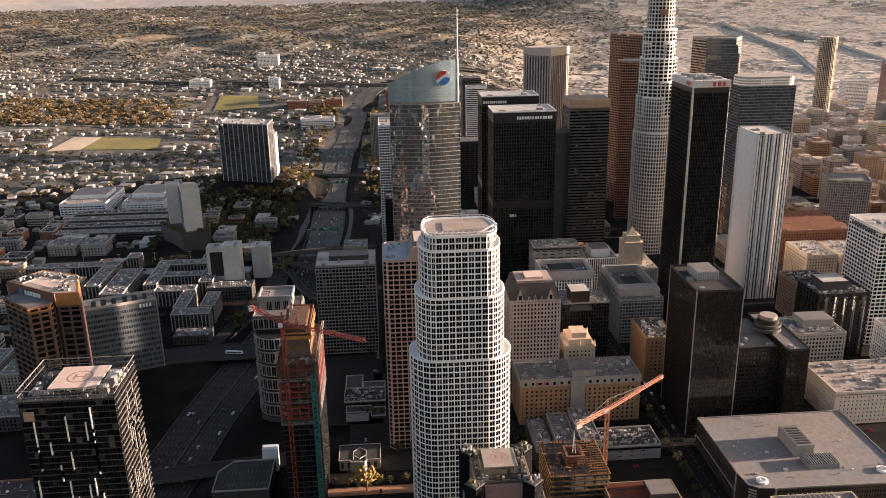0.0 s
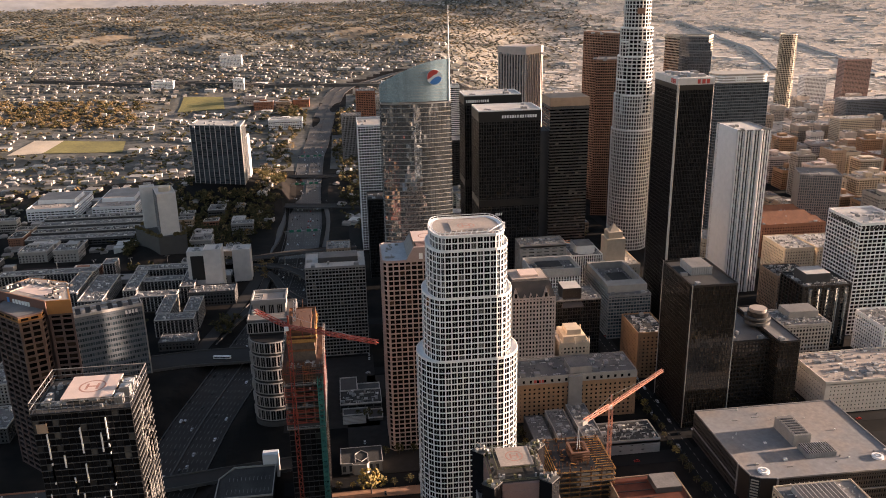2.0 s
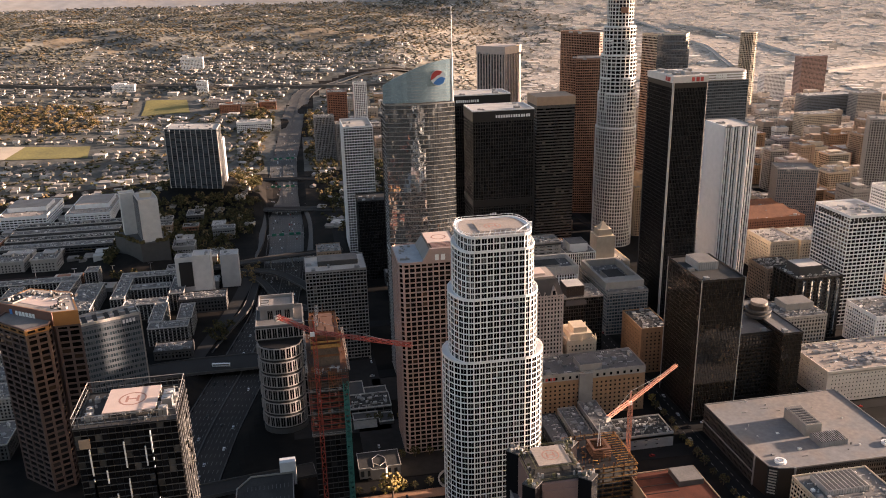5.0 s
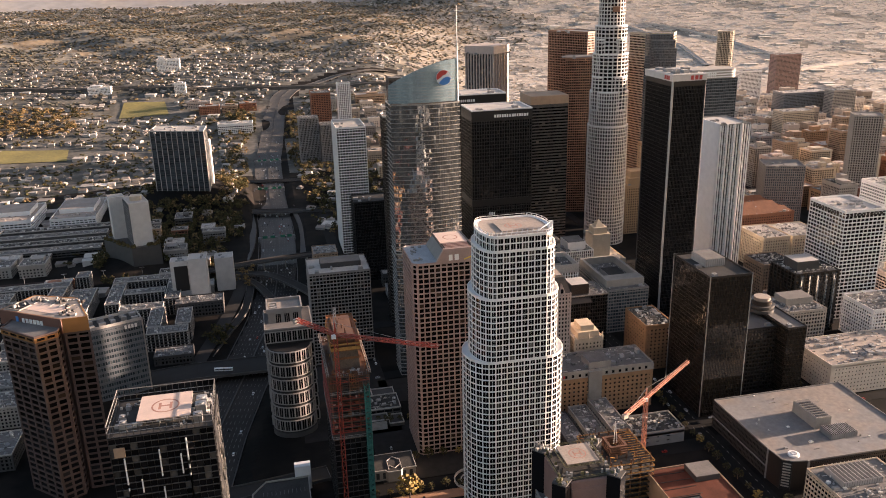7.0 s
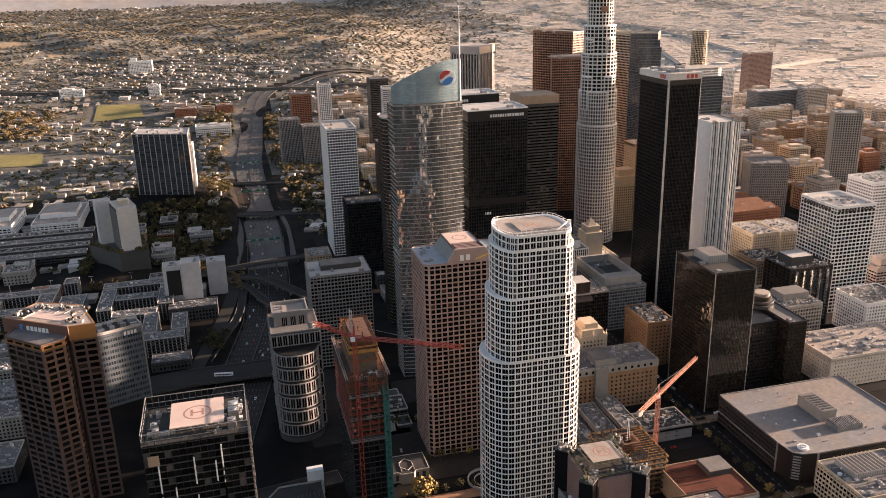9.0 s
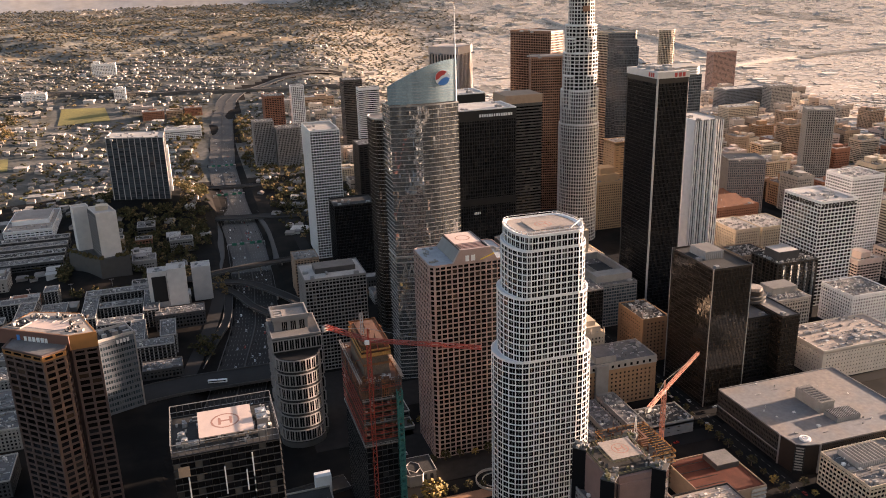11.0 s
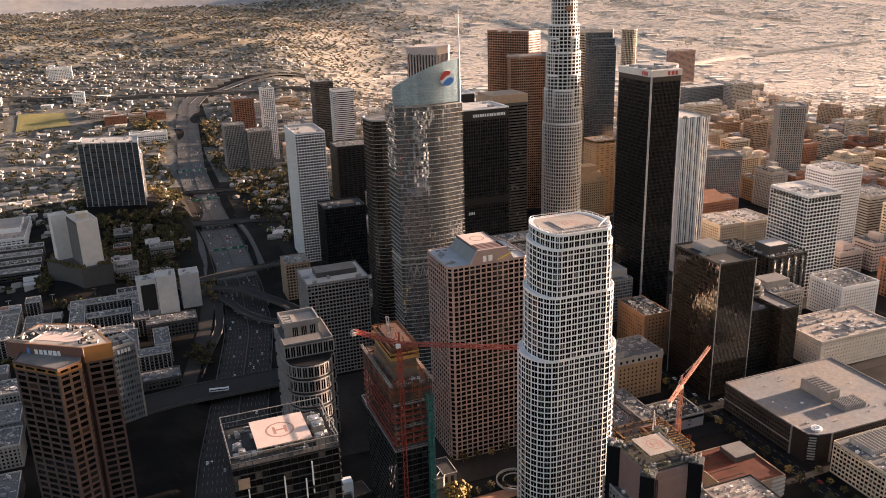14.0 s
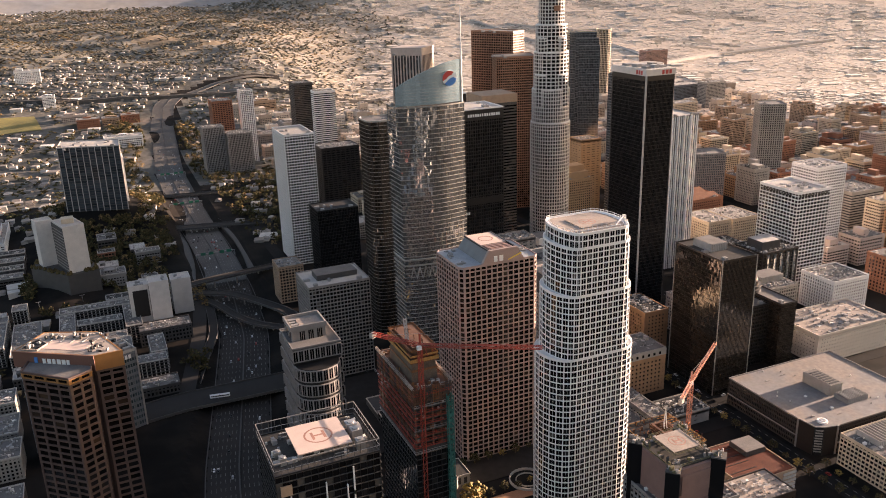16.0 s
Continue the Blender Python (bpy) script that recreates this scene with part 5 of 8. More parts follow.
knife("red_granite_tower", "tall red granite tower with a gridded face", [(371, 1358), (411, 1285), (440, 1301), (425, 1365)], 277, (M["redgranite"], M["p_brown"]), "red granite pair")
knife("red_granite_tower", "lower red granite tower beside its taller twin", [(357, 1240), (420, 1225), (440, 1280), (380, 1300)], 243, (M["redgranite"], M["p_brown"]), "red granite pair")
kp = tower("stepped_glass_tower", "tall tower with a tan banded side and stepped grey glass face", [(482, 1228), (518, 1207), (540, 1240), (473, 1264)], 276,
           dict(pier=M["cream"], span=M["cream"], pane=M["p_brown"], fh=4, bay=3, pw=0.3, sh=1.7, dp=0.3, ds=0.3, rf=M["roof"], units=2), "skyscraper")
for a, b, off, hh in ((0.0, 1.0, 0.6, 275), (0.22, 1.08, 3.0, 266), (0.34, 1.14, 5.5, 255)):
    nx, ny = -0.504, -0.864
    p0, p1 = (482 + 36 * a + nx * off, 1228 - 21 * a + ny * off), (482 + 36 * b + nx * off, 1228 - 21 * b + ny * off)
    g = [p0, p1, (p1[0] - nx * (off + 2), p1[1] - ny * (off + 2)), (p0[0] - nx * (off + 2), p0[1] - ny * (off + 2))]
    facade(kp, g, 0, hh, 4, 2.5, 0.2, 0.6, 0.2, 0.15, M["slatepanel"], M["slatepanel"], M["p_slate"])
    r = MB()
    r.prism(g, hh - 0.2, hh + 0.8)
    part("step_roof", r, M["slatepanel"], kp)
de = tower("rounded_glass_tower", "blue-grey glass tower with a pale rounded top band", rect(468, 1062, 542, 1100), 226,
           dict(pier=M["slatepanel"], span=M["slatepanel"], pane=M["p_slate"], fh=4, bay=3, pw=0.25, sh=1.1, dp=0.3, ds=0.25, rf=M["roof"], parapet=0, units=0), "skyscraper")
c = MB()
c.prism(stadium(505, 1060, 26, 12, 40), 226, 238)
part("round_top", c, M["concrete"], de)
for k in range(3):
    c = MB()
    s_ = stadium(505, 1059.6, 26, 12.3, 41)
    c.ring(s_, inset(s_, 0.5), 227 + k * 3.4, 228.6 + k * 3.4)
    part("top_band", c, M["whitewall"], de)
bars(de, 492, 1059.4, 229, 0, 16, 5, M["sign"], 5, 0.5)

wt = tower("white_ribbed_tower", "slim white tower with dark vertical window strips and one blank wall", rect(414.5, 884, 453.5, 940), 196,
           dict(pier=M["white"], span=M["grey"], pane=M["p_grey"], fh=3.9, bay=3.2, pw=1.3, sh=0.6, dp=0.8, ds=0.2, rf=M["rooflight"], units=4), "skyscraper")
c = MB()
c.box(413.9, 886, 0, 415.2, 932, 197.5)
part("blank_wall", c, M["whitewall"], wt)
for x in (423, 432.5, 442):
    c = MB()
    c.box(x - 0.9, 882.6, 0, x + 0.9, 884.2, 197)
    part("rib", c, M["white"], wt)
ow = tower("white_grid_tower", "white office tower with a bold window grid", rect(486, 747, 536, 806), 122,
           dict(fh=4.2, bay=4.8, pw=0.7, sh=1.25, dp=0.6, ds=0.6, rf=M["rooflight"], units=14, parapet=2.0, split=True), "skyscraper")
bars(ow, 488, 746.9, 117, 0, 44, 2.6, M["bronze"], 11)
bars(ow, 485.9, 800, 117, -90, 44, 2.6, M["bronze"], 11, 0.25, 5)
far = tower("far_round_tower", "distant pinkish round tower", disc(1150, 2110, 22, 16), 205, dict(pier=M["cream"], span=M["cream"], fh=5, bay=4, pw=1.2, sh=1.2, rf=M["rooflight"], units=0), "skyscraper")

# ---- mid-rise blocks round the towers ----
TAKEN = []


def claim(x0, y0, x1, y1):
    TAKEN.append((x0, y0, x1, y1))


def block(name, label, x0, y0, x1, y1, h, wall, pane="p_dark", rf="roof", fh=3.8, bay=3.6, pw=1.5, sh=1.7, units=8, seed=1, size=3.5, d=0.35, deg=0.0, **more):
    claim(min(x0, x1), y0, max(x0, x1), y1)
    poly = rect(x0, y0, x1, y1) if not deg else turned((x0 + x1) / 2, (y0 + y1) / 2, x1 - x0, y1 - y0, deg)
    st = dict(fh=fh, bay=bay, pw=pw, sh=sh, dp=d, ds=d + 0.03, pier=M[wall], span=M[wall], pane=M[pane], rf=M[rf], units=units, seed=seed, size=size)
    st.update(more)
    th = tower(name, label, poly, h, st)
    if not deg and (x1 - x0) * (y1 - y0) > 350:
        clutter(th, x0 + 1, y0 + 1, x1 - 1, y1 - 1, h, int(min(150, (x1 - x0) * (y1 - y0) / 15)), seed + 50)
    return th


def blank(name, label, x0, y0, x1, y1, h, side):
    """Plain walls with one slotted dark side."""
    claim(x0, y0, x1, y1)
    th = thing(name, (x0 + x1) / 2, (y0 + y1) / 2, 0, label, "building")
    m = MB()
    m.box(x0, y0, 0, x1, y1, h)
    part("wall", m, M["pale"], th)
    m = MB()
    m.box(x0 - 0.3, y0 + 2, 2, x0 + 0.1, y1 - 2, h - 3)
    part("dark_side", m, M[side], th)
    for k in range(int(h / 4) - 1):
        m = MB()
        m.box(x0 - 0.45, y0 + 2, 4 + k * 4, x0 + 0.1, y1 - 2, 4.6 + k * 4)
        part("side_band", m, M["grey"], th)
    roof(th, rect(x0, y0, x1, y1), h, M["rooflight"], 3, 1.0, M["pale"], 3.5, int(h))
    return th


hotel = block("brick_hotel", "tan brick hotel with a pale top storey and busy roof", 106, 625, 211, 662, 36, "orange", bay=4.2, pw=2.5, sh=2.1, units=0, rf="roof", parapet=0)
c = MB()
c.box(105.7, 624.7, 36, 211.3, 662.3, 42)
part("pale_top", c, M["concrete"], hotel)
roof(hotel, rect(106, 625, 211, 662), 42, M["roof"], 12, 1.0, M["concrete"], 5, 12)
for k in range(16):
    c = MB()
    c.box(110 + k * 6.2, 624.2, 37.6, 112 + k * 6.2, 624.8, 40)
    part("window", c, M["p_dark"], hotel)
c = MB()
c.box(150, 622.5, 0, 162, 625.2, 42)
part("grey_bay", c, M["grey"], hotel)
clutter(hotel, 107, 626, 210, 661, 42, 110, 31)
penthouse(hotel, 152, 628, 172, 646, 42, 48, M["concrete"])
bars(hotel, 120, 624.6, 37.5, 0, 10, 2.6, M["signred"], 3)
block("brick_block", "orange brick block with a dark roof terrace", 235, 689, 264, 736, 46, "orange", bay=4.0, pw=2.5, sh=2.1, rf="roofdark", units=9, seed=5)
pb = block("store_building", "pale concrete building with small windows and a crowded roof", 371, 598, 470, 655, 30, "creamwall", bay=3.6, pw=2.4, sh=2.3, units=24, seed=8, size=4.5, rf="rooftan")

# gabled tower
fa = block("gabled_tower", "pale stone tower with a dark mansard roof and gables", 103, 664, 148, 704, 100, "pink", bay=3.0, pw=1.5, sh=1.5, units=0, parapet=0)
m = MB()
m.prism(rect(103.5, 664.5, 147.5, 703.5), 100, 114, True, False, rect(108, 669, 143, 699))
man = part("mansard_roof", m, M["slate"], fa)
r = MB()
r.box(110, 671, 113.8, 141, 697, 115.5)
part("roof_deck", r, M["rooftan"], man)
r = MB()
r.box(118, 675, 115.4, 134, 691, 117.5)
part("roof_deck", r, M["pad"], man)
for gx, w in ((112, 6.5), (125.5, 3.4), (120, 2.6), (131, 2.6), (139, 6.5)):
    g = MB()
    g.v = [(gx - w / 2, 663.6, 100), (gx + w / 2, 663.6, 100), (gx, 663.6, 100 + w * 1.35), (gx - w / 2, 667.5, 100), (gx + w / 2, 667.5, 100), (gx, 667.5, 100 + w * 1.35)]
    g.f = [(0, 1, 2), (4, 3, 5), (1, 4, 5, 2), (3, 0, 2, 5)]
    ga = part("gable", g, M["pink"], fa)
    g = MB()
    g.box(gx - w * 0.18, 663.3, 100.6, gx + w * 0.18, 663.7, 100 + w * 0.7)
    part("gable_window", g, M["p_dark"], ga)
sq = block("black_office_block", "black glass office block with a pale roof cap", 162, 718, 207, 752, 72, "black", "p_black", "roof", pw=0.4, sh=0.8, bay=2.5, units=3, edge=M["unit"])
m = MB()
m.prism(rect(168, 716, 190, 740), 66, 74, True, True, rect(171, 720, 187, 738))
part("roof_cap", m, M["bronze"], sq)
penthouse(sq, 170, 720, 188, 740, 74, 84, M["bronze"], M["rooflight"])
cr = block("cream_palace_block", "cream terracotta block with an ornate stepped top", 153, 666, 181, 696, 52, "cream", bay=3.4, pw=2.0, sh=1.8, units=6, seed=3, rf="rooflight")
m = MB()
m.box(157, 669, 52, 178, 693, 58)
part("stepped_top", m, M["cream"], cr)
m = MB()
m.box(161, 672, 58, 174, 688, 63)
part("stepped_top", m, M["cream"], cr)
for x, y in ((153.8, 666.8), (180.2, 666.8), (180.2, 695), (167, 666.5)):
    m = MB()
    m.prism(disc(x, y, 1.2, 8), 52, 58, True, False, disc(x, y, 0.3, 8))
    part("finial", m, M["cream"], cr)
u = block("grey_office_block", "grey concrete office block with a pale sunken roof court", 236, 780, 282, 868, 48, "grey", "p_blue", pw=0.6, sh=1.2, bay=3.0, units=4)
m = MB()
m.ring(rect(238, 790, 281, 867), rect(241, 806, 278, 864), 48, 56)
part("roof_screen", m, M["concrete"], u)
penthouse(u, 248, 806, 268, 832, 48, 55, M["concrete"], M["roofdark"])
for i in range(9):
    m = MB()
    m.beam((243 + i * 4, 791, 54), (247 + i * 4, 805, 49.5), 0.8)
    part("roof_louvre", m, M["concrete"], u)
wtb = block("white_topped_block", "block with dark pillars and a blank white top", 160, 811, 214, 852, 62, "white", pw=1.2, sh=0.4, bay=3.0, d=0.8, units=16, parapet=0, seed=2)
m = MB()
m.ring(rect(159.6, 810.6, 214.4, 852.4), rect(161.2, 812.2, 212.8, 850.8), 61.5, 71)
part("roof_screen", m, M["rooflight"], wtb)
penthouse(wtb, 170, 822, 198, 842, 62, 69.5, M["concrete"], M["roofdark"])
m = MB()
m.box(161.2, 812.2, 65, 212.8, 850.8, 66)
part("roof_deck", m, M["roof"], wtb)
clutter(wtb, 162, 813, 212, 850, 66, 80, 9)
bl2 = block("white_topped_block", "pale block with dark corner slots and a cluttered roof", 160, 866, 213, 894, 80, "concrete", pw=3.0, sh=2.8, bay=9.0, units=16, seed=6, rf="rooftan")
bl3 = block("striped_low_block", "low block with white ribs and a white roof house", 226, 884, 262, 930, 58, "white", pw=1.0, sh=0.3, bay=2.6, d=0.7, units=4)
penthouse(bl3, 232, 890, 254, 915, 58, 68, M["whitewall"])
lib = block("library", "beige stone library with a stepped pyramid tower", 262, 940, 330, 1000, 22, "cream", units=3, rf="rooflight", pw=2.4)
for a, z0, z1 in ((12, 22, 52), (9, 52, 60)):
    m = MB()
    m.box(303 - a, 968 - a, z0, 303 + a, 968 + a, z1)
    part("stepped_tower", m, M["cream"], lib)
m = MB()
m.prism(rect(297, 962, 309, 974), 60, 69, True, False, rect(302.5, 967.5, 303.5, 968.5))
part("pyramid", m, M["cream"], lib)
gr = block("beige_grid_block", "beige gridded office block with stepped roof houses", 371, 673, 419, 713, 50, "concrete", pw=1.3, sh=1.5, bay=3.2, units=6)
penthouse(gr, 385, 690, 415, 710, 50, 57, M["concrete"])
block("flat_grey_block", "low grey block with a flat roof", 300, 700, 366, 738, 40, "grey", units=14, seed=4)
dr2 = block("dark_glass_block", "dark block with tall gold-tinted bay strips", 416, 722, 468, 766, 68, "bronze", "p_bronze", "roofdark", pw=1.5, sh=0.3, bay=6.0, units=6)
penthouse(dr2, 424, 732, 450, 755, 68, 78, M["darkgrey"], M["rooflight"])
for k in range(5):
    m = MB()
    m.prism(disc(424 + k * 9.5, 722, 2.0, 10), 4, 66)
    part("bay_strip", m, M["p_mirror"], dr2)
w2 = block("tan_walled_block", "brown brick block with a dark roof", 440, 812, 482, 852, 45, "tan", "p_brown", "roofdark", pw=1.6, sh=1.6, units=5)
block("cream_block", "cream stone block with regular windows", 497, 900, 535, 955, 45, "cream", units=10, seed=7, rf="rooflight", pw=1.8)
block("cream_block", "cream stone block with a light roof", 542, 905, 590, 960, 42, "cream", units=10, seed=9, rf="rooflight", pw=1.8)
hb = block("red_brick_hotel", "large red brick hotel with red tiled roofs", 512, 1000, 610, 1090, 44, "brick", units=6, rf="tile", pw=2.0)
for k in range(3):
    m = MB()
    y = 1004 + k * 30
    m.v = [(514, y, 44), (608, y, 44), (608, y + 18, 44), (514, y + 18, 44), (520, y + 9, 51), (602, y + 9, 51)]
    m.f = [(0, 1, 5, 4), (1, 2, 5), (2, 3, 4, 5), (3, 0, 4)]
    part("tiled_roof", m, M["tile"], hb)
block("ribbed_grey_tower", "grey ribbed apartment tower", 616, 1066, 672, 1110, 92, "grey", "p_blue", pw=0.9, sh=0.9, bay=3.0, d=0.6, units=6, deg=-20)
block("pale_grid_tower", "pale gridded apartment tower", 782, 1098, 824, 1136, 151, "concrete", pw=1.4, sh=1.2, bay=3.6, units=4, deg=-30)
block("white_office_tower", "white office tower behind the gridded one", 606, 830, 656, 874, 120, "whitewall", "p_grey", pw=1.2, sh=1.7, bay=4, units=6, rf="rooflight")
block("banded_office_block", "pale banded office block", 738, 884, 800, 940, 58, "concrete", "p_grey", pw=0.0, sh=2.0, bay=5, units=8)
block("white_grid_block", "white gridded block on a corner", 476, 676, 528, 722, 40, "whitewall", pw=1.6, sh=1.6, bay=3.4, units=8)
claim(486, 747, 536, 806), claim(414, 882, 455, 942), claim(300, 788, 337, 852), claim(468, 1058, 545, 1105), claim(240, 590, 352, 695), claim(245, 474, 366, 585)
claim(100, 895, 192, 1034), claim(215, 1050, 295, 1104), claim(330, 1050, 395, 1118), claim(225, 1325, 312, 1408), claim(350, 1220, 445, 1370), claim(485, 1195, 555, 1282), claim(1120, 2080, 1180, 2140)
claim(-20, 480, 100, 900), claim(-130, 480, -12, 840), claim(-12, 1005, 52, 1205), claim(-320, 380, -225, 825), claim(-288, 1406, -184, 1498), claim(-195, 380, -138, 430)

# block with a raised landing pad and dark glass corners
s = thing("pad_block", 60, 427, 0, "black glass and pink granite block with a raised landing pad", "building")
claim(30, 400, 85, 455)
m = MB()
m.box(44, 410, 0, 78, 446, 88)
part("body", m, M["pinkdark"], s)
for x, y in ((44, 410), (78, 410), (78, 446), (44, 446)):
    m = MB()
    m.obox(x, y, radians(45), 8.5, 8.5, 0, 90)
    part("glass_corner", m, M["p_black"], s)
    m = MB()
    m.obox(x, y, radians(45), 8.7, 8.7, 90, 90.8)
    part("corner_cap", m, M["darkgrey"], s)
    rr = random.Random(int(x * 7 + y))
    for k in range(12):
        q = MB()
        a, w_ = rr.uniform(0, 6.28), rr.uniform(0.3, 1.1)
        r_ = rr.uniform(0.5, 4.2)
        q.obox(x + r_ * math.cos(a), y + r_ * math.sin(a), a, 2 * w_, w_ * rr.uniform(0.8, 2.0), 90.6, 91.1 + rr.uniform(0.2, 2.4))
        part("roof_unit", q, M[rr.choice(("unit", "clutter", "concrete", "olivepaint"))], s)
m = MB()
m.box(46, 412, 87.8, 76, 444, 89)
part("roof", m, M["roofdark"], s)
for k in range(4):
    m = MB()
    m.box(50.5, 409.2, 70 - k * 20, 71.5, 410.2, 84 - k * 20)
    part("granite_panel", m, M["pinkdark"], s)
helipad(s, 60.5, 428, 95, 20, True, M["rooftan"])
for k, g in enumerate((16.2, 12.2)):
    for a, b in (((-g, -g), (g, -g)), ((g, -g), (g, g)), ((g, g), (-g, g)), ((-g, g), (-g, -g))):
        m = MB()
        for h in (0.6, 1.5):
            m.beam((60.5 + a[0], 428 + a[1], 89 + k * 5.5 + h), (60.5 + b[0], 428 + b[1], 89 + k * 5.5 + h), 0.22)
        part("guard_rail", m, M["olivepaint"], s)
rr = random.Random(31)
for k in range(44):
    a = rr.randrange(4)
    u, v = rr.uniform(-15, 15), rr.uniform(11.5, 15)
    x, y = ((u, v), (u, -v), (v, u), (-v, u))[a]
    m = MB()
    w, d = rr.uniform(0.3, 1.2), rr.uniform(0.3, 1.2)
    m.box(60.5 + x - w, 428 + y - d, 88.9, 60.5 + x + w, 428 + y + d, 89.6 + rr.uniform(0.3, 3.2))
    part("roof_unit", m, M[rr.choice(("olivepaint", "clutter", "darkgrey", "unit"))], s)
block("grey_grid_block", "grey gridded podium wing beside the pad block", 40, 403, 90, 452, 62, "grey", pw=1.4, sh=1.4, bay=3.8, units=0, rf="roof")

# building site with a stepped core
site = thing("building_site", 130, 522, 0, "half-built concrete frame with orange formwork", "construction site")
claim(106, 496, 156, 550)
for k in range(8):
    m = MB()
    m.box(108, 500, k * 4.2, 151, 545, k * 4.2 + 0.5)
    part("floor_slab", m, M["core"] if k > 6 else M["darkgrey"], site)
for i in range(6):
    for j in range(6):
        m = MB()
        x, y = 110 + i * 7.8, 502 + j * 8.2
        m.box(x - 0.5, y - 0.5, 0, x + 0.5, y + 0.5, 33)
        part("column", m, M["rebar"], site)
for k in range(60):
    q = random.Random(k)
    x, y = q.uniform(109, 150), q.uniform(501, 544)
    m = MB()
    if k % 2:
        m.beam((x, y, 30), (x + q.uniform(-5, 5), y + q.uniform(-1, 1), 30.6), 0.5)
    else:
        m.beam((x, y, 30), (x, y, 30 + q.uniform(3, 7)), 0.35)
    part("formwork_beam", m, M[q.choice(("form", "rebar", "formgold"))], site)
for k in range(4):
    m = MB()
    m.ring(rect(122, 514, 136, 530), rect(124, 516, 134, 528), 30 + k * 2, 31.2 + k * 2)
    part("core_wall", m, M["rebar"], site)
for k in range(8):
    for a, b in (((108, 500), (151, 500)), ((151, 500), (151, 545)), ((108, 545), (108, 500)), ((151, 545), (108, 545))):
        m = MB()
        for h in (0.7, 1.4):
            m.beam((*a, k * 4.2 + 0.5 + h), (*b, k * 4.2 + 0.5 + h), 0.2)
        part("guard_rail", m, M["formgold"], site)
for k in range(14):
    m = MB()
    m.beam((138, 502 + k * 3.1, 30.8), (150.5, 502 + k * 3.1, 30.8), 0.35)
    part("deck_joist", m, M["formgold"], site)
m = MB()
for a, b in (((-1.2, -1.2), (0, 0)), ((1.2, -1.2), (0, 0)), ((0, 1.4), (0, 0))):
    m.beam((129 + a[0], 522 + a[1], 36), (129, 522, 54), 0.4)
part("derrick", m, M["whitewall"], site)


def lattice(m, p, q, w, n, t):
    """Four chords with zigzag bracing."""
    p, q = Vector(p), Vector(q)
    d = (q - p).normalized()
    a = d.cross(Vector((0, 0, 1)) if abs(d.z) < 0.9 else Vector((1, 0, 0))).normalized() * w / 2
    b = d.cross(a).normalized() * w / 2
    cs = (a + b, a - b, -a - b, b - a)
    for c in cs:
        m.beam(p + c, q + c, t)
    for k in range(n):
        s0, s1 = p + (q - p) * k / n, p + (q - p) * (k + 1) / n
        for i in range(4):
            c, e = (cs[i], cs[(i + 1) % 4]) if k % 2 else (cs[(i + 1) % 4], cs[i])
            m.beam(s0 + c, s1 + e, t * 0.7)


def crane(mast, base_z, pivot_z, tip, tail, paint, label, jib_w):
    th = thing("tower_crane", mast[0], mast[1], base_z, label, "crane")
    m = MB()
    lattice(m, (*mast, base_z), (*mast, pivot_z), 2.4, int((pivot_z - base_z) / 3), 0.42)
    part("mast", m, paint, th)
    m = MB()
    lattice(m, (*mast, pivot_z + 1), tip, jib_w, 18, 0.36)
    part("jib", m, paint, th)
    m = MB()
    lattice(m, (*mast, pivot_z + 1), tail, jib_w * 1.1, 5, 0.4)
    part("counter_jib", m, paint, th)
    m = MB()
    m.obox(tail[0], tail[1], 0.4, 4.2, 2.6, tail[2] - 2.6, tail[2] + 0.6)
    part("counterweight", m, M["concrete"], th)
    m = MB()
    m.box(mast[0] - 2.6, mast[1] - 2.4, pivot_z - 1.2, mast[0] + 0.2, mast[1] - 0.6, pivot_z + 1.4)
    part("cab", m, M["whitewall"], th)
    m = MB()
    ap = Vector((*mast, pivot_z + 9))
    m.beam((*mast, pivot_z), ap, 1.0)
    part("apex", m, paint, th)
    for e in (tip, tail):
        m = MB()
        m.beam(ap, Vector(mast + (pivot_z + 1,)).lerp(Vector(e), 0.85), 0.16)
        part("tie_rope", m, M["metal"], th)
    return th


crane((-73, 512.5), 0, 152, (-17, 459, 162), (-96, 534, 157), M["crane"], "red lattice tower crane with a long level jib", 1.9)
crane((153.5, 524), 0, 68, (205, 557, 76.5), (127, 503, 70), M["cranew"], "pale red luffing crane with a raised jib", 1.8)


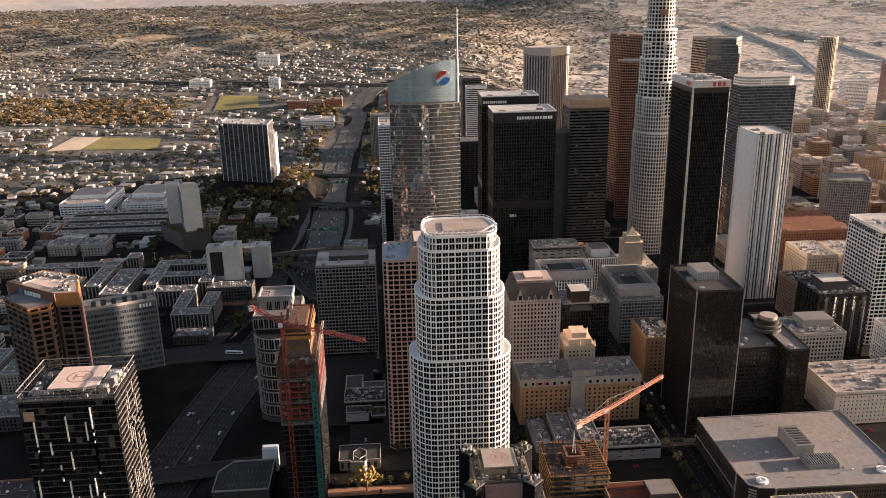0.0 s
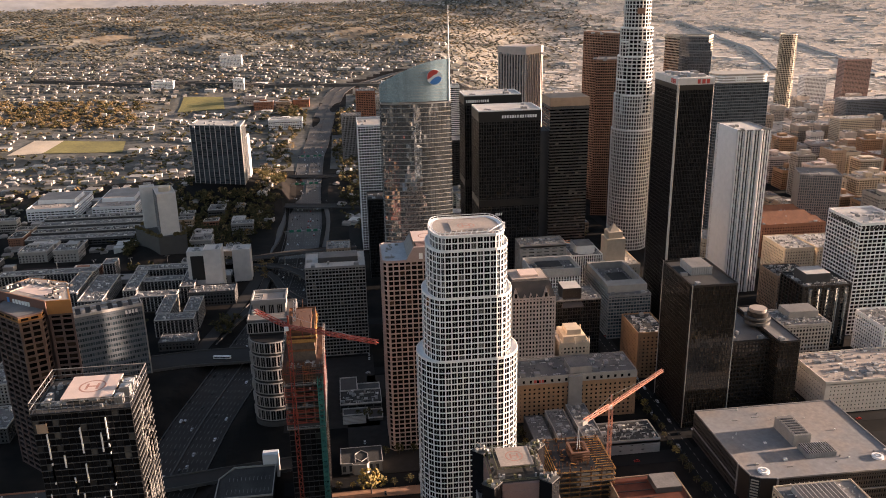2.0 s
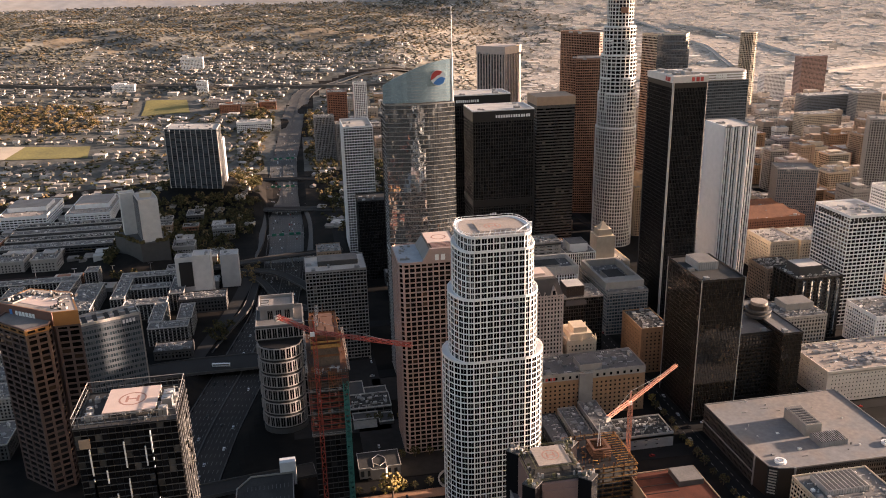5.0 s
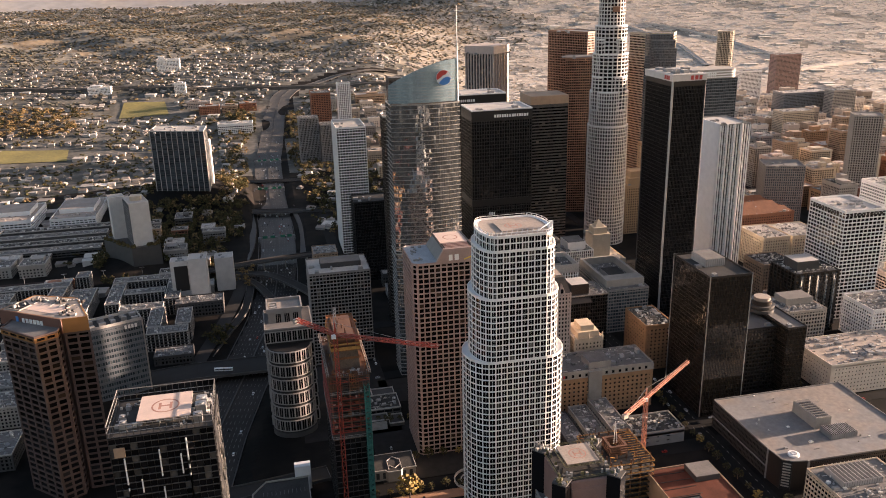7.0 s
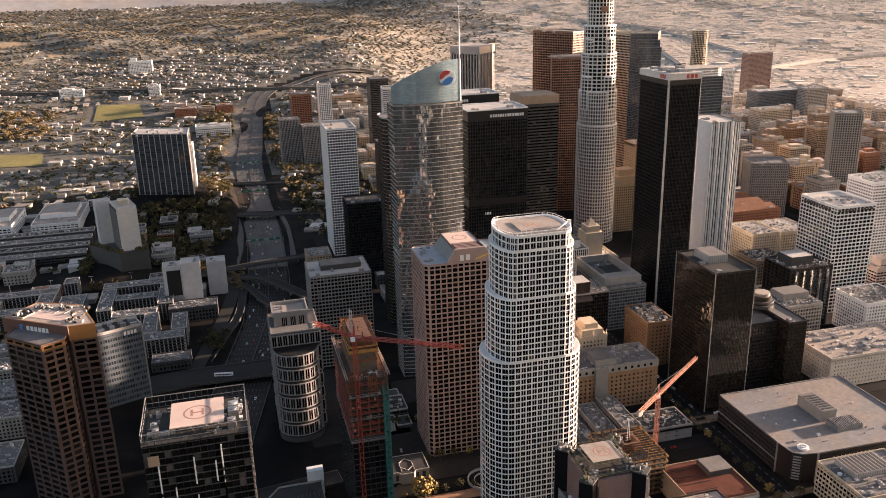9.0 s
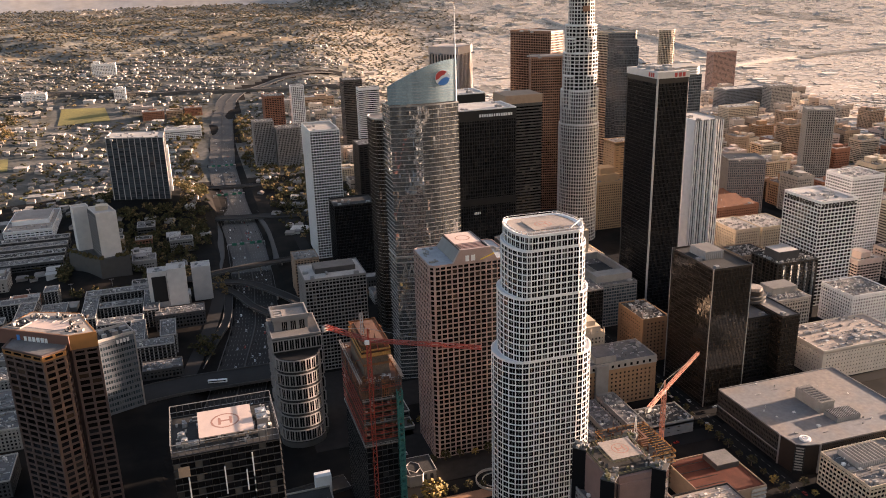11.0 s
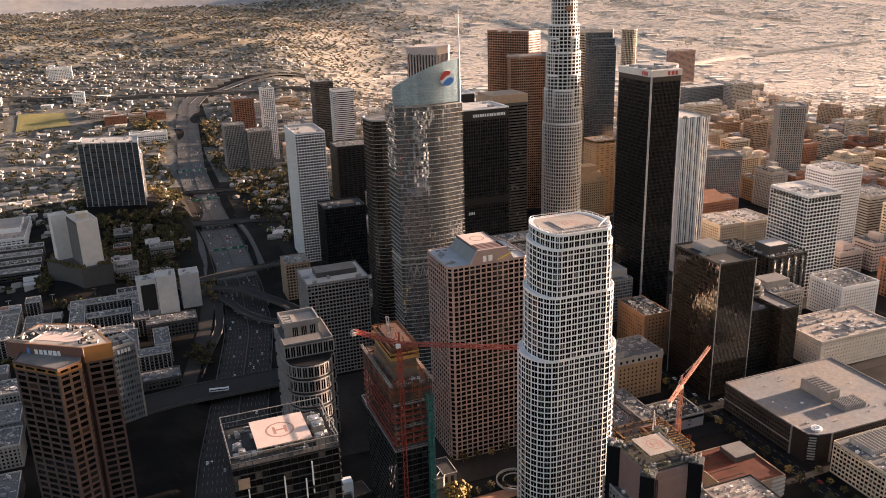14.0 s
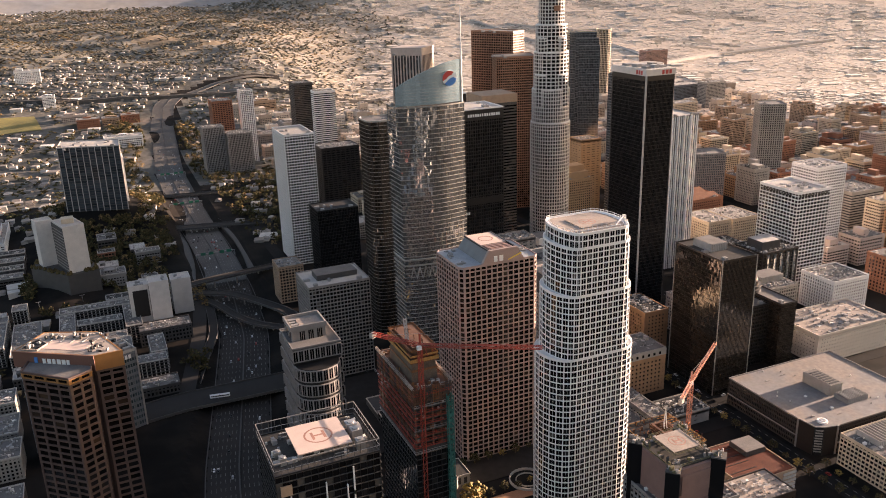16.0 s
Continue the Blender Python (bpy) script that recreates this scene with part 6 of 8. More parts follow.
def half_built_tower():
    th = thing("half_built_tower", -66, 546, 0, "half-built concrete tower with black glazing below and orange formwork above", "construction site")
    x0, y0, x1, y1 = -79, 512, -53, 580
    q = random.Random(11)
    facade(th, rect(x0 + 0.6, y0 + 0.6, x1 - 0.6, y1 - 0.6), 0, 76, 4.2, 3.4, 0.3, 0.5, 0.3, 0.25, M["black"], M["darkgrey"], M["p_black"])
    m = MB()
    m.box(x0 + 7, y0 + 9, 76, x1 - 7, y1 - 9, 121)
    part("inner_core", m, M["core"], th)
    for k in range(12):
        z = 76.4 + 4.15 * k
        m = MB()
        m.box(x0, y0, z - 0.45, x1, y1, z)
        part("floor_slab", m, M["rebar"] if k == 11 else M["darkgrey"] if k % 3 else M["wetcrete"], th)
    for i in range(5):
        for y in (y0 + 0.9, y1 - 0.9):
            m = MB()
            x = x0 + 1 + i * (x1 - x0 - 2) / 4
            m.box(x - 0.45, y - 0.45, 76, x + 0.45, y + 0.45, 121.6)
            part("column", m, M["rebar"], th)
    for i in range(1, 9):
        for x in (x0 + 0.9, x1 - 0.9):
            m = MB()
            y = y0 + i * (y1 - y0) / 9
            m.box(x - 0.45, y - 0.45, 76, x + 0.45, y + 0.45, 121.6)
            part("column", m, M["rebar"], th)
    corners = ((x0 - 0.3, y0 - 0.3), (x1 + 0.3, y0 - 0.3), (x1 + 0.3, y1 + 0.3), (x0 - 0.3, y1 + 0.3))
    for k in range(11):
        z = 76.4 + 4.15 * k
        for i in (3, 0, 1):
            a, b = corners[i], corners[(i + 1) % 4]
            m = MB()
            for h in (0.55, 1.1, 2.2):
                m.beam((*a, z + h), (*b, z + h), 0.24)
            part("guard_rail", m, M[q.choice(("crane", "crane", "rebar", "unit"))], th)
    # dark climbing screens round the top storeys
    for i in (3, 0, 1):
        a, b = Vector(corners[i]), Vector(corners[(i + 1) % 4])
        n = round((b - a).length / 4.3)
        ang = math.atan2(b.y - a.y, b.x - a.x)
        for k in range(n):
            c = a + (b - a) * (k + 0.5) / n
            m = MB()
            zb, zt = 112.4 + q.uniform(-0.6, 0.6), 124.2 + q.uniform(-0.5, 0.5)
            for dx in (-1.9, -0.65, 0.65, 1.9):
                m.obox(c.x + dx * math.cos(ang), c.y + dx * math.sin(ang), ang, 0.3, 0.3, zb, zt)
            for dz in (0.0, 1.9, 3.9, 5.9, 7.9, 9.9, 11.4):
                m.obox(c.x, c.y, ang, 4.0, 0.22, zb + dz, zb + dz + 0.35)
            part("climbing_screen", m, M[q.choice(("screen", "rebar", "rebar", "form"))], th)
    # dark netting on the lowest open storeys
    for z, a, b in ((77, corners[0], corners[1]), (77, corners[3], corners[0])):
        a, b = Vector(a), Vector(b)
        c, ang = (a + b) / 2, math.atan2(b.y - a.y, b.x - a.x)
        m = MB()
        m.obox(c.x, c.y, ang, (b - a).length * 0.92, 0.2, z, z + 3.4)
        part("safety_netting", m, M["screen"], th)
    # edge trusses carried on the deck
    for s in (x0 - 0.8, x1 + 0.8):
        m = MB()
        lattice(m, (s, y0 - 1, 124.6), (s, y1, 124.6), 1.3, 18, 0.3)
        part("edge_truss", m, M["rooftan"], th)
    # concrete core with its climbing form
    m = MB()
    m.prism(rect(-75, 524, -57, 566), 121, 136, True, False, rect(-74, 525.5, -58, 564))
    part("core", m, M["wetcrete"], th)
    for k, (z, g) in enumerate(((129, 0.9), (135.5, 1.8), (139.4, 1.6), (143.2, 1.2))):
        m = MB()
        m.ring(rect(-74 - g, 525 - g, -58 + g, 564 + g), rect(-73.6, 525.6, -58.4, 563.4), z, z + 0.5)
        part("form_platform", m, M["form"], th)
        for x, y, w, d in ((-66, 525 - g, 16 + 2 * g, 0.2), (-66, 564 + g, 16 + 2 * g, 0.2), (-74 - g, 544.5, 0.2, 39 + 2 * g), (-58 + g, 544.5, 0.2, 39 + 2 * g)):
            m = MB()
            m.box(x - w / 2, y - d / 2, z + 0.5, x + w / 2, y + d / 2, z + 0.5 + (2.4 if k == 1 else 1.1))
            part("form_panel", m, M["formgold"] if k in (1, 2) else M["form"], th)
    m = MB()
    m.box(-72.5, 527, 136, -59.5, 562, 145)
    part("form_core", m, M["rebar"], th)
    for k in range(12):
        m = MB()
        x, y = q.uniform(-73, -59), q.uniform(526, 563)
        m.beam((x, y, 144), (x + q.uniform(-1, 1), y, 146 + q.uniform(2, 7)), 0.4)
        part("rebar_mast", m, M["rebar"], th)
    m = MB()
    lattice(m, (-71, 540, 144), (-70, 546, 158), 1.6, 6, 0.35)
    part("placing_boom", m, M["unit"], th, "grey concrete placing boom")
    for k in range(70):
        x, y = q.uniform(x0 + 1, x1 - 1), q.choice((q.uniform(y0 + 0.6, y0 + 10), q.uniform(567, y1 - 1)))
        m = MB()
        w = q.uniform(0.4, 1.8)
        m.box(x - w, y - 0.5, 122.1, x + w, y + 0.5, 122.1 + q.uniform(0.4, 2.2))
        part("material_stack", m, M[q.choice(("form", "rebar", "concrete", "unit", "rooflight"))], th)
    for k in range(44):
        z = 76.5 + 4.15 * q.randrange(0, 9)
        if k % 2:
            x, y = q.uniform(x0 + 1, x1 - 1), y0 + q.uniform(0.6, 3)
        else:
            x, y = x0 + q.uniform(0.6, 3), q.uniform(y0 + 1, y1 - 1)
        m = MB()
        m.box(x - q.uniform(0.4, 1.5), y - q.uniform(0.4, 1.5), z, x + 0.6, y + 0.6, z + q.uniform(0.6, 2.6))
        part("material_stack", m, M[q.choice(("form", "rebar", "crane", "concrete", "unit", "rooflight"))], th)
    # clutter of steel on the deck edge and standing reinforcement
    for k in range(60):
        side = q.randrange(3)
        x, y = ((q.uniform(x0, x1), y0 + q.uniform(0, 4)), (x0 + q.uniform(0, 3), q.uniform(y0, y1)), (x1 - q.uniform(0, 3), q.uniform(y0, y1)))[side]
        m = MB()
        z = 122.2 if k % 3 else 76.6 + 4.15 * q.randrange(6, 10)
        m.beam((x, y, z), (x + q.uniform(-0.8, 0.8), y + q.uniform(-0.8, 0.8), z + q.uniform(1.5, 3.6)), q.uniform(0.18, 0.4))
        part("steel_post", m, M[q.choice(("crane", "rebar", "formgold", "form", "unit"))], th)
    # green goods hoist
    m = MB()
    lattice(m, (-55, 509.6, 0), (-55, 509.6, 116), 3.2, 32, 0.55)
    ho = part("hoist_mast", m, M["hoist"], th, "green goods hoist")
    for k in range(28):
        m = MB()
        m.box(-56.2, 508.4, k * 4 + 0.4, -53.8, 510.8, k * 4 + q.uniform(1.6, 3.2))
        part("hoist_panel", m, M["hoist"], ho)
    for k in range(36):
        m = MB()
        x, y, z = q.uniform(-76, -56), q.uniform(522, 566), q.uniform(123, 146)
        m.beam((x, y, z), (x + q.uniform(-5, 5), y + q.uniform(-4, 4), z + q.uniform(-2, 5)), q.uniform(0.2, 0.5))
        part("scaffold_tube", m, M[q.choice(("crane", "rebar", "form", "cranew"))], th)


half_built_tower()

# low street buildings
pod = block("hotel_podium", "low dark podium with pale-edged terraces and stairs", -46, 664, -9, 690, 9, "darkgrey", "p_black", "roofdark", pw=0.8, sh=1.0, bay=7, units=3, edge=M["rooflight"], seed=14)
for k, (x0, y0, x1, y1, h) in enumerate(((-46, 690.2, -30, 722, 6), (-29.8, 690.2, -9, 712, 4), (-44, 652, -22, 663.8, 5), (-21.8, 648, -9, 663.8, 3))):
    m = MB()
    m.box(x0, y0, 0, x1, y1, h)
    part("terrace", m, M["darkgrey"], pod)
    m = MB()
    m.ring(rect(x0 - 0.1, y0 - 0.1, x1 + 0.1, y1 + 0.1), rect(x0 + 0.6, y0 + 0.6, x1 - 0.6, y1 - 0.6), h - 0.1, h + 0.9)
    part("terrace_edge", m, M["rooflight"], pod)
for k in range(6):
    m = MB()
    m.box(-44, 650.5 - k * 1.1, 0, -24, 651.6 - k * 1.1, 4.4 - k * 0.7)
    part("stair_step", m, M["concrete"], pod)
ramp = thing("round_ramp", 27, 554, 0, "round sunken car ramp with a pale wall", "ramp")
for r0, r1, z in ((14, 13.2, 2.4), (9, 8.4, 1.4)):
    m = MB()
    m.ring(disc(27, 554, r0, 28), disc(27, 554, r1, 28), 0, z)
    part("ramp_wall", m, M["rooflight"], ramp)
m = MB()
m.prism(disc(27, 554, 13.3, 28), 0.3, 0.45)
part("ramp_floor", m, M["asphalt"], ramp)
hut = thing("low_hall", -30, 580, 0, "low dark-roofed hall with a pale zigzag skylight", "building")
claim(-48, 562, -12, 600)
m = MB()
m.prism([(-46, 570), (-38, 570), (-36, 567), (-26, 567), (-24, 570), (-14, 570), (-14, 592), (-46, 592)], 0, 9)
part("wall", m, M["concrete"], hut)
m = MB()
m.prism([(-46, 570), (-38, 570), (-36, 567), (-26, 567), (-24, 570), (-14, 570), (-14, 592), (-46, 592)], 8.9, 9.3)
part("roof", m, M["roofdark"], hut)
m = MB()
rr_ = [(-46.5, 569.5), (-38, 569.5), (-36, 566.5), (-26, 566.5), (-24, 569.5), (-13.5, 569.5), (-13.5, 592.5), (-46.5, 592.5)]
m.ring(rr_, inset(rr_, 0.5), 8.8, 9.6)
part("roof_edge", m, M["rooflight"], hut)
for a, b in (((-35, 570), (-35, 582)), ((-35, 582), (-30, 587)), ((-30, 587), (-25, 582)), ((-25, 582), (-25, 570)), ((-35, 576), (-30, 571)), ((-30, 571), (-25, 576))):
    m = MB()
    m.beam((*a, 9.6), (*b, 9.6), 0.45)
    part("skylight_bar", m, M["rooflight"], hut)
for k in range(6):
    m = MB()
    m.box(-45 + k * 5.2, 569.6, 2, -42.5 + k * 5.2, 570.1, 7)
    part("window", m, M["p_grey"], hut)
pk = thing("car_park", -116, 556, 0, "dark open car park deck with pale kerbs", "car park")
claim(-140, 530, -92, 600)
m = MB()
m.prism([(-138, 534), (-96, 534), (-96, 574), (-128, 574), (-138, 560)], 0, 11)
part("deck", m, M["roofdark"], pk)
m = MB()
pp = [(-138, 534), (-96, 534), (-96, 574), (-128, 574), (-138, 560)]
m.ring(pp, inset(pp, 0.7), 10.9, 12.2)
part("kerb", m, M["concrete"], pk)
for k in range(22):
    m = MB()
    m.box(-130 + (k % 11) * 3, 540 + (k // 11) * 16, 11, -129.8 + (k % 11) * 3, 545 + (k // 11) * 16, 11.05)
    part("bay_line", m, M["paint"], pk)
m = MB()
m.box(-106, 574.5, 0, -94, 582, 20)
part("stair_tower", m, M["whitewall"], pk)
v = block("low_flat_block", "low flat-roofed block with plain grey walls and a pale roof edge", 163, 563, 210, 592, 12, "grey", pw=7.0, sh=3.0, bay=9.5, units=3, rf="roofdark", edge=M["concrete"])
rl = thing("red_roof_block", 172, 482, 0, "low building with a flat rust-red roof and grey roof house", "building")
claim(146, 455, 202, 508)
m = MB()
m.box(148, 457, 0, 198, 506, 18)
part("wall", m, M["tan"], rl)
m = MB()
m.box(148.6, 457.6, 17.9, 197.4, 505.4, 18.3)
part("roof", m, M["darkred"], rl)
m = MB()
m.ring(rect(147.7, 456.7, 198.3, 506.3), rect(148.3, 457.3, 197.7, 505.7), 17, 19)
part("parapet", m, M["tan"], rl)
penthouse(rl, 176, 484, 195, 502, 18, 22.5, M["darkgrey"], M["roof"])
for k in range(5):
    m = MB()
    m.box(149, 462 + k * 9, 18.25, 174, 462.5 + k * 9, 18.6)
    part("roof_seam", m, M["bronze"], rl)
for k in range(5):
    m = MB()
    m.box(186, 456.2, 2 + k * 3.3, 198.4, 457, 4 + k * 3.3)
    part("balcony", m, M["rooflight"], rl)
wr = block("white_roof_block", "block with a white roof and a faded ring marking", 114, 420, 158, 449, 34, "bronze", "p_bronze", "rooftan", units=4)
m = MB()
m.ring(disc(146, 438, 5, 24), disc(146, 438, 4.2, 24), 34.02, 34.12)
part("roof_ring", m, M["unit"], wr)
wl = block("tan_office_block", "tan office block with pillared windows and a caged roof plant", 254, 420, 312, 468, 26, "cream", pw=0.8, sh=1.4, bay=3.4, units=6, rf="roof")
for k in range(10):
    m = MB()
    m.beam((264 + k * 3.4, 440, 31), (264 + k * 3.4, 464, 31), 0.35)
    part("plant_cage", m, M["rooflight"], wl)
penthouse(wl, 264, 442, 296, 462, 26, 30.5, M["unit"])
for k in range(3):
    block("low_street_block", "low flat-roofed street block", 108 + k * 18, 556 + (k % 2) * 6, 124 + k * 18, 610, 14 + 4 * k, ("darkgrey", "concrete", "grey")[k], units=5, seed=20 + k)

# buildings across the freeway
# Dark grey walls here include the shade lying over the court
for k, (x0, y0, x1, y1, h) in enumerate(((-300, 1032, -217, 1050, 21), (-300, 962, -284, 1030, 20), (-282, 990, -236, 1006, 20), (-234, 962, -217, 1030, 21), (-282, 940, -234, 958, 19),
                                           (-244, 862, -202, 880, 20), (-216, 882, -200, 926, 21), (-246, 882, -231, 938, 20),
                                           (-470, 985, -380, 1003, 19), (-470, 1040, -352, 1058, 20), (-370, 962, -352, 1036, 21), (-430, 1005, -412, 1038, 18), (-350, 1070, -334, 1090, 20), (-346, 940, -318, 1030, 18))):
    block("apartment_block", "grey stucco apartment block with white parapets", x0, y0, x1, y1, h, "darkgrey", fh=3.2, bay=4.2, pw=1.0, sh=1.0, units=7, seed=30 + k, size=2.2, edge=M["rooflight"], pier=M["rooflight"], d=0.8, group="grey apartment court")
lot = MB()
lot.prism([(-470, 1098), (-252, 1084), (-246, 1122), (-470, 1128)], -0.3, 0.5)
solid("parking_lot", lot, M["lot"], "dark reddish asphalt parking lot", "parking lot", "structure")
claim(-472, 1094, -244, 1130)
for k in range(4):
    lp = thing("lamp_post", -420 + k * 48, 1108, 0.5, "tall pale parking lot lamp post with two arms", "lamp post", "parking lot lamps")
    m = MB()
    m.beam((-420 + k * 48, 1108, 0.5), (-420 + k * 48, 1108, 14), 0.4)
    part("pole", m, M["metal"], lp)
    m = MB()
    m.beam((-423 + k * 48, 1108, 14), (-417 + k * 48, 1108, 14), 0.4)
    part("lamp_arm", m, M["metal"], lp)
for x0, y0, x1, y1, h in ((-226, 986, -205, 1004, 56), (-204.8, 978, -184, 1000, 60), (-178, 1028, -156, 1050, 42)):
    ws = blank("white_slab", "blank white slab block" if x0 > -220 else "white slab block with a tall dark opening", x0, y0, x1, y1, h, "darkgrey")
    if x0 < -220:
        m = MB()
        m.box(x0 + 4, y0 - 0.2, 20, x1 - 1.5, y0 + 0.3, h - 5)
        part("dark_opening", m, M["core"], ws)
block("slab_podium", "low grey podium below the white slabs", -222, 948, -168, 974, 17, "darkgrey", units=4)
block("low_hall", "low grey hall with a flat cluttered roof", -234, 826, -196, 850, 9, "darkgrey", units=6, rf="roof")
block("tan_small_block", "small tan block beside the freeway", -58, 1000, -28, 1034, 45, "tan", pw=1.2, sh=1.4, units=4, rf="rooftan")
for x0, x1, y0, y1, h in ((-545, -470, 1370, 1480, 20), (-440, -372, 1360, 1480, 21)):
    pv = block("white_pavilion", "white pavilion with broad terraces", x0, y0, x1, y1, h, "whitewall", pw=1.5, sh=2.0, bay=6, units=3, rf="rooftan")
    penthouse(pv, x0 + 8, y0 + 35, x1 - 8, y1 - 20, h, h + 7, M["whitewall"], M["rooftan"], False)
for k in range(4):
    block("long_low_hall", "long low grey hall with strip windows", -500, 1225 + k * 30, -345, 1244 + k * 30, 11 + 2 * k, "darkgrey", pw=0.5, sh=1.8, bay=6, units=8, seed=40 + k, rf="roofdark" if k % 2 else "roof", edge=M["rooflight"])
core = thing("white_core_tower", -285, 1155, 0, "pair of blank white concrete slabs with a dark louvred side", "building")
claim(-322, 1128, -258, 1205)
for poly in ([(-285, 1133), (-261, 1140), (-274, 1182), (-298, 1175)], [(-316, 1176), (-297, 1181), (-302, 1198), (-321, 1193)]):
    m = MB()
    m.prism(poly, 0, 93, True, True)
    part("wall", m, M["pale"], core)
    roof(core, poly, 93, M["rooflight"], 0, 1.2, M["pale"], 3.5, 5)
podium = [(-330, 1178), (-288, 1126), (-252, 1135), (-264, 1196), (-322, 1206)]
m = MB()
m.prism(podium, 0, 35, True, True)
base_block = part("podium", m, M["darkgrey"], core, "dark planted podium")
for k in range(40):
    rr = random.Random(700 + k)
    i = rr.choice((0, 0, 1, 1, 2, 4))
    p, q = Vector(podium[i]), Vector(podium[(i + 1) % 5])
    c = p + (q - p) * rr.random()
    c += (Vector((-292, 1168)) - c).normalized() * rr.uniform(0.5, 5)
    m = MB()
    w = rr.uniform(1.2, 2.6)
    for j in range(3):
        a = rr.uniform(0, 6.28)
        m.prism(disc(c.x + math.cos(a), c.y + math.sin(a), w, 7, a), 34.8 + j, 36.5 + j + rr.uniform(0, 1.5), True, True, disc(c.x, c.y, w * 0.45, 7, a))
    part("planter_shrub", m, M["leaf"], base_block)
m = MB()
m.prism([(-286, 1134.5), (-285, 1134.5), (-297.5, 1174), (-298.5, 1174)], 22, 92, True, True)
part("dark_side", m, M["darkgrey"], core)
for k in range(16):
    m = MB()
    m.prism([(-286.4, 1134.5), (-285, 1134.5), (-297.5, 1174), (-298.9, 1174)], 26 + k * 4, 26.9 + k * 4, True, True)
    part("side_band", m, M["grey"], core)
m = MB()
m.box(-286, 1152, 93, -272, 1166, 99)
part("roof_house", m, M["cream"], core)
block("brown_brick_tower", "brown brick mid-rise tower", 5, 1835, 47, 1885, 131, "brick", pw=1.6, sh=1.8, bay=5, units=4)
block("white_slim_tower", "slim white residential tower", 62, 1828, 90, 1852, 150, "whitewall", pw=1.5, sh=1.2, bay=4, units=2)
block("grey_stepped_block", "grey ribbed mid-rise block", -30, 1750, 12, 1790, 92, "grey", pw=1.4, sh=0.8, bay=3, d=0.7, units=5)
block("grey_stepped_block", "lower grey ribbed mid-rise block", 14, 1735, 62, 1780, 78, "grey", pw=1.4, sh=0.8, bay=3, d=0.7, units=5)
block("banded_dark_block", "dark banded office block", 172, 1806, 212, 1850, 158, "darkgrey", pw=0.0, sh=1.8, bay=4, units=4)
block("white_banded_slab", "white banded slab block", 160, 1600, 200, 1625, 166, "whitewall", pw=0.0, sh=1.9, bay=4, units=3)
block("dark_box_block", "dark blank box block", 112, 1400, 178, 1450, 98, "bronze", "p_black", pw=2, sh=2, bay=8, units=3)
block("red_low_block", "low dark red building", -330, 470, -250, 560, 14, "brick", units=5, rf="roofdark")
for k, (x0, y0, x1, y1, h, w) in enumerate(((-372, 732, -328, 764, 20, "concrete"), (-374, 780, -332, 816, 17, "grey"), (-382, 832, -336, 862, 20, "concrete"), (-424, 735, -386, 800, 16, "grey"), (-365, 660, -325, 700, 14, "darkgrey"))):
    block("apartment_block", "pale stucco apartment block behind the brown tower", x0, y0, x1, y1, h, w, fh=3.2, bay=3.2, pw=1.5, sh=1.3, units=9, seed=60 + k, size=2.5, edge=M["rooflight"])
claim(-765, 1885, -515, 2005), claim(-462, 2250, -330, 2382)

WALLS = ("cream", "tan", "tan", "orange", "pink", "pink", "cream", "brick", "concrete", "cream", "orange")
for x0, y0, x1, y1, h, w, lab in ((1418, 2263, 1500, 2300, 116, "pinkdark", "distant pink-brown slab tower"), (1252, 2181, 1318, 2215, 84, "whitewall", "distant white banded office block"),
                                  (1209, 1909, 1348, 1960, 58, "slatepanel", "long grey-blue office block"), (1306, 1848, 1371, 1885, 68, "concrete", "pale gridded mid-rise block"),
                                  (1031, 1650, 1109, 1690, 60, "cream", "cream mid-rise block with dark windows")):
    block("mid_rise_block", lab, x0, y0, x1, y1, h, w, "p_grey", pw=1.0, sh=1.9, bay=4.5, units=4, rf="rooflight")
ob = block("tan_slab", "tan concrete slab with blank walls beside the round tower", 457, 1150, 494, 1184, 118, "litwall", pw=3.4, sh=3.0, bay=9, units=2, rf="rooftan")
ol = block("stepped_old_block", "tan stone older block with a stepped top", 402, 1100, 447, 1140, 72, "litwall", pw=1.7, sh=1.7, bay=3.4, units=2, rf="rooftan")
for a, z0, z1 in ((5, 72, 82), (10, 82, 91)):
    m = MB()
    m.box(402 + a, 1100 + a, z0, 447 - a, 1140 - a, z1)
    part("stepped_top", m, M["litwall"], ol)

# Darker walls west of the freeway: the towers' shade as wall colour
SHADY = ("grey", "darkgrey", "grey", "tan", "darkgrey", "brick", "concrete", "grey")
ROOFS = ("roof", "rooflight", "rooftan", "roof", "roofdark", "rooflight")


def free(x0, y0, x1, y1, gap=3):
    if min(away(np.array([x0, x1, x0, x1]), np.array([y0, y0, y1, y1]), FREEWAY)) < 62:
        return False
    for sx, a, b, w in STREETS_Y:
        if x0 < sx + w / 2 + 2 and x1 > sx - w / 2 - 2 and y0 < b and y1 > a:
            return False
    for sy, a, b, w in STREETS_X:
        if y0 < sy + w / 2 + 2 and y1 > sy - w / 2 - 2 and x0 < b and x1 > a:
            return False
    return not any(x0 < t[2] + gap and x1 > t[0] - gap and y0 < t[3] + gap and y1 > t[1] - gap for t in TAKEN)


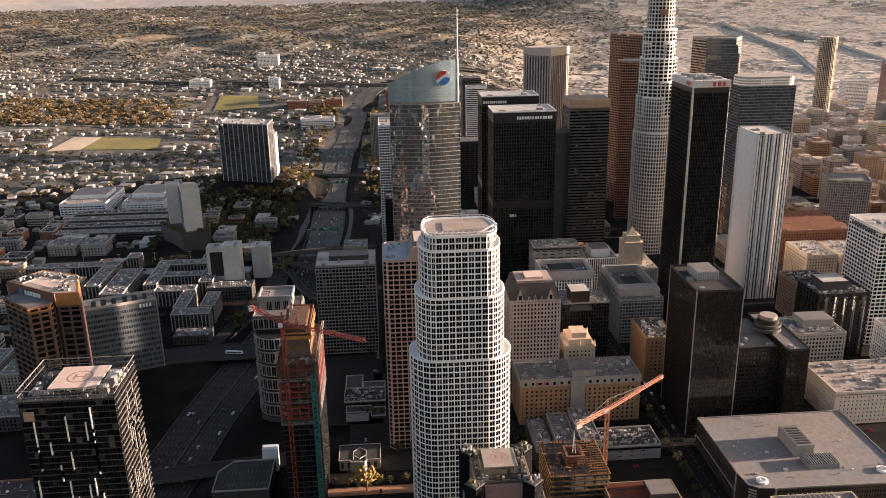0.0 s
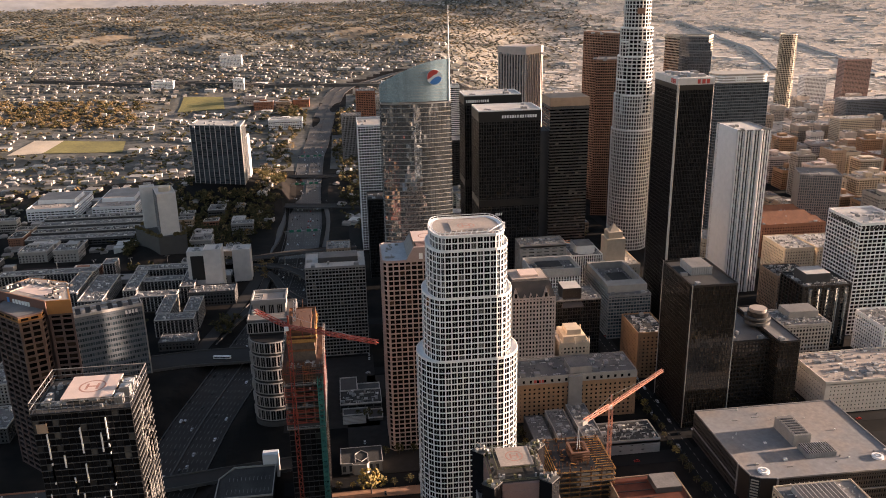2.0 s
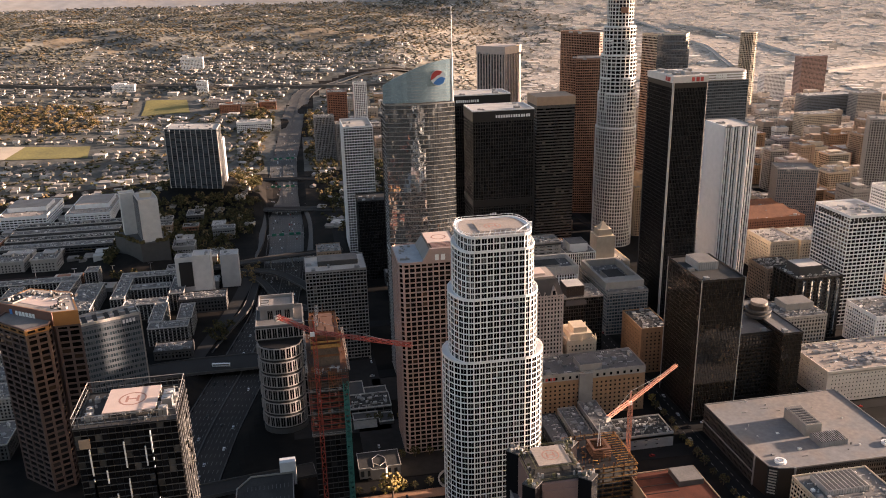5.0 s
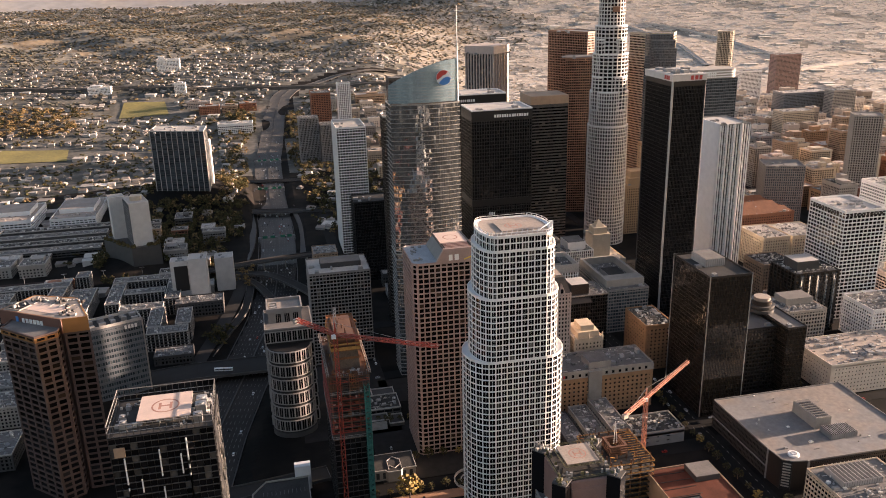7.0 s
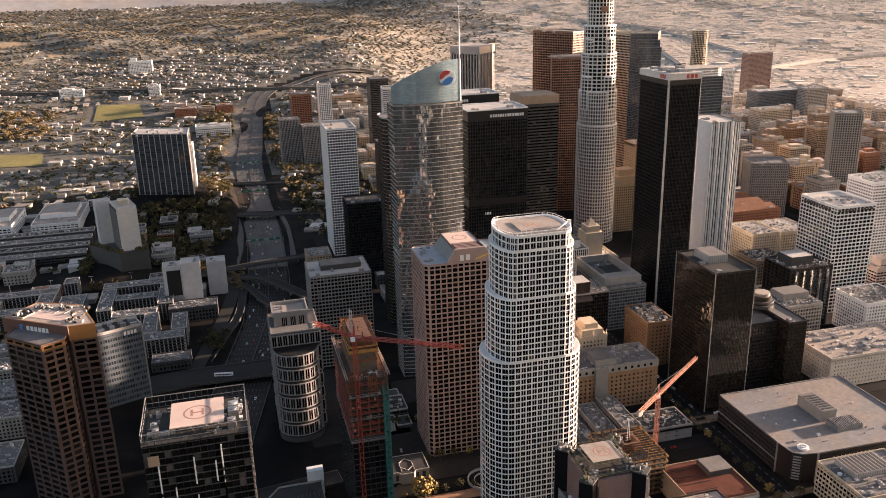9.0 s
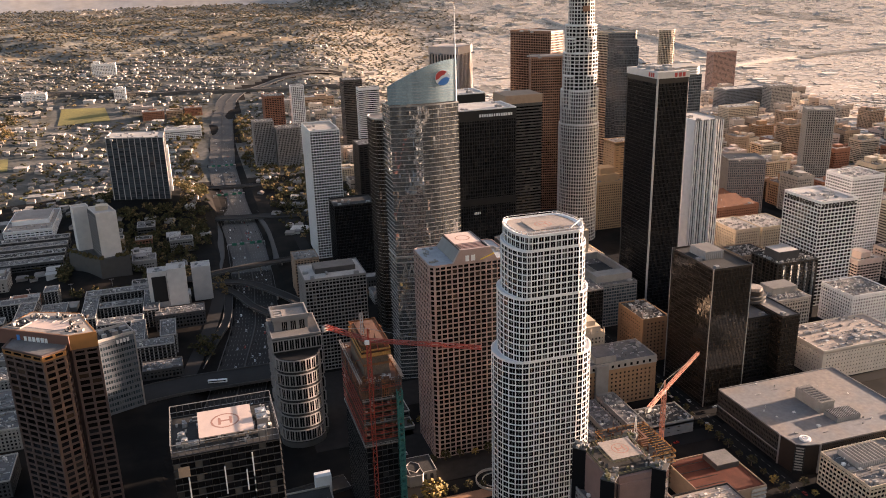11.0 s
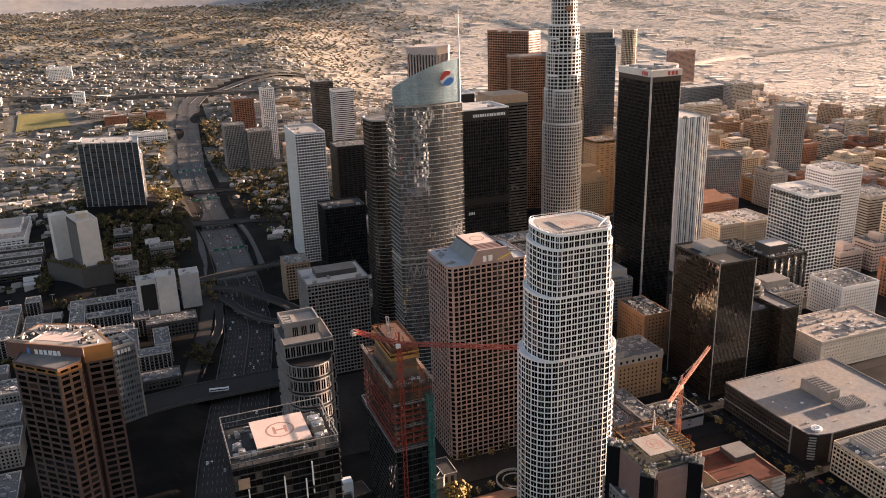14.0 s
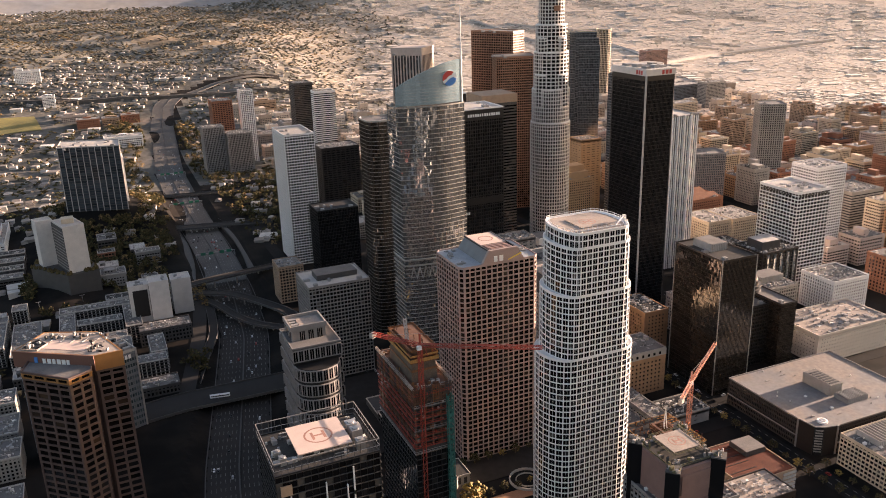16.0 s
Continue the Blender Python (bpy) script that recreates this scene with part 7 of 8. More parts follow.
def simple_block(x0, y0, x1, y1, h, wall, rf, seed):
    """A farther building: walls, windows, roof, parapet."""
    claim(x0, y0, x1, y1)
    q = random.Random(seed)
    g = float(height((x0 + x1) / 2, (y0 + y1) / 2))
    th = thing("city_building", (x0 + x1) / 2, (y0 + y1) / 2, g, {"brick": "red brick", "cream": "cream stone", "tan": "tan brick", "orange": "orange brick", "whitewall": "white plastered", "pink": "pinkish stone", "grey": "grey concrete", "darkgrey": "dark grey concrete", "concrete": "pale concrete"}[wall] + " city block with a flat roof and plant", "building")
    m = MB()
    m.box(x0, y0, g - 4, x1, y1, g + h)
    w = MB()
    fl, bay = q.choice((3.6, 4.2)), q.choice((3.4, 4.4))
    ww, wh = bay * q.uniform(0.4, 0.8), fl * q.uniform(0.42, 0.6)
    o = rect(x0 - 0.7, y0 - 0.7, x1 + 0.7, y1 + 0.7)
    m.ring(o, inset(o, 0.75), g + h - 1.6, g + h - 0.5)
    for k in range(1, 1 + int(h / 16)):
        o = rect(x0 - 0.35, y0 - 0.35, x1 + 0.35, y1 + 0.35)
        m.ring(o, inset(o, 0.4), g + k * h / (1 + int(h / 16)), g + k * h / (1 + int(h / 16)) + 0.7)
    for _ in range(q.choice((1, 1, 2)) if x1 - x0 > 22 and y1 - y0 > 20 else 0):
        pw_, pd_, ph_ = (x1 - x0) * q.uniform(0.2, 0.5), (y1 - y0) * q.uniform(0.2, 0.5), q.uniform(2.8, 4.5) + (q.uniform(1, 6) if h > 30 else 0)
        px_, py_ = q.uniform(x0 + 2, x1 - 2 - pw_), q.uniform(y0 + 2, y1 - 2 - pd_)
        m.box(px_, py_, g + h - 0.5, px_ + pw_, py_ + pd_, g + h + ph_)
        m.box(px_ - 0.3, py_ - 0.3, g + h + ph_ - 0.5, px_ + pw_ + 0.3, py_ + pd_ + 0.3, g + h + ph_ + 0.2)
        for i in range(int(pw_ / bay)):
            a = px_ + 0.6 + i * bay
            w.face([(a, py_ - 0.05, g + h + 1), (a + ww * 0.8, py_ - 0.05, g + h + 1), (a + ww * 0.8, py_ - 0.05, g + h + 2.4), (a, py_ - 0.05, g + h + 2.4)])
    part("wall", m, M[wall], th)
    for k in range(int((h - 1.5) / fl)):
        z = g + 1.2 + k * fl
        for i in range(int((x1 - x0 - 1) / bay)):
            a = x0 + 0.8 + i * bay
            w.face([(a, y0 - 0.06, z), (a + ww, y0 - 0.06, z), (a + ww, y0 - 0.06, z + wh), (a, y0 - 0.06, z + wh)])
        for i in range(int((y1 - y0 - 1) / bay)):
            a = y0 + 0.8 + i * bay
            w.face([(x0 - 0.06, a + ww, z), (x0 - 0.06, a, z), (x0 - 0.06, a, z + wh), (x0 - 0.06, a + ww, z + wh)])
            w.face([(x1 + 0.06, a, z), (x1 + 0.06, a + ww, z), (x1 + 0.06, a + ww, z + wh), (x1 + 0.06, a, z + wh)])
    if w.f:
        part("glazing", w, M["p_dark"], th, "", "stuff")
    roof(th, rect(x0, y0, x1, y1), g + h, M[rf], 0, 1.0, M["rooflight"] if wall in SHADY and x0 < 0 else M[wall], 3.5, seed)
    clutter(th, x0, y0, x1, y1, g + h, int((x1 - x0) * (y1 - y0) / 26), seed)


for k, (x0, y0, x1, y1, h, w, rf) in enumerate(((-402, 2753, -334, 2790, 34, "whitewall", "rooflight"), (-257, 2240, -205, 2270, 20, "brick", "rooflight"), (-200, 2246, -160, 2276, 17, "tan", "rooflight"),
                                                  (-155, 2260, -112, 2290, 18, "brick", "rooftan"), (-206, 2050, -124, 2085, 22, "whitewall", "rooflight"), (-330, 2450, -300, 2480, 26, "whitewall", "roof"),
                                                  (-290, 2300, -230, 2325, 16, "pink", "rooflight"), (-560, 2470, -500, 2500, 16, "whitewall", "rooflight"), (60, 2200, 130, 2240, 26, "concrete", "roof"),
                                                  (150, 2260, 230, 2300, 22, "tan", "rooflight"), (100, 1960, 160, 2010, 20, "grey", "roof"), (190, 2020, 260, 2070, 26, "concrete", "rooflight"))):
    simple_block(x0, y0, x1, y1, h, w, rf, 500 + k)
for line, w, lift, lab in (([(-900, 2560), (-619, 2528), (-317, 2495), (-85, 2472), (319, 2440), (620, 2480)], 24, 6.0, "grey raised freeway crossing the housing slopes"),
                           ([(1745, 2612), (1907, 2648), (2075, 2683), (2214, 2685), (2700, 2690)], 19, 8.0, "long pale concrete viaduct"),
                           ([(1640, 3620), (1760, 3453), (1807, 3202), (1819, 2897), (1780, 2640)], 20, 4.0, "pale far road across the plain"), ([(1520, 3750), (1554, 3532), (1586, 3175), (1500, 2800)], 16, 4.0, "pale far road across the plain")):
    rb, P_, S_, z_ = ribbon(line, w, lift)
    for a in (-w / 2, w / 2):
        for i in range(len(P_) - 1):
            p, d = P_[i] + S_[i] * a, P_[i + 1] - P_[i]
            rb.obox(p[0] + d[0] / 2, p[1] + d[1] / 2, math.atan2(d[1], d[0]), np.hypot(*d) + 1, 0.8, z_[i] - lift - 2, z_[i] + 1.4)
    solid("far_road", rb, M["freeway_far"] if lift == 6.0 else M["rooflight"], lab, "road", "structure")

q = random.Random(21)
EXTRA = []
count = 0
for gy in range(640, 2300, 46):
    for gx in range(100, 1500, 48):
        w, d = q.uniform(26, 44), q.uniform(24, 42)
        x0, y0 = gx + q.uniform(0, 8), gy + q.uniform(0, 6)
        far_ = math.hypot(gx, gy)
        edge = abs(math.degrees(math.atan2(gx + 120, gy)) - 13) < 48
        tall = 14 + 44 * q.random() ** 2.2 + (22 * q.random() if 650 < gx < 1150 and gy < 1700 else 0)
        wall, rf = q.choice(WALLS), q.choice(ROOFS)
        skip = q.random() < (0.12 if far_ < 1500 else 0.45)
        if skip or not edge or not free(x0, y0, x0 + w, y0 + d) or count > 420:
            continue
        if gx < 360 and gy > 1000:
            tall = min(tall, 24)
        if count > 240:
            EXTRA.append((x0 + w / 2, y0 + d / 2, float(height(x0, y0)), 0.0, w * 0.8, d * 0.8, min(tall, 38) / 0.7))
            claim(x0, y0, x0 + w, y0 + d)
        else:
            simple_block(x0, y0, x0 + w, y0 + d, tall, wall, rf, 1000 + count)
        count += 1
count = 0
for gy in range(600, 1900, 42):
    for gx in range(-900, 40, 46):
        w, d = q.uniform(20, 42), q.uniform(16, 34)
        x0, y0 = gx + q.uniform(0, 8), gy + q.uniform(0, 8)
        # Roofs are picked darker too, with the shade in their colour
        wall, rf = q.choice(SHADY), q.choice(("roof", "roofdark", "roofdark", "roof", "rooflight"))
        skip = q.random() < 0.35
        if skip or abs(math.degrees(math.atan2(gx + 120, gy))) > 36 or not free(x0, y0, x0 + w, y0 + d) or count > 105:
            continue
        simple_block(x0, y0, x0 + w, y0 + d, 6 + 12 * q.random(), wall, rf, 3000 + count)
        count += 1

# ---- houses, trees and cars ----


def scatter(name, verts, faces, places, material, label, category):
    """One mesh of many: places are rows x, y, z, turn, sx, sy, sz."""
    V, P = np.array(verts, float), np.array(places, float)
    k = len(V)
    c, s = np.cos(P[:, 3])[:, None], np.sin(P[:, 3])[:, None]
    X, Y, Z = V[None, :, 0] * P[:, 4:5], V[None, :, 1] * P[:, 5:6], V[None, :, 2] * P[:, 6:7]
    out = np.stack([X * c - Y * s + P[:, 0:1], X * s + Y * c + P[:, 1:2], Z + P[:, 2:3]], -1).reshape(-1, 3)
    fs = [tuple(i + k * n for i in f) for n in range(len(P)) for f in faces]
    me = bpy.data.meshes.new(name)
    me.from_pydata(out.tolist(), [], fs)
    me.materials.append(material)
    return tagged(new(name, me), label, category, "", "stuff")


WALLV = [(-.5, -.5, -1), (.5, -.5, -1), (.5, .5, -1), (-.5, .5, -1), (-.5, -.5, .6), (.5, -.5, .6), (.5, .5, .6), (-.5, .5, .6)]
WALLF = [(0, 1, 5, 4), (1, 2, 6, 5), (2, 3, 7, 6), (3, 0, 4, 7)]
ROOFV = [(-.55, -.55, .58), (.55, -.55, .58), (.55, .55, .58), (-.55, .55, .58), (-.4, 0, 1), (.4, 0, 1)]
ROOFF = [(0, 1, 5, 4), (1, 2, 5), (2, 3, 4, 5), (3, 0, 4)]
FLATV = [(-.52, -.52, .58), (.52, -.52, .58), (.52, .52, .58), (-.52, .52, .58), (-.52, -.52, .72), (.52, -.52, .72), (.52, .52, .72), (-.52, .52, .72)]
FLATF = [(0, 1, 5, 4), (1, 2, 6, 5), (2, 3, 7, 6), (3, 0, 4, 7), (4, 5, 6, 7)]
CL = random.Random(5)


def clumps(n, spread, size):
    """A crown of small uneven clumps."""
    v, f = [], []
    for _ in range(n):
        a, r, z = CL.uniform(0, 6.283), spread * math.sqrt(CL.random()), CL.uniform(0.32, 0.92)
        r *= 1.15 - abs(z - 0.55)
        cx, cy = r * math.cos(a), r * math.sin(a)
        s = size * CL.uniform(0.6, 1.25)
        b = len(v)
        for dx, dy, dz in ((1, 0, 0), (0, 1, 0), (-1, 0, 0), (0, -1, 0), (0, 0, 0.8), (0, 0, -0.7)):
            j = CL.uniform(0.65, 1.3)
            v.append((cx + dx * s * j, cy + dy * s * j, z + dz * s * j))
        f += [tuple(b + i for i in t) for t in ((0, 1, 4), (1, 2, 4), (2, 3, 4), (3, 0, 4), (1, 0, 5), (2, 1, 5), (3, 2, 5), (0, 3, 5))]
    return v, f


q = np.random.RandomState(3)
houses, flats, pales, trees, golds, fartrees = [], [], [], [], [], []
for zone in range(7):
    turn = (0.15, -0.5, 0.0, -0.3, -0.12, -0.4, -0.2)[zone]
    lo, hi = -62 + zone * 18, -44 + zone * 18
    c, s = math.cos(turn), math.sin(turn)
    U, W = np.meshgrid(np.arange(-5200, 5200, 17.0), np.arange(-5200, 5200, 23.0))
    U, W = U.ravel() + q.uniform(-6, 6, U.size), W.ravel() + q.uniform(-6, 6, W.size)
    X, Y = U * c - W * s, U * s + W * c
    ang, r = np.degrees(np.arctan2(X + 110, Y)), np.hypot(X + 80, Y)
    ok = (ang > lo) & (ang <= hi) & (r > 800) & (r < 5300) & (ang > -44) & (ang < 60)
    road = (np.round(W / 23.0) % 5 == 0) | (np.round(U / 17.0) % 14 == 0)
    n1 = waves(X, Y, 170) + 0.5 * waves(X + 900, Y, 60)
    ok &= ~(road & ((X < 500) | (n1 > 0.1)))
    west_ = ang + 3 * waves(X, Y, 330) + 1.5 * waves(X, Y, 90) + 3 * (q.uniform(size=X.size) - 0.5) * 3 <= 13.5
    r2 = np.hypot(X + 120, Y)
    wild = west_ & (((r2 > 2950) & (n1 > -0.25)) | ((r2 > 3250) & (r2 < 4150)) | (n1 > 0.8))
    ok &= r2 < 4860
    ok &= ~((r2 > 3000) & west_ & (n1 < -0.5) & (q.uniform(size=X.size) < 0.7))
    ok &= west_ | (Y + 0.25 * X < 4650)
    ok &= away(X, Y, FREEWAY) > 55
    for t in TAKEN:
        ok &= ~((X > t[0] - 9) & (X < t[2] + 9) & (Y > t[1] - 9) & (Y < t[3] + 9))
    ok &= ~((np.abs(X - 150) < 420) & (Y < 1250)) & ~((X > 100) & (X < 800) & (Y < 1500))
    X, Y, r, wild, n1, right = X[ok], Y[ok], r[ok], wild[ok], n1[ok], ~west_[ok]
    Z = height(X, Y)
    pick = q.uniform(size=len(X))
    for x, y, z, rr_, w_, p, nn, east in zip(X, Y, Z, r, wild, pick, n1, right):
        big = 1 + 0.35 * (rr_ > 3000)
        low = 0.9 if rr_ < 2200 else 0.75 if rr_ < 2900 else 0.6
        grow = 1.12 if rr_ < 2600 else 1.05
        if w_:
            if p < 0.92:
                k = 12 * big * (0.55 + 1.0 * p)
                (golds if (p * 31) % 1 < 0.3 else fartrees).append((x, y, z - 0.5, p * 40, k, k, 5 + 7 * p))
        elif east and rr_ > 1900 and nn > 0.62:
            if p < 0.5:
                fartrees.append((x, y, z - 0.5, p * 40, 9, 9, 2 + 2 * p))
        elif east and rr_ > 1900:
            if p < 0.012:
                pales.append((x, y, z, turn, 44, 34, 5))
            elif p < 0.66:
                k = 0.7 + 0.75 * ((p * 37) % 1)
                pales.append((x, y, z, turn + ((p * 53) % 1 - 0.5) * 0.3, 11 * k, 12 * k, (0.5 if rr_ > 2700 else 1.8) + (1.3 if rr_ > 2700 else 2.4) * ((p * 91) % 1)))
            elif p < (0.93 if rr_ < 2700 else 0.73):
                fartrees.append((x + 5, y + 4, z - 0.5, p * 40, 7, 7, 2.4))
        elif p < 0.37:
            houses.append((x, y, z, turn + (1.57 if p < 0.2 else 0) + nn * 0.25, (8 + 13 * p) * grow, (8 + 9 * p) * grow, (5.5 + 6 * p) * low))
        elif p < 0.47:
            k = (1.0 + (0.9 if (p * 71) % 1 < 0.25 else 0)) * grow
            flats.append((x, y, z, turn + nn * 0.2, 11 * k * (0.7 + p), 10 * k * (0.6 + p), (6 + 6 * ((p * 43) % 1)) * low))
        else:
            k = 10 + 9 * ((p * 29) % 1)
            row = (golds if p > 0.95 else trees if rr_ < 2400 else fartrees)
            row.append((x + 5, y + 4, z - 0.5, p * 40, k, k, (7 + 5 * ((p * 17) % 1)) * max(low, 0.75)))
xw, xc = MB(), MB()
qc = random.Random(77)
for x, y, g, _, w, d, h in EXTRA:
    top = h * 0.58
    for _ in range(9):
        a, b, s = x + qc.uniform(-0.4, 0.4) * w, y + qc.uniform(-0.4, 0.4) * d, qc.uniform(0.8, 3.2)
        xc.box(a - s, b - s * 0.7, g + h * 0.72 - 0.3, a + s, b + s * 0.7, g + h * 0.72 + qc.uniform(0.6, 3))
    for k in range(int(top / 4)):
        z = g + 1.2 + k * 4
        for i in range(int(w / 4.5)):
            a = x - w / 2 + 1 + i * 4.5
            xw.face([(a, y - d / 2 - 0.08, z), (a + 2.6, y - d / 2 - 0.08, z), (a + 2.6, y - d / 2 - 0.08, z + 2.1), (a, y - d / 2 - 0.08, z + 2.1)])
        for i in range(int(d / 4.5)):
            a = y - d / 2 + 1 + i * 4.5
            xw.face([(x - w / 2 - 0.08, a + 2.6, z), (x - w / 2 - 0.08, a, z), (x - w / 2 - 0.08, a, z + 2.1), (x - w / 2 - 0.08, a + 2.6, z + 2.1)])
solid("distant_roof_plant", xc, M["clutter"], "small vents and plant on distant roofs", "roof plant", "stuff")
solid("distant_windows", xw, M["p_dark"], "dark windows of distant city blocks", "windows", "stuff")
scatter("house_walls", WALLV, WALLF, houses, M["hwall"], "pale stucco walls of many distant houses", "houses")
scatter("house_roofs", ROOFV, ROOFF, houses, M["hroof"], "hipped brown and grey roofs of distant houses", "house roofs")
scatter("flat_block_walls", WALLV, WALLF, flats, M["hwall"], "pale walls of many distant flat-roofed blocks", "houses")
scatter("flat_block_roofs", FLATV, FLATF, flats, M["hwall"], "flat pale roofs of distant blocks", "roofs")
scatter("city_block_walls", WALLV, WALLF, EXTRA, M["midwall"], "cream, tan and brown walls of distant city blocks", "buildings")
scatter("city_block_roofs", FLATV, FLATF, EXTRA, M["midwall"], "flat roofs of distant city blocks", "roofs")
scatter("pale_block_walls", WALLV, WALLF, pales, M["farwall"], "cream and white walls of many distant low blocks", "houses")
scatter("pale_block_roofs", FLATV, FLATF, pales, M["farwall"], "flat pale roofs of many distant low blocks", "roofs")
cv, cf = clumps(6, 0.42, 0.24)
scatter("distant_trees", cv, cf, trees, M["leaf"], "dark green and brown distant trees", "trees")
cv, cf = clumps(3, 0.30, 0.36)
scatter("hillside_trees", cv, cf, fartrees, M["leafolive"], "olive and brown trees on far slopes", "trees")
cv, cf = clumps(4, 0.36, 0.3)
scatter("distant_autumn_trees", cv, cf, golds, M["leafrust"], "rust and gold distant autumn trees", "trees")
# woods beside the freeway, the park and the embankments
q = random.Random(8)
woods, gold2 = [], []
for (x0, y0, x1, y1), n, gold in (((-330, 1240, -150, 1400), 420, 0.12), ((-320, 1385, -140, 1580), 330, 0.2), ((-345, 1128, -235, 1240), 170, 0.05), ((-255, 1085, -170, 1240), 150, 0.2), ((-190, 1480, -140, 2000), 140, 0.35), ((-20, 1210, 100, 1400), 130, 0.2), ((-40, 1400, 110, 1720), 260, 0.2),
                                   ((-1000, 2105, -545, 2325), 640, 0.8), ((-50, 1700, 5, 2200), 170, 0.3), ((-190, 1990, -120, 2350), 150, 0.3), ((-300, 1040, -180, 1085), 40, 0.1), ((-262, 590, -238, 760), 40, 0.0),
                                   ((-190, 860, -160, 900), 14, 0), ((-158, 1042, -134, 1100), 16, 1.0), ((-330, 1085, -250, 1130), 60, 0.1), ((-300, 790, -262, 900), 50, 0.05), ((180, 1120, 330, 1320), 90, 0.1)):
    for _ in range(n):
        x, y = q.uniform(x0, x1), q.uniform(y0, y1)
        if away(np.array([x]), np.array([y]), FREEWAY)[0] < 31 or any(t[0] - 3 < x < t[2] + 3 and t[1] - 3 < y < t[3] + 3 for t in TAKEN[:90]):
            continue
        s = q.uniform(9, 17) if y > 2100 else q.uniform(6, 11)
        (gold2 if q.random() < gold else woods).append((x, y, float(height(x, y)) - 0.5, q.uniform(0, 6), s, s, q.uniform(7, 13)))
cv, cf = clumps(16, 0.42, 0.17)
scatter("woodland", cv, cf, woods, M["leaf"], "dark green trees along the freeway banks", "trees")
cv, cf = clumps(16, 0.42, 0.17)
scatter("autumn_woodland", cv, cf, gold2, M["leafrust"], "rust-brown autumn trees along banks and park", "trees")


def tree(h, spread, leaf, label):
    th = thing("tree", 0, 0, 0, label, "tree", "street trees")
    m = MB()
    m.prism(disc(0, 0, h * 0.035, 8), 0, h * 0.45, True, False, disc(0.1, 0, h * 0.02, 8))
    for k in range(5):
        a = k * 1.26
        m.beam((0, 0, h * (0.3 + 0.03 * k)), (h * 0.22 * math.cos(a), h * 0.22 * math.sin(a), h * 0.62), h * 0.018)
    part("trunk", m, M["bark"], th)
    v, f = clumps(70, 0.42 * spread, 0.085)
    m = MB()
    m.v, m.f = [(x * h, y * h, z * h) for x, y, z in v], f
    part("crown", m, leaf, th)
    return th


big = tree(21, 1.0, M["leafgold"], "large golden-leaved tree beside the plaza")
big.location = (-24, 541, 0.3)
t1 = tree(8, 1.0, M["leaf"], "small dark green street tree")
t1.location = (40, 553, 0.2)
t2 = tree(7, 1.1, M["leafgold"], "small golden street tree")
t2.location = (-14, 550, 0.2)
q = random.Random(2)
spots = [(x, 549.5) for x in range(-60, 90, 11)] + [(222.5, y) for y in range(400, 720, 13)] + [(241.5, y) for y in range(395, 470, 12)] + [(86, y) for y in range(400, 480, 12)] + \
        [(x, 592) for x in range(-10, 62, 12)] + [(104.5, y) for y in range(560, 620, 10)] + [(-30 + 9 * k, 655) for k in range(8)] + [(355, y) for y in range(590, 740, 14)] + [(430 + 8 * k, 668) for k in range(6)]
for i, (x, y) in enumerate(spots):
    c = copy_thing(t2 if i % 6 == 2 else t1, pose(x + q.uniform(-1.5, 1.5), y + q.uniform(-1, 1), 0.2, 0, 0, q.uniform(0, 360)))
    k = q.uniform(0.7, 1.25)
    c.scale = (k, k, k)


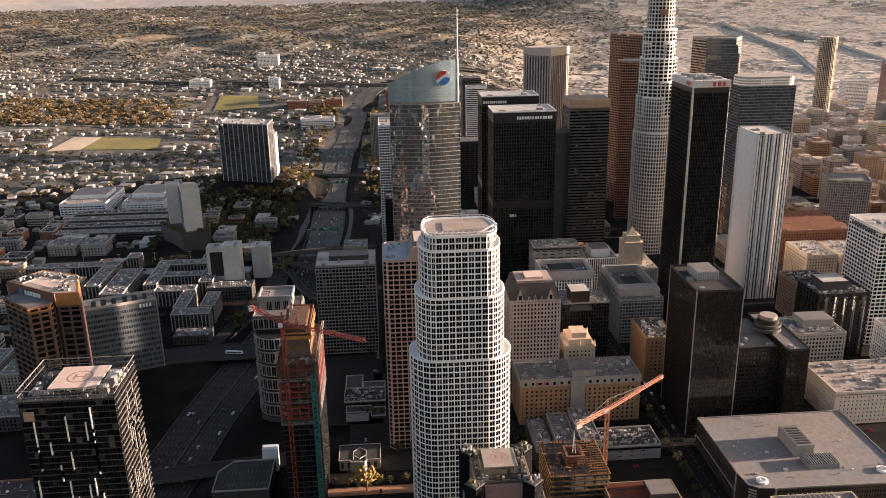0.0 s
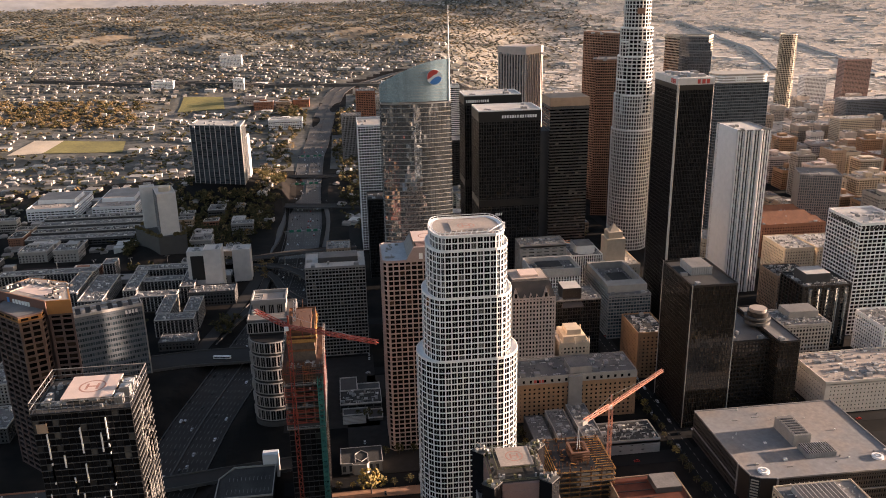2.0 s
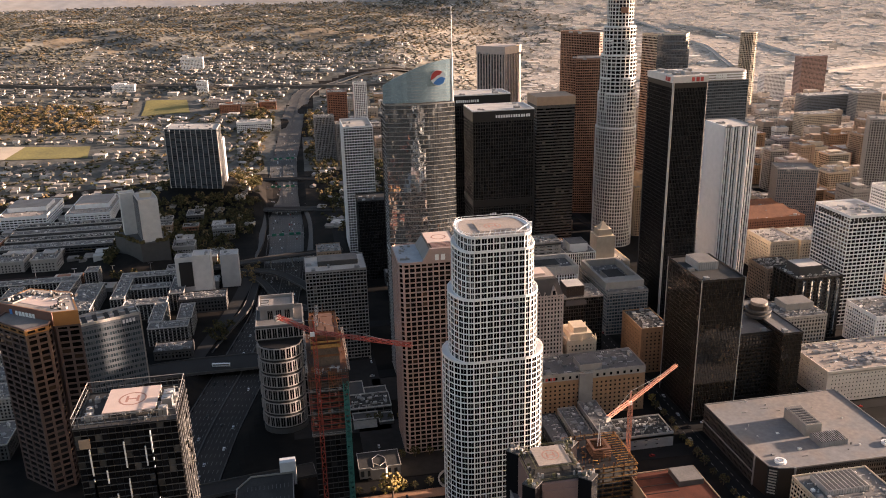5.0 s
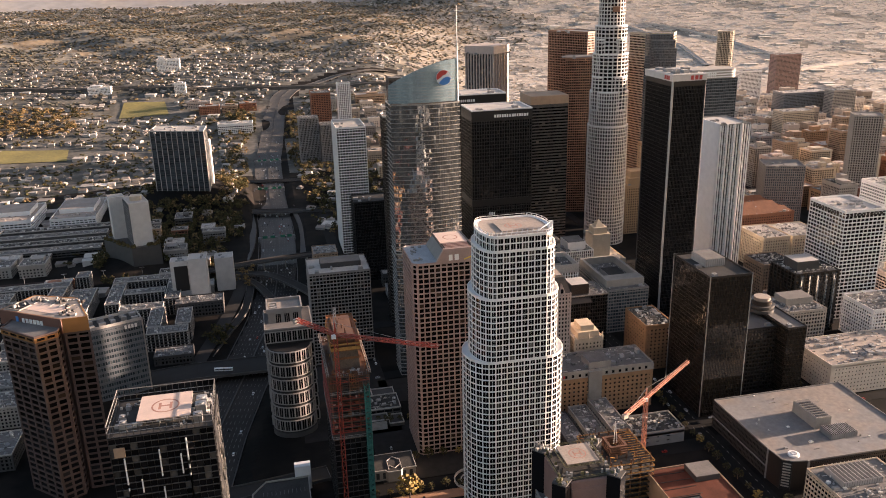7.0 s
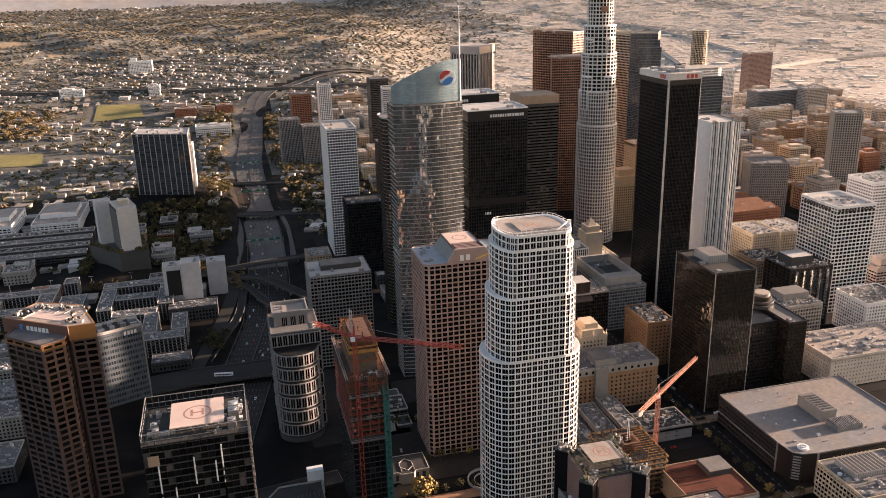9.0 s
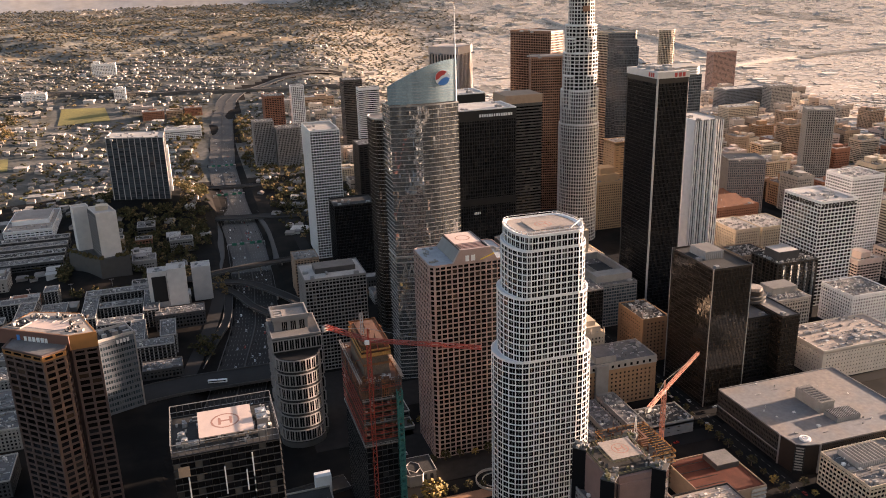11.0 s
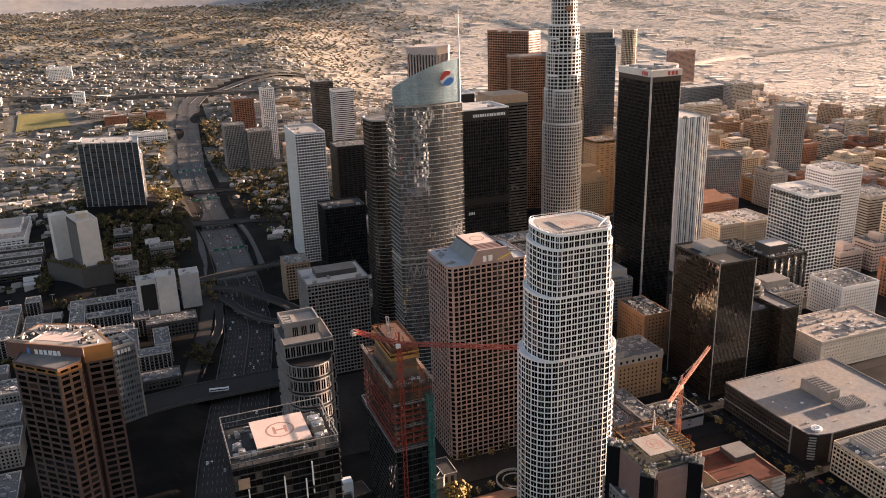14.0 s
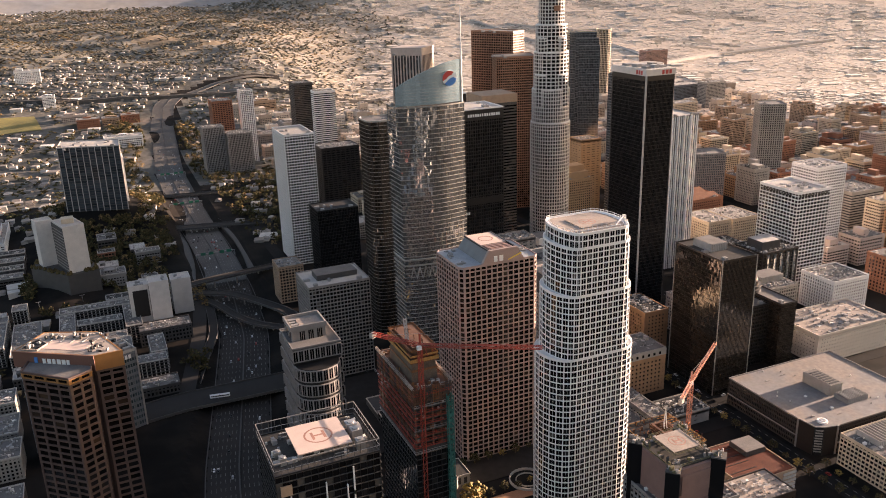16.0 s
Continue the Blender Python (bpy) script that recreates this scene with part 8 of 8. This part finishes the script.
def car(paint, label):
    th = thing("car", 0, 0, 0, label, "car", "cars on the road")
    m = MB()
    m.prism([(-0.9, -2.3), (0.9, -2.3), (0.9, 2.3), (-0.9, 2.3)], 0.06, 0.95, True, True, [(-0.85, -2.2), (0.85, -2.2), (0.85, 2.2), (-0.85, 2.2)])
    m.prism([(-0.75, -1.2), (0.75, -1.2), (0.75, 0.6), (-0.75, 0.6)], 1.38, 1.46, True, True)
    part("body", m, paint, th)
    m = MB()
    m.prism([(-0.82, -1.6), (0.82, -1.6), (0.82, 1.1), (-0.82, 1.1)], 0.94, 1.4, True, False, [(-0.7, -1.15), (0.7, -1.15), (0.7, 0.55), (-0.7, 0.55)])
    part("glasshouse", m, M["p_darko"], th)
    return th


protos = [car(mat(f"car_paint_{n}", c, 0.3, vary=0.05), f"{n} car driving on the road") for n, c in (("white", (0.75, 0.75, 0.75)), ("silver", (0.42, 0.42, 0.43)), ("black", (0.02, 0.02, 0.02)), ("red", (0.35, 0.03, 0.02)))]
q = random.Random(12)
used = [False] * 4


def put_car(x, y, z, deg):
    i = q.choice((0, 0, 1, 1, 2, 2, 3))
    m = pose(x, y, z, 0, 0, deg)
    if not used[i]:
        used[i] = True
        protos[i].matrix_basis = m
        return
    copy_thing(protos[i], m)


idx = [i for i in range(len(FP) - 1) if 560 < FP[i][1] < 2000]
for k in range(178):
    i = q.choice(idx)
    lane = q.choice((-20, -16.4, -12.7, -9, -5.3, 5.3, 9, 12.7, 16.4, 20))
    d = FP[i + 1] - FP[i]
    p = FP[i] + FS[i] * lane + d * q.random()
    put_car(p[0], p[1], FZ[i] + 0.02, math.degrees(math.atan2(d[1], d[0])) - 90 + (180 if lane < 0 else 0))
for x, y0, y1, w in STREETS_Y[:4]:
    for k in range(12):
        put_car(x + q.choice((-w / 4, w / 4, -w / 2 + 1.6, w / 2 - 1.6)), q.uniform(395, 800), 0.24, q.choice((0, 180)))
for y, x0, x1, w in STREETS_X[:3]:
    for k in range(8):
        put_car(q.uniform(x0 + 5, min(x1, 400)), y + q.choice((-w / 4, w / 4)), 0.28, q.choice((90, -90)))
bus = thing("bus", -165, 794.5, 1.62, "white articulated bus crossing the overpass", "bus")
for k in (-1, 1):
    m = MB()
    m.obox(-165 + k * 4.6 * math.cos(-0.183), 794.5 + k * 4.6 * math.sin(-0.183), -0.183, 8.8, 2.5, 2.0, 4.8)
    part("body", m, M["sign"], bus)
m = MB()
m.obox(-165, 794.5, -0.183, 16, 2.56, 3.2, 4.2)
part("window_strip", m, M["p_darko"], bus)
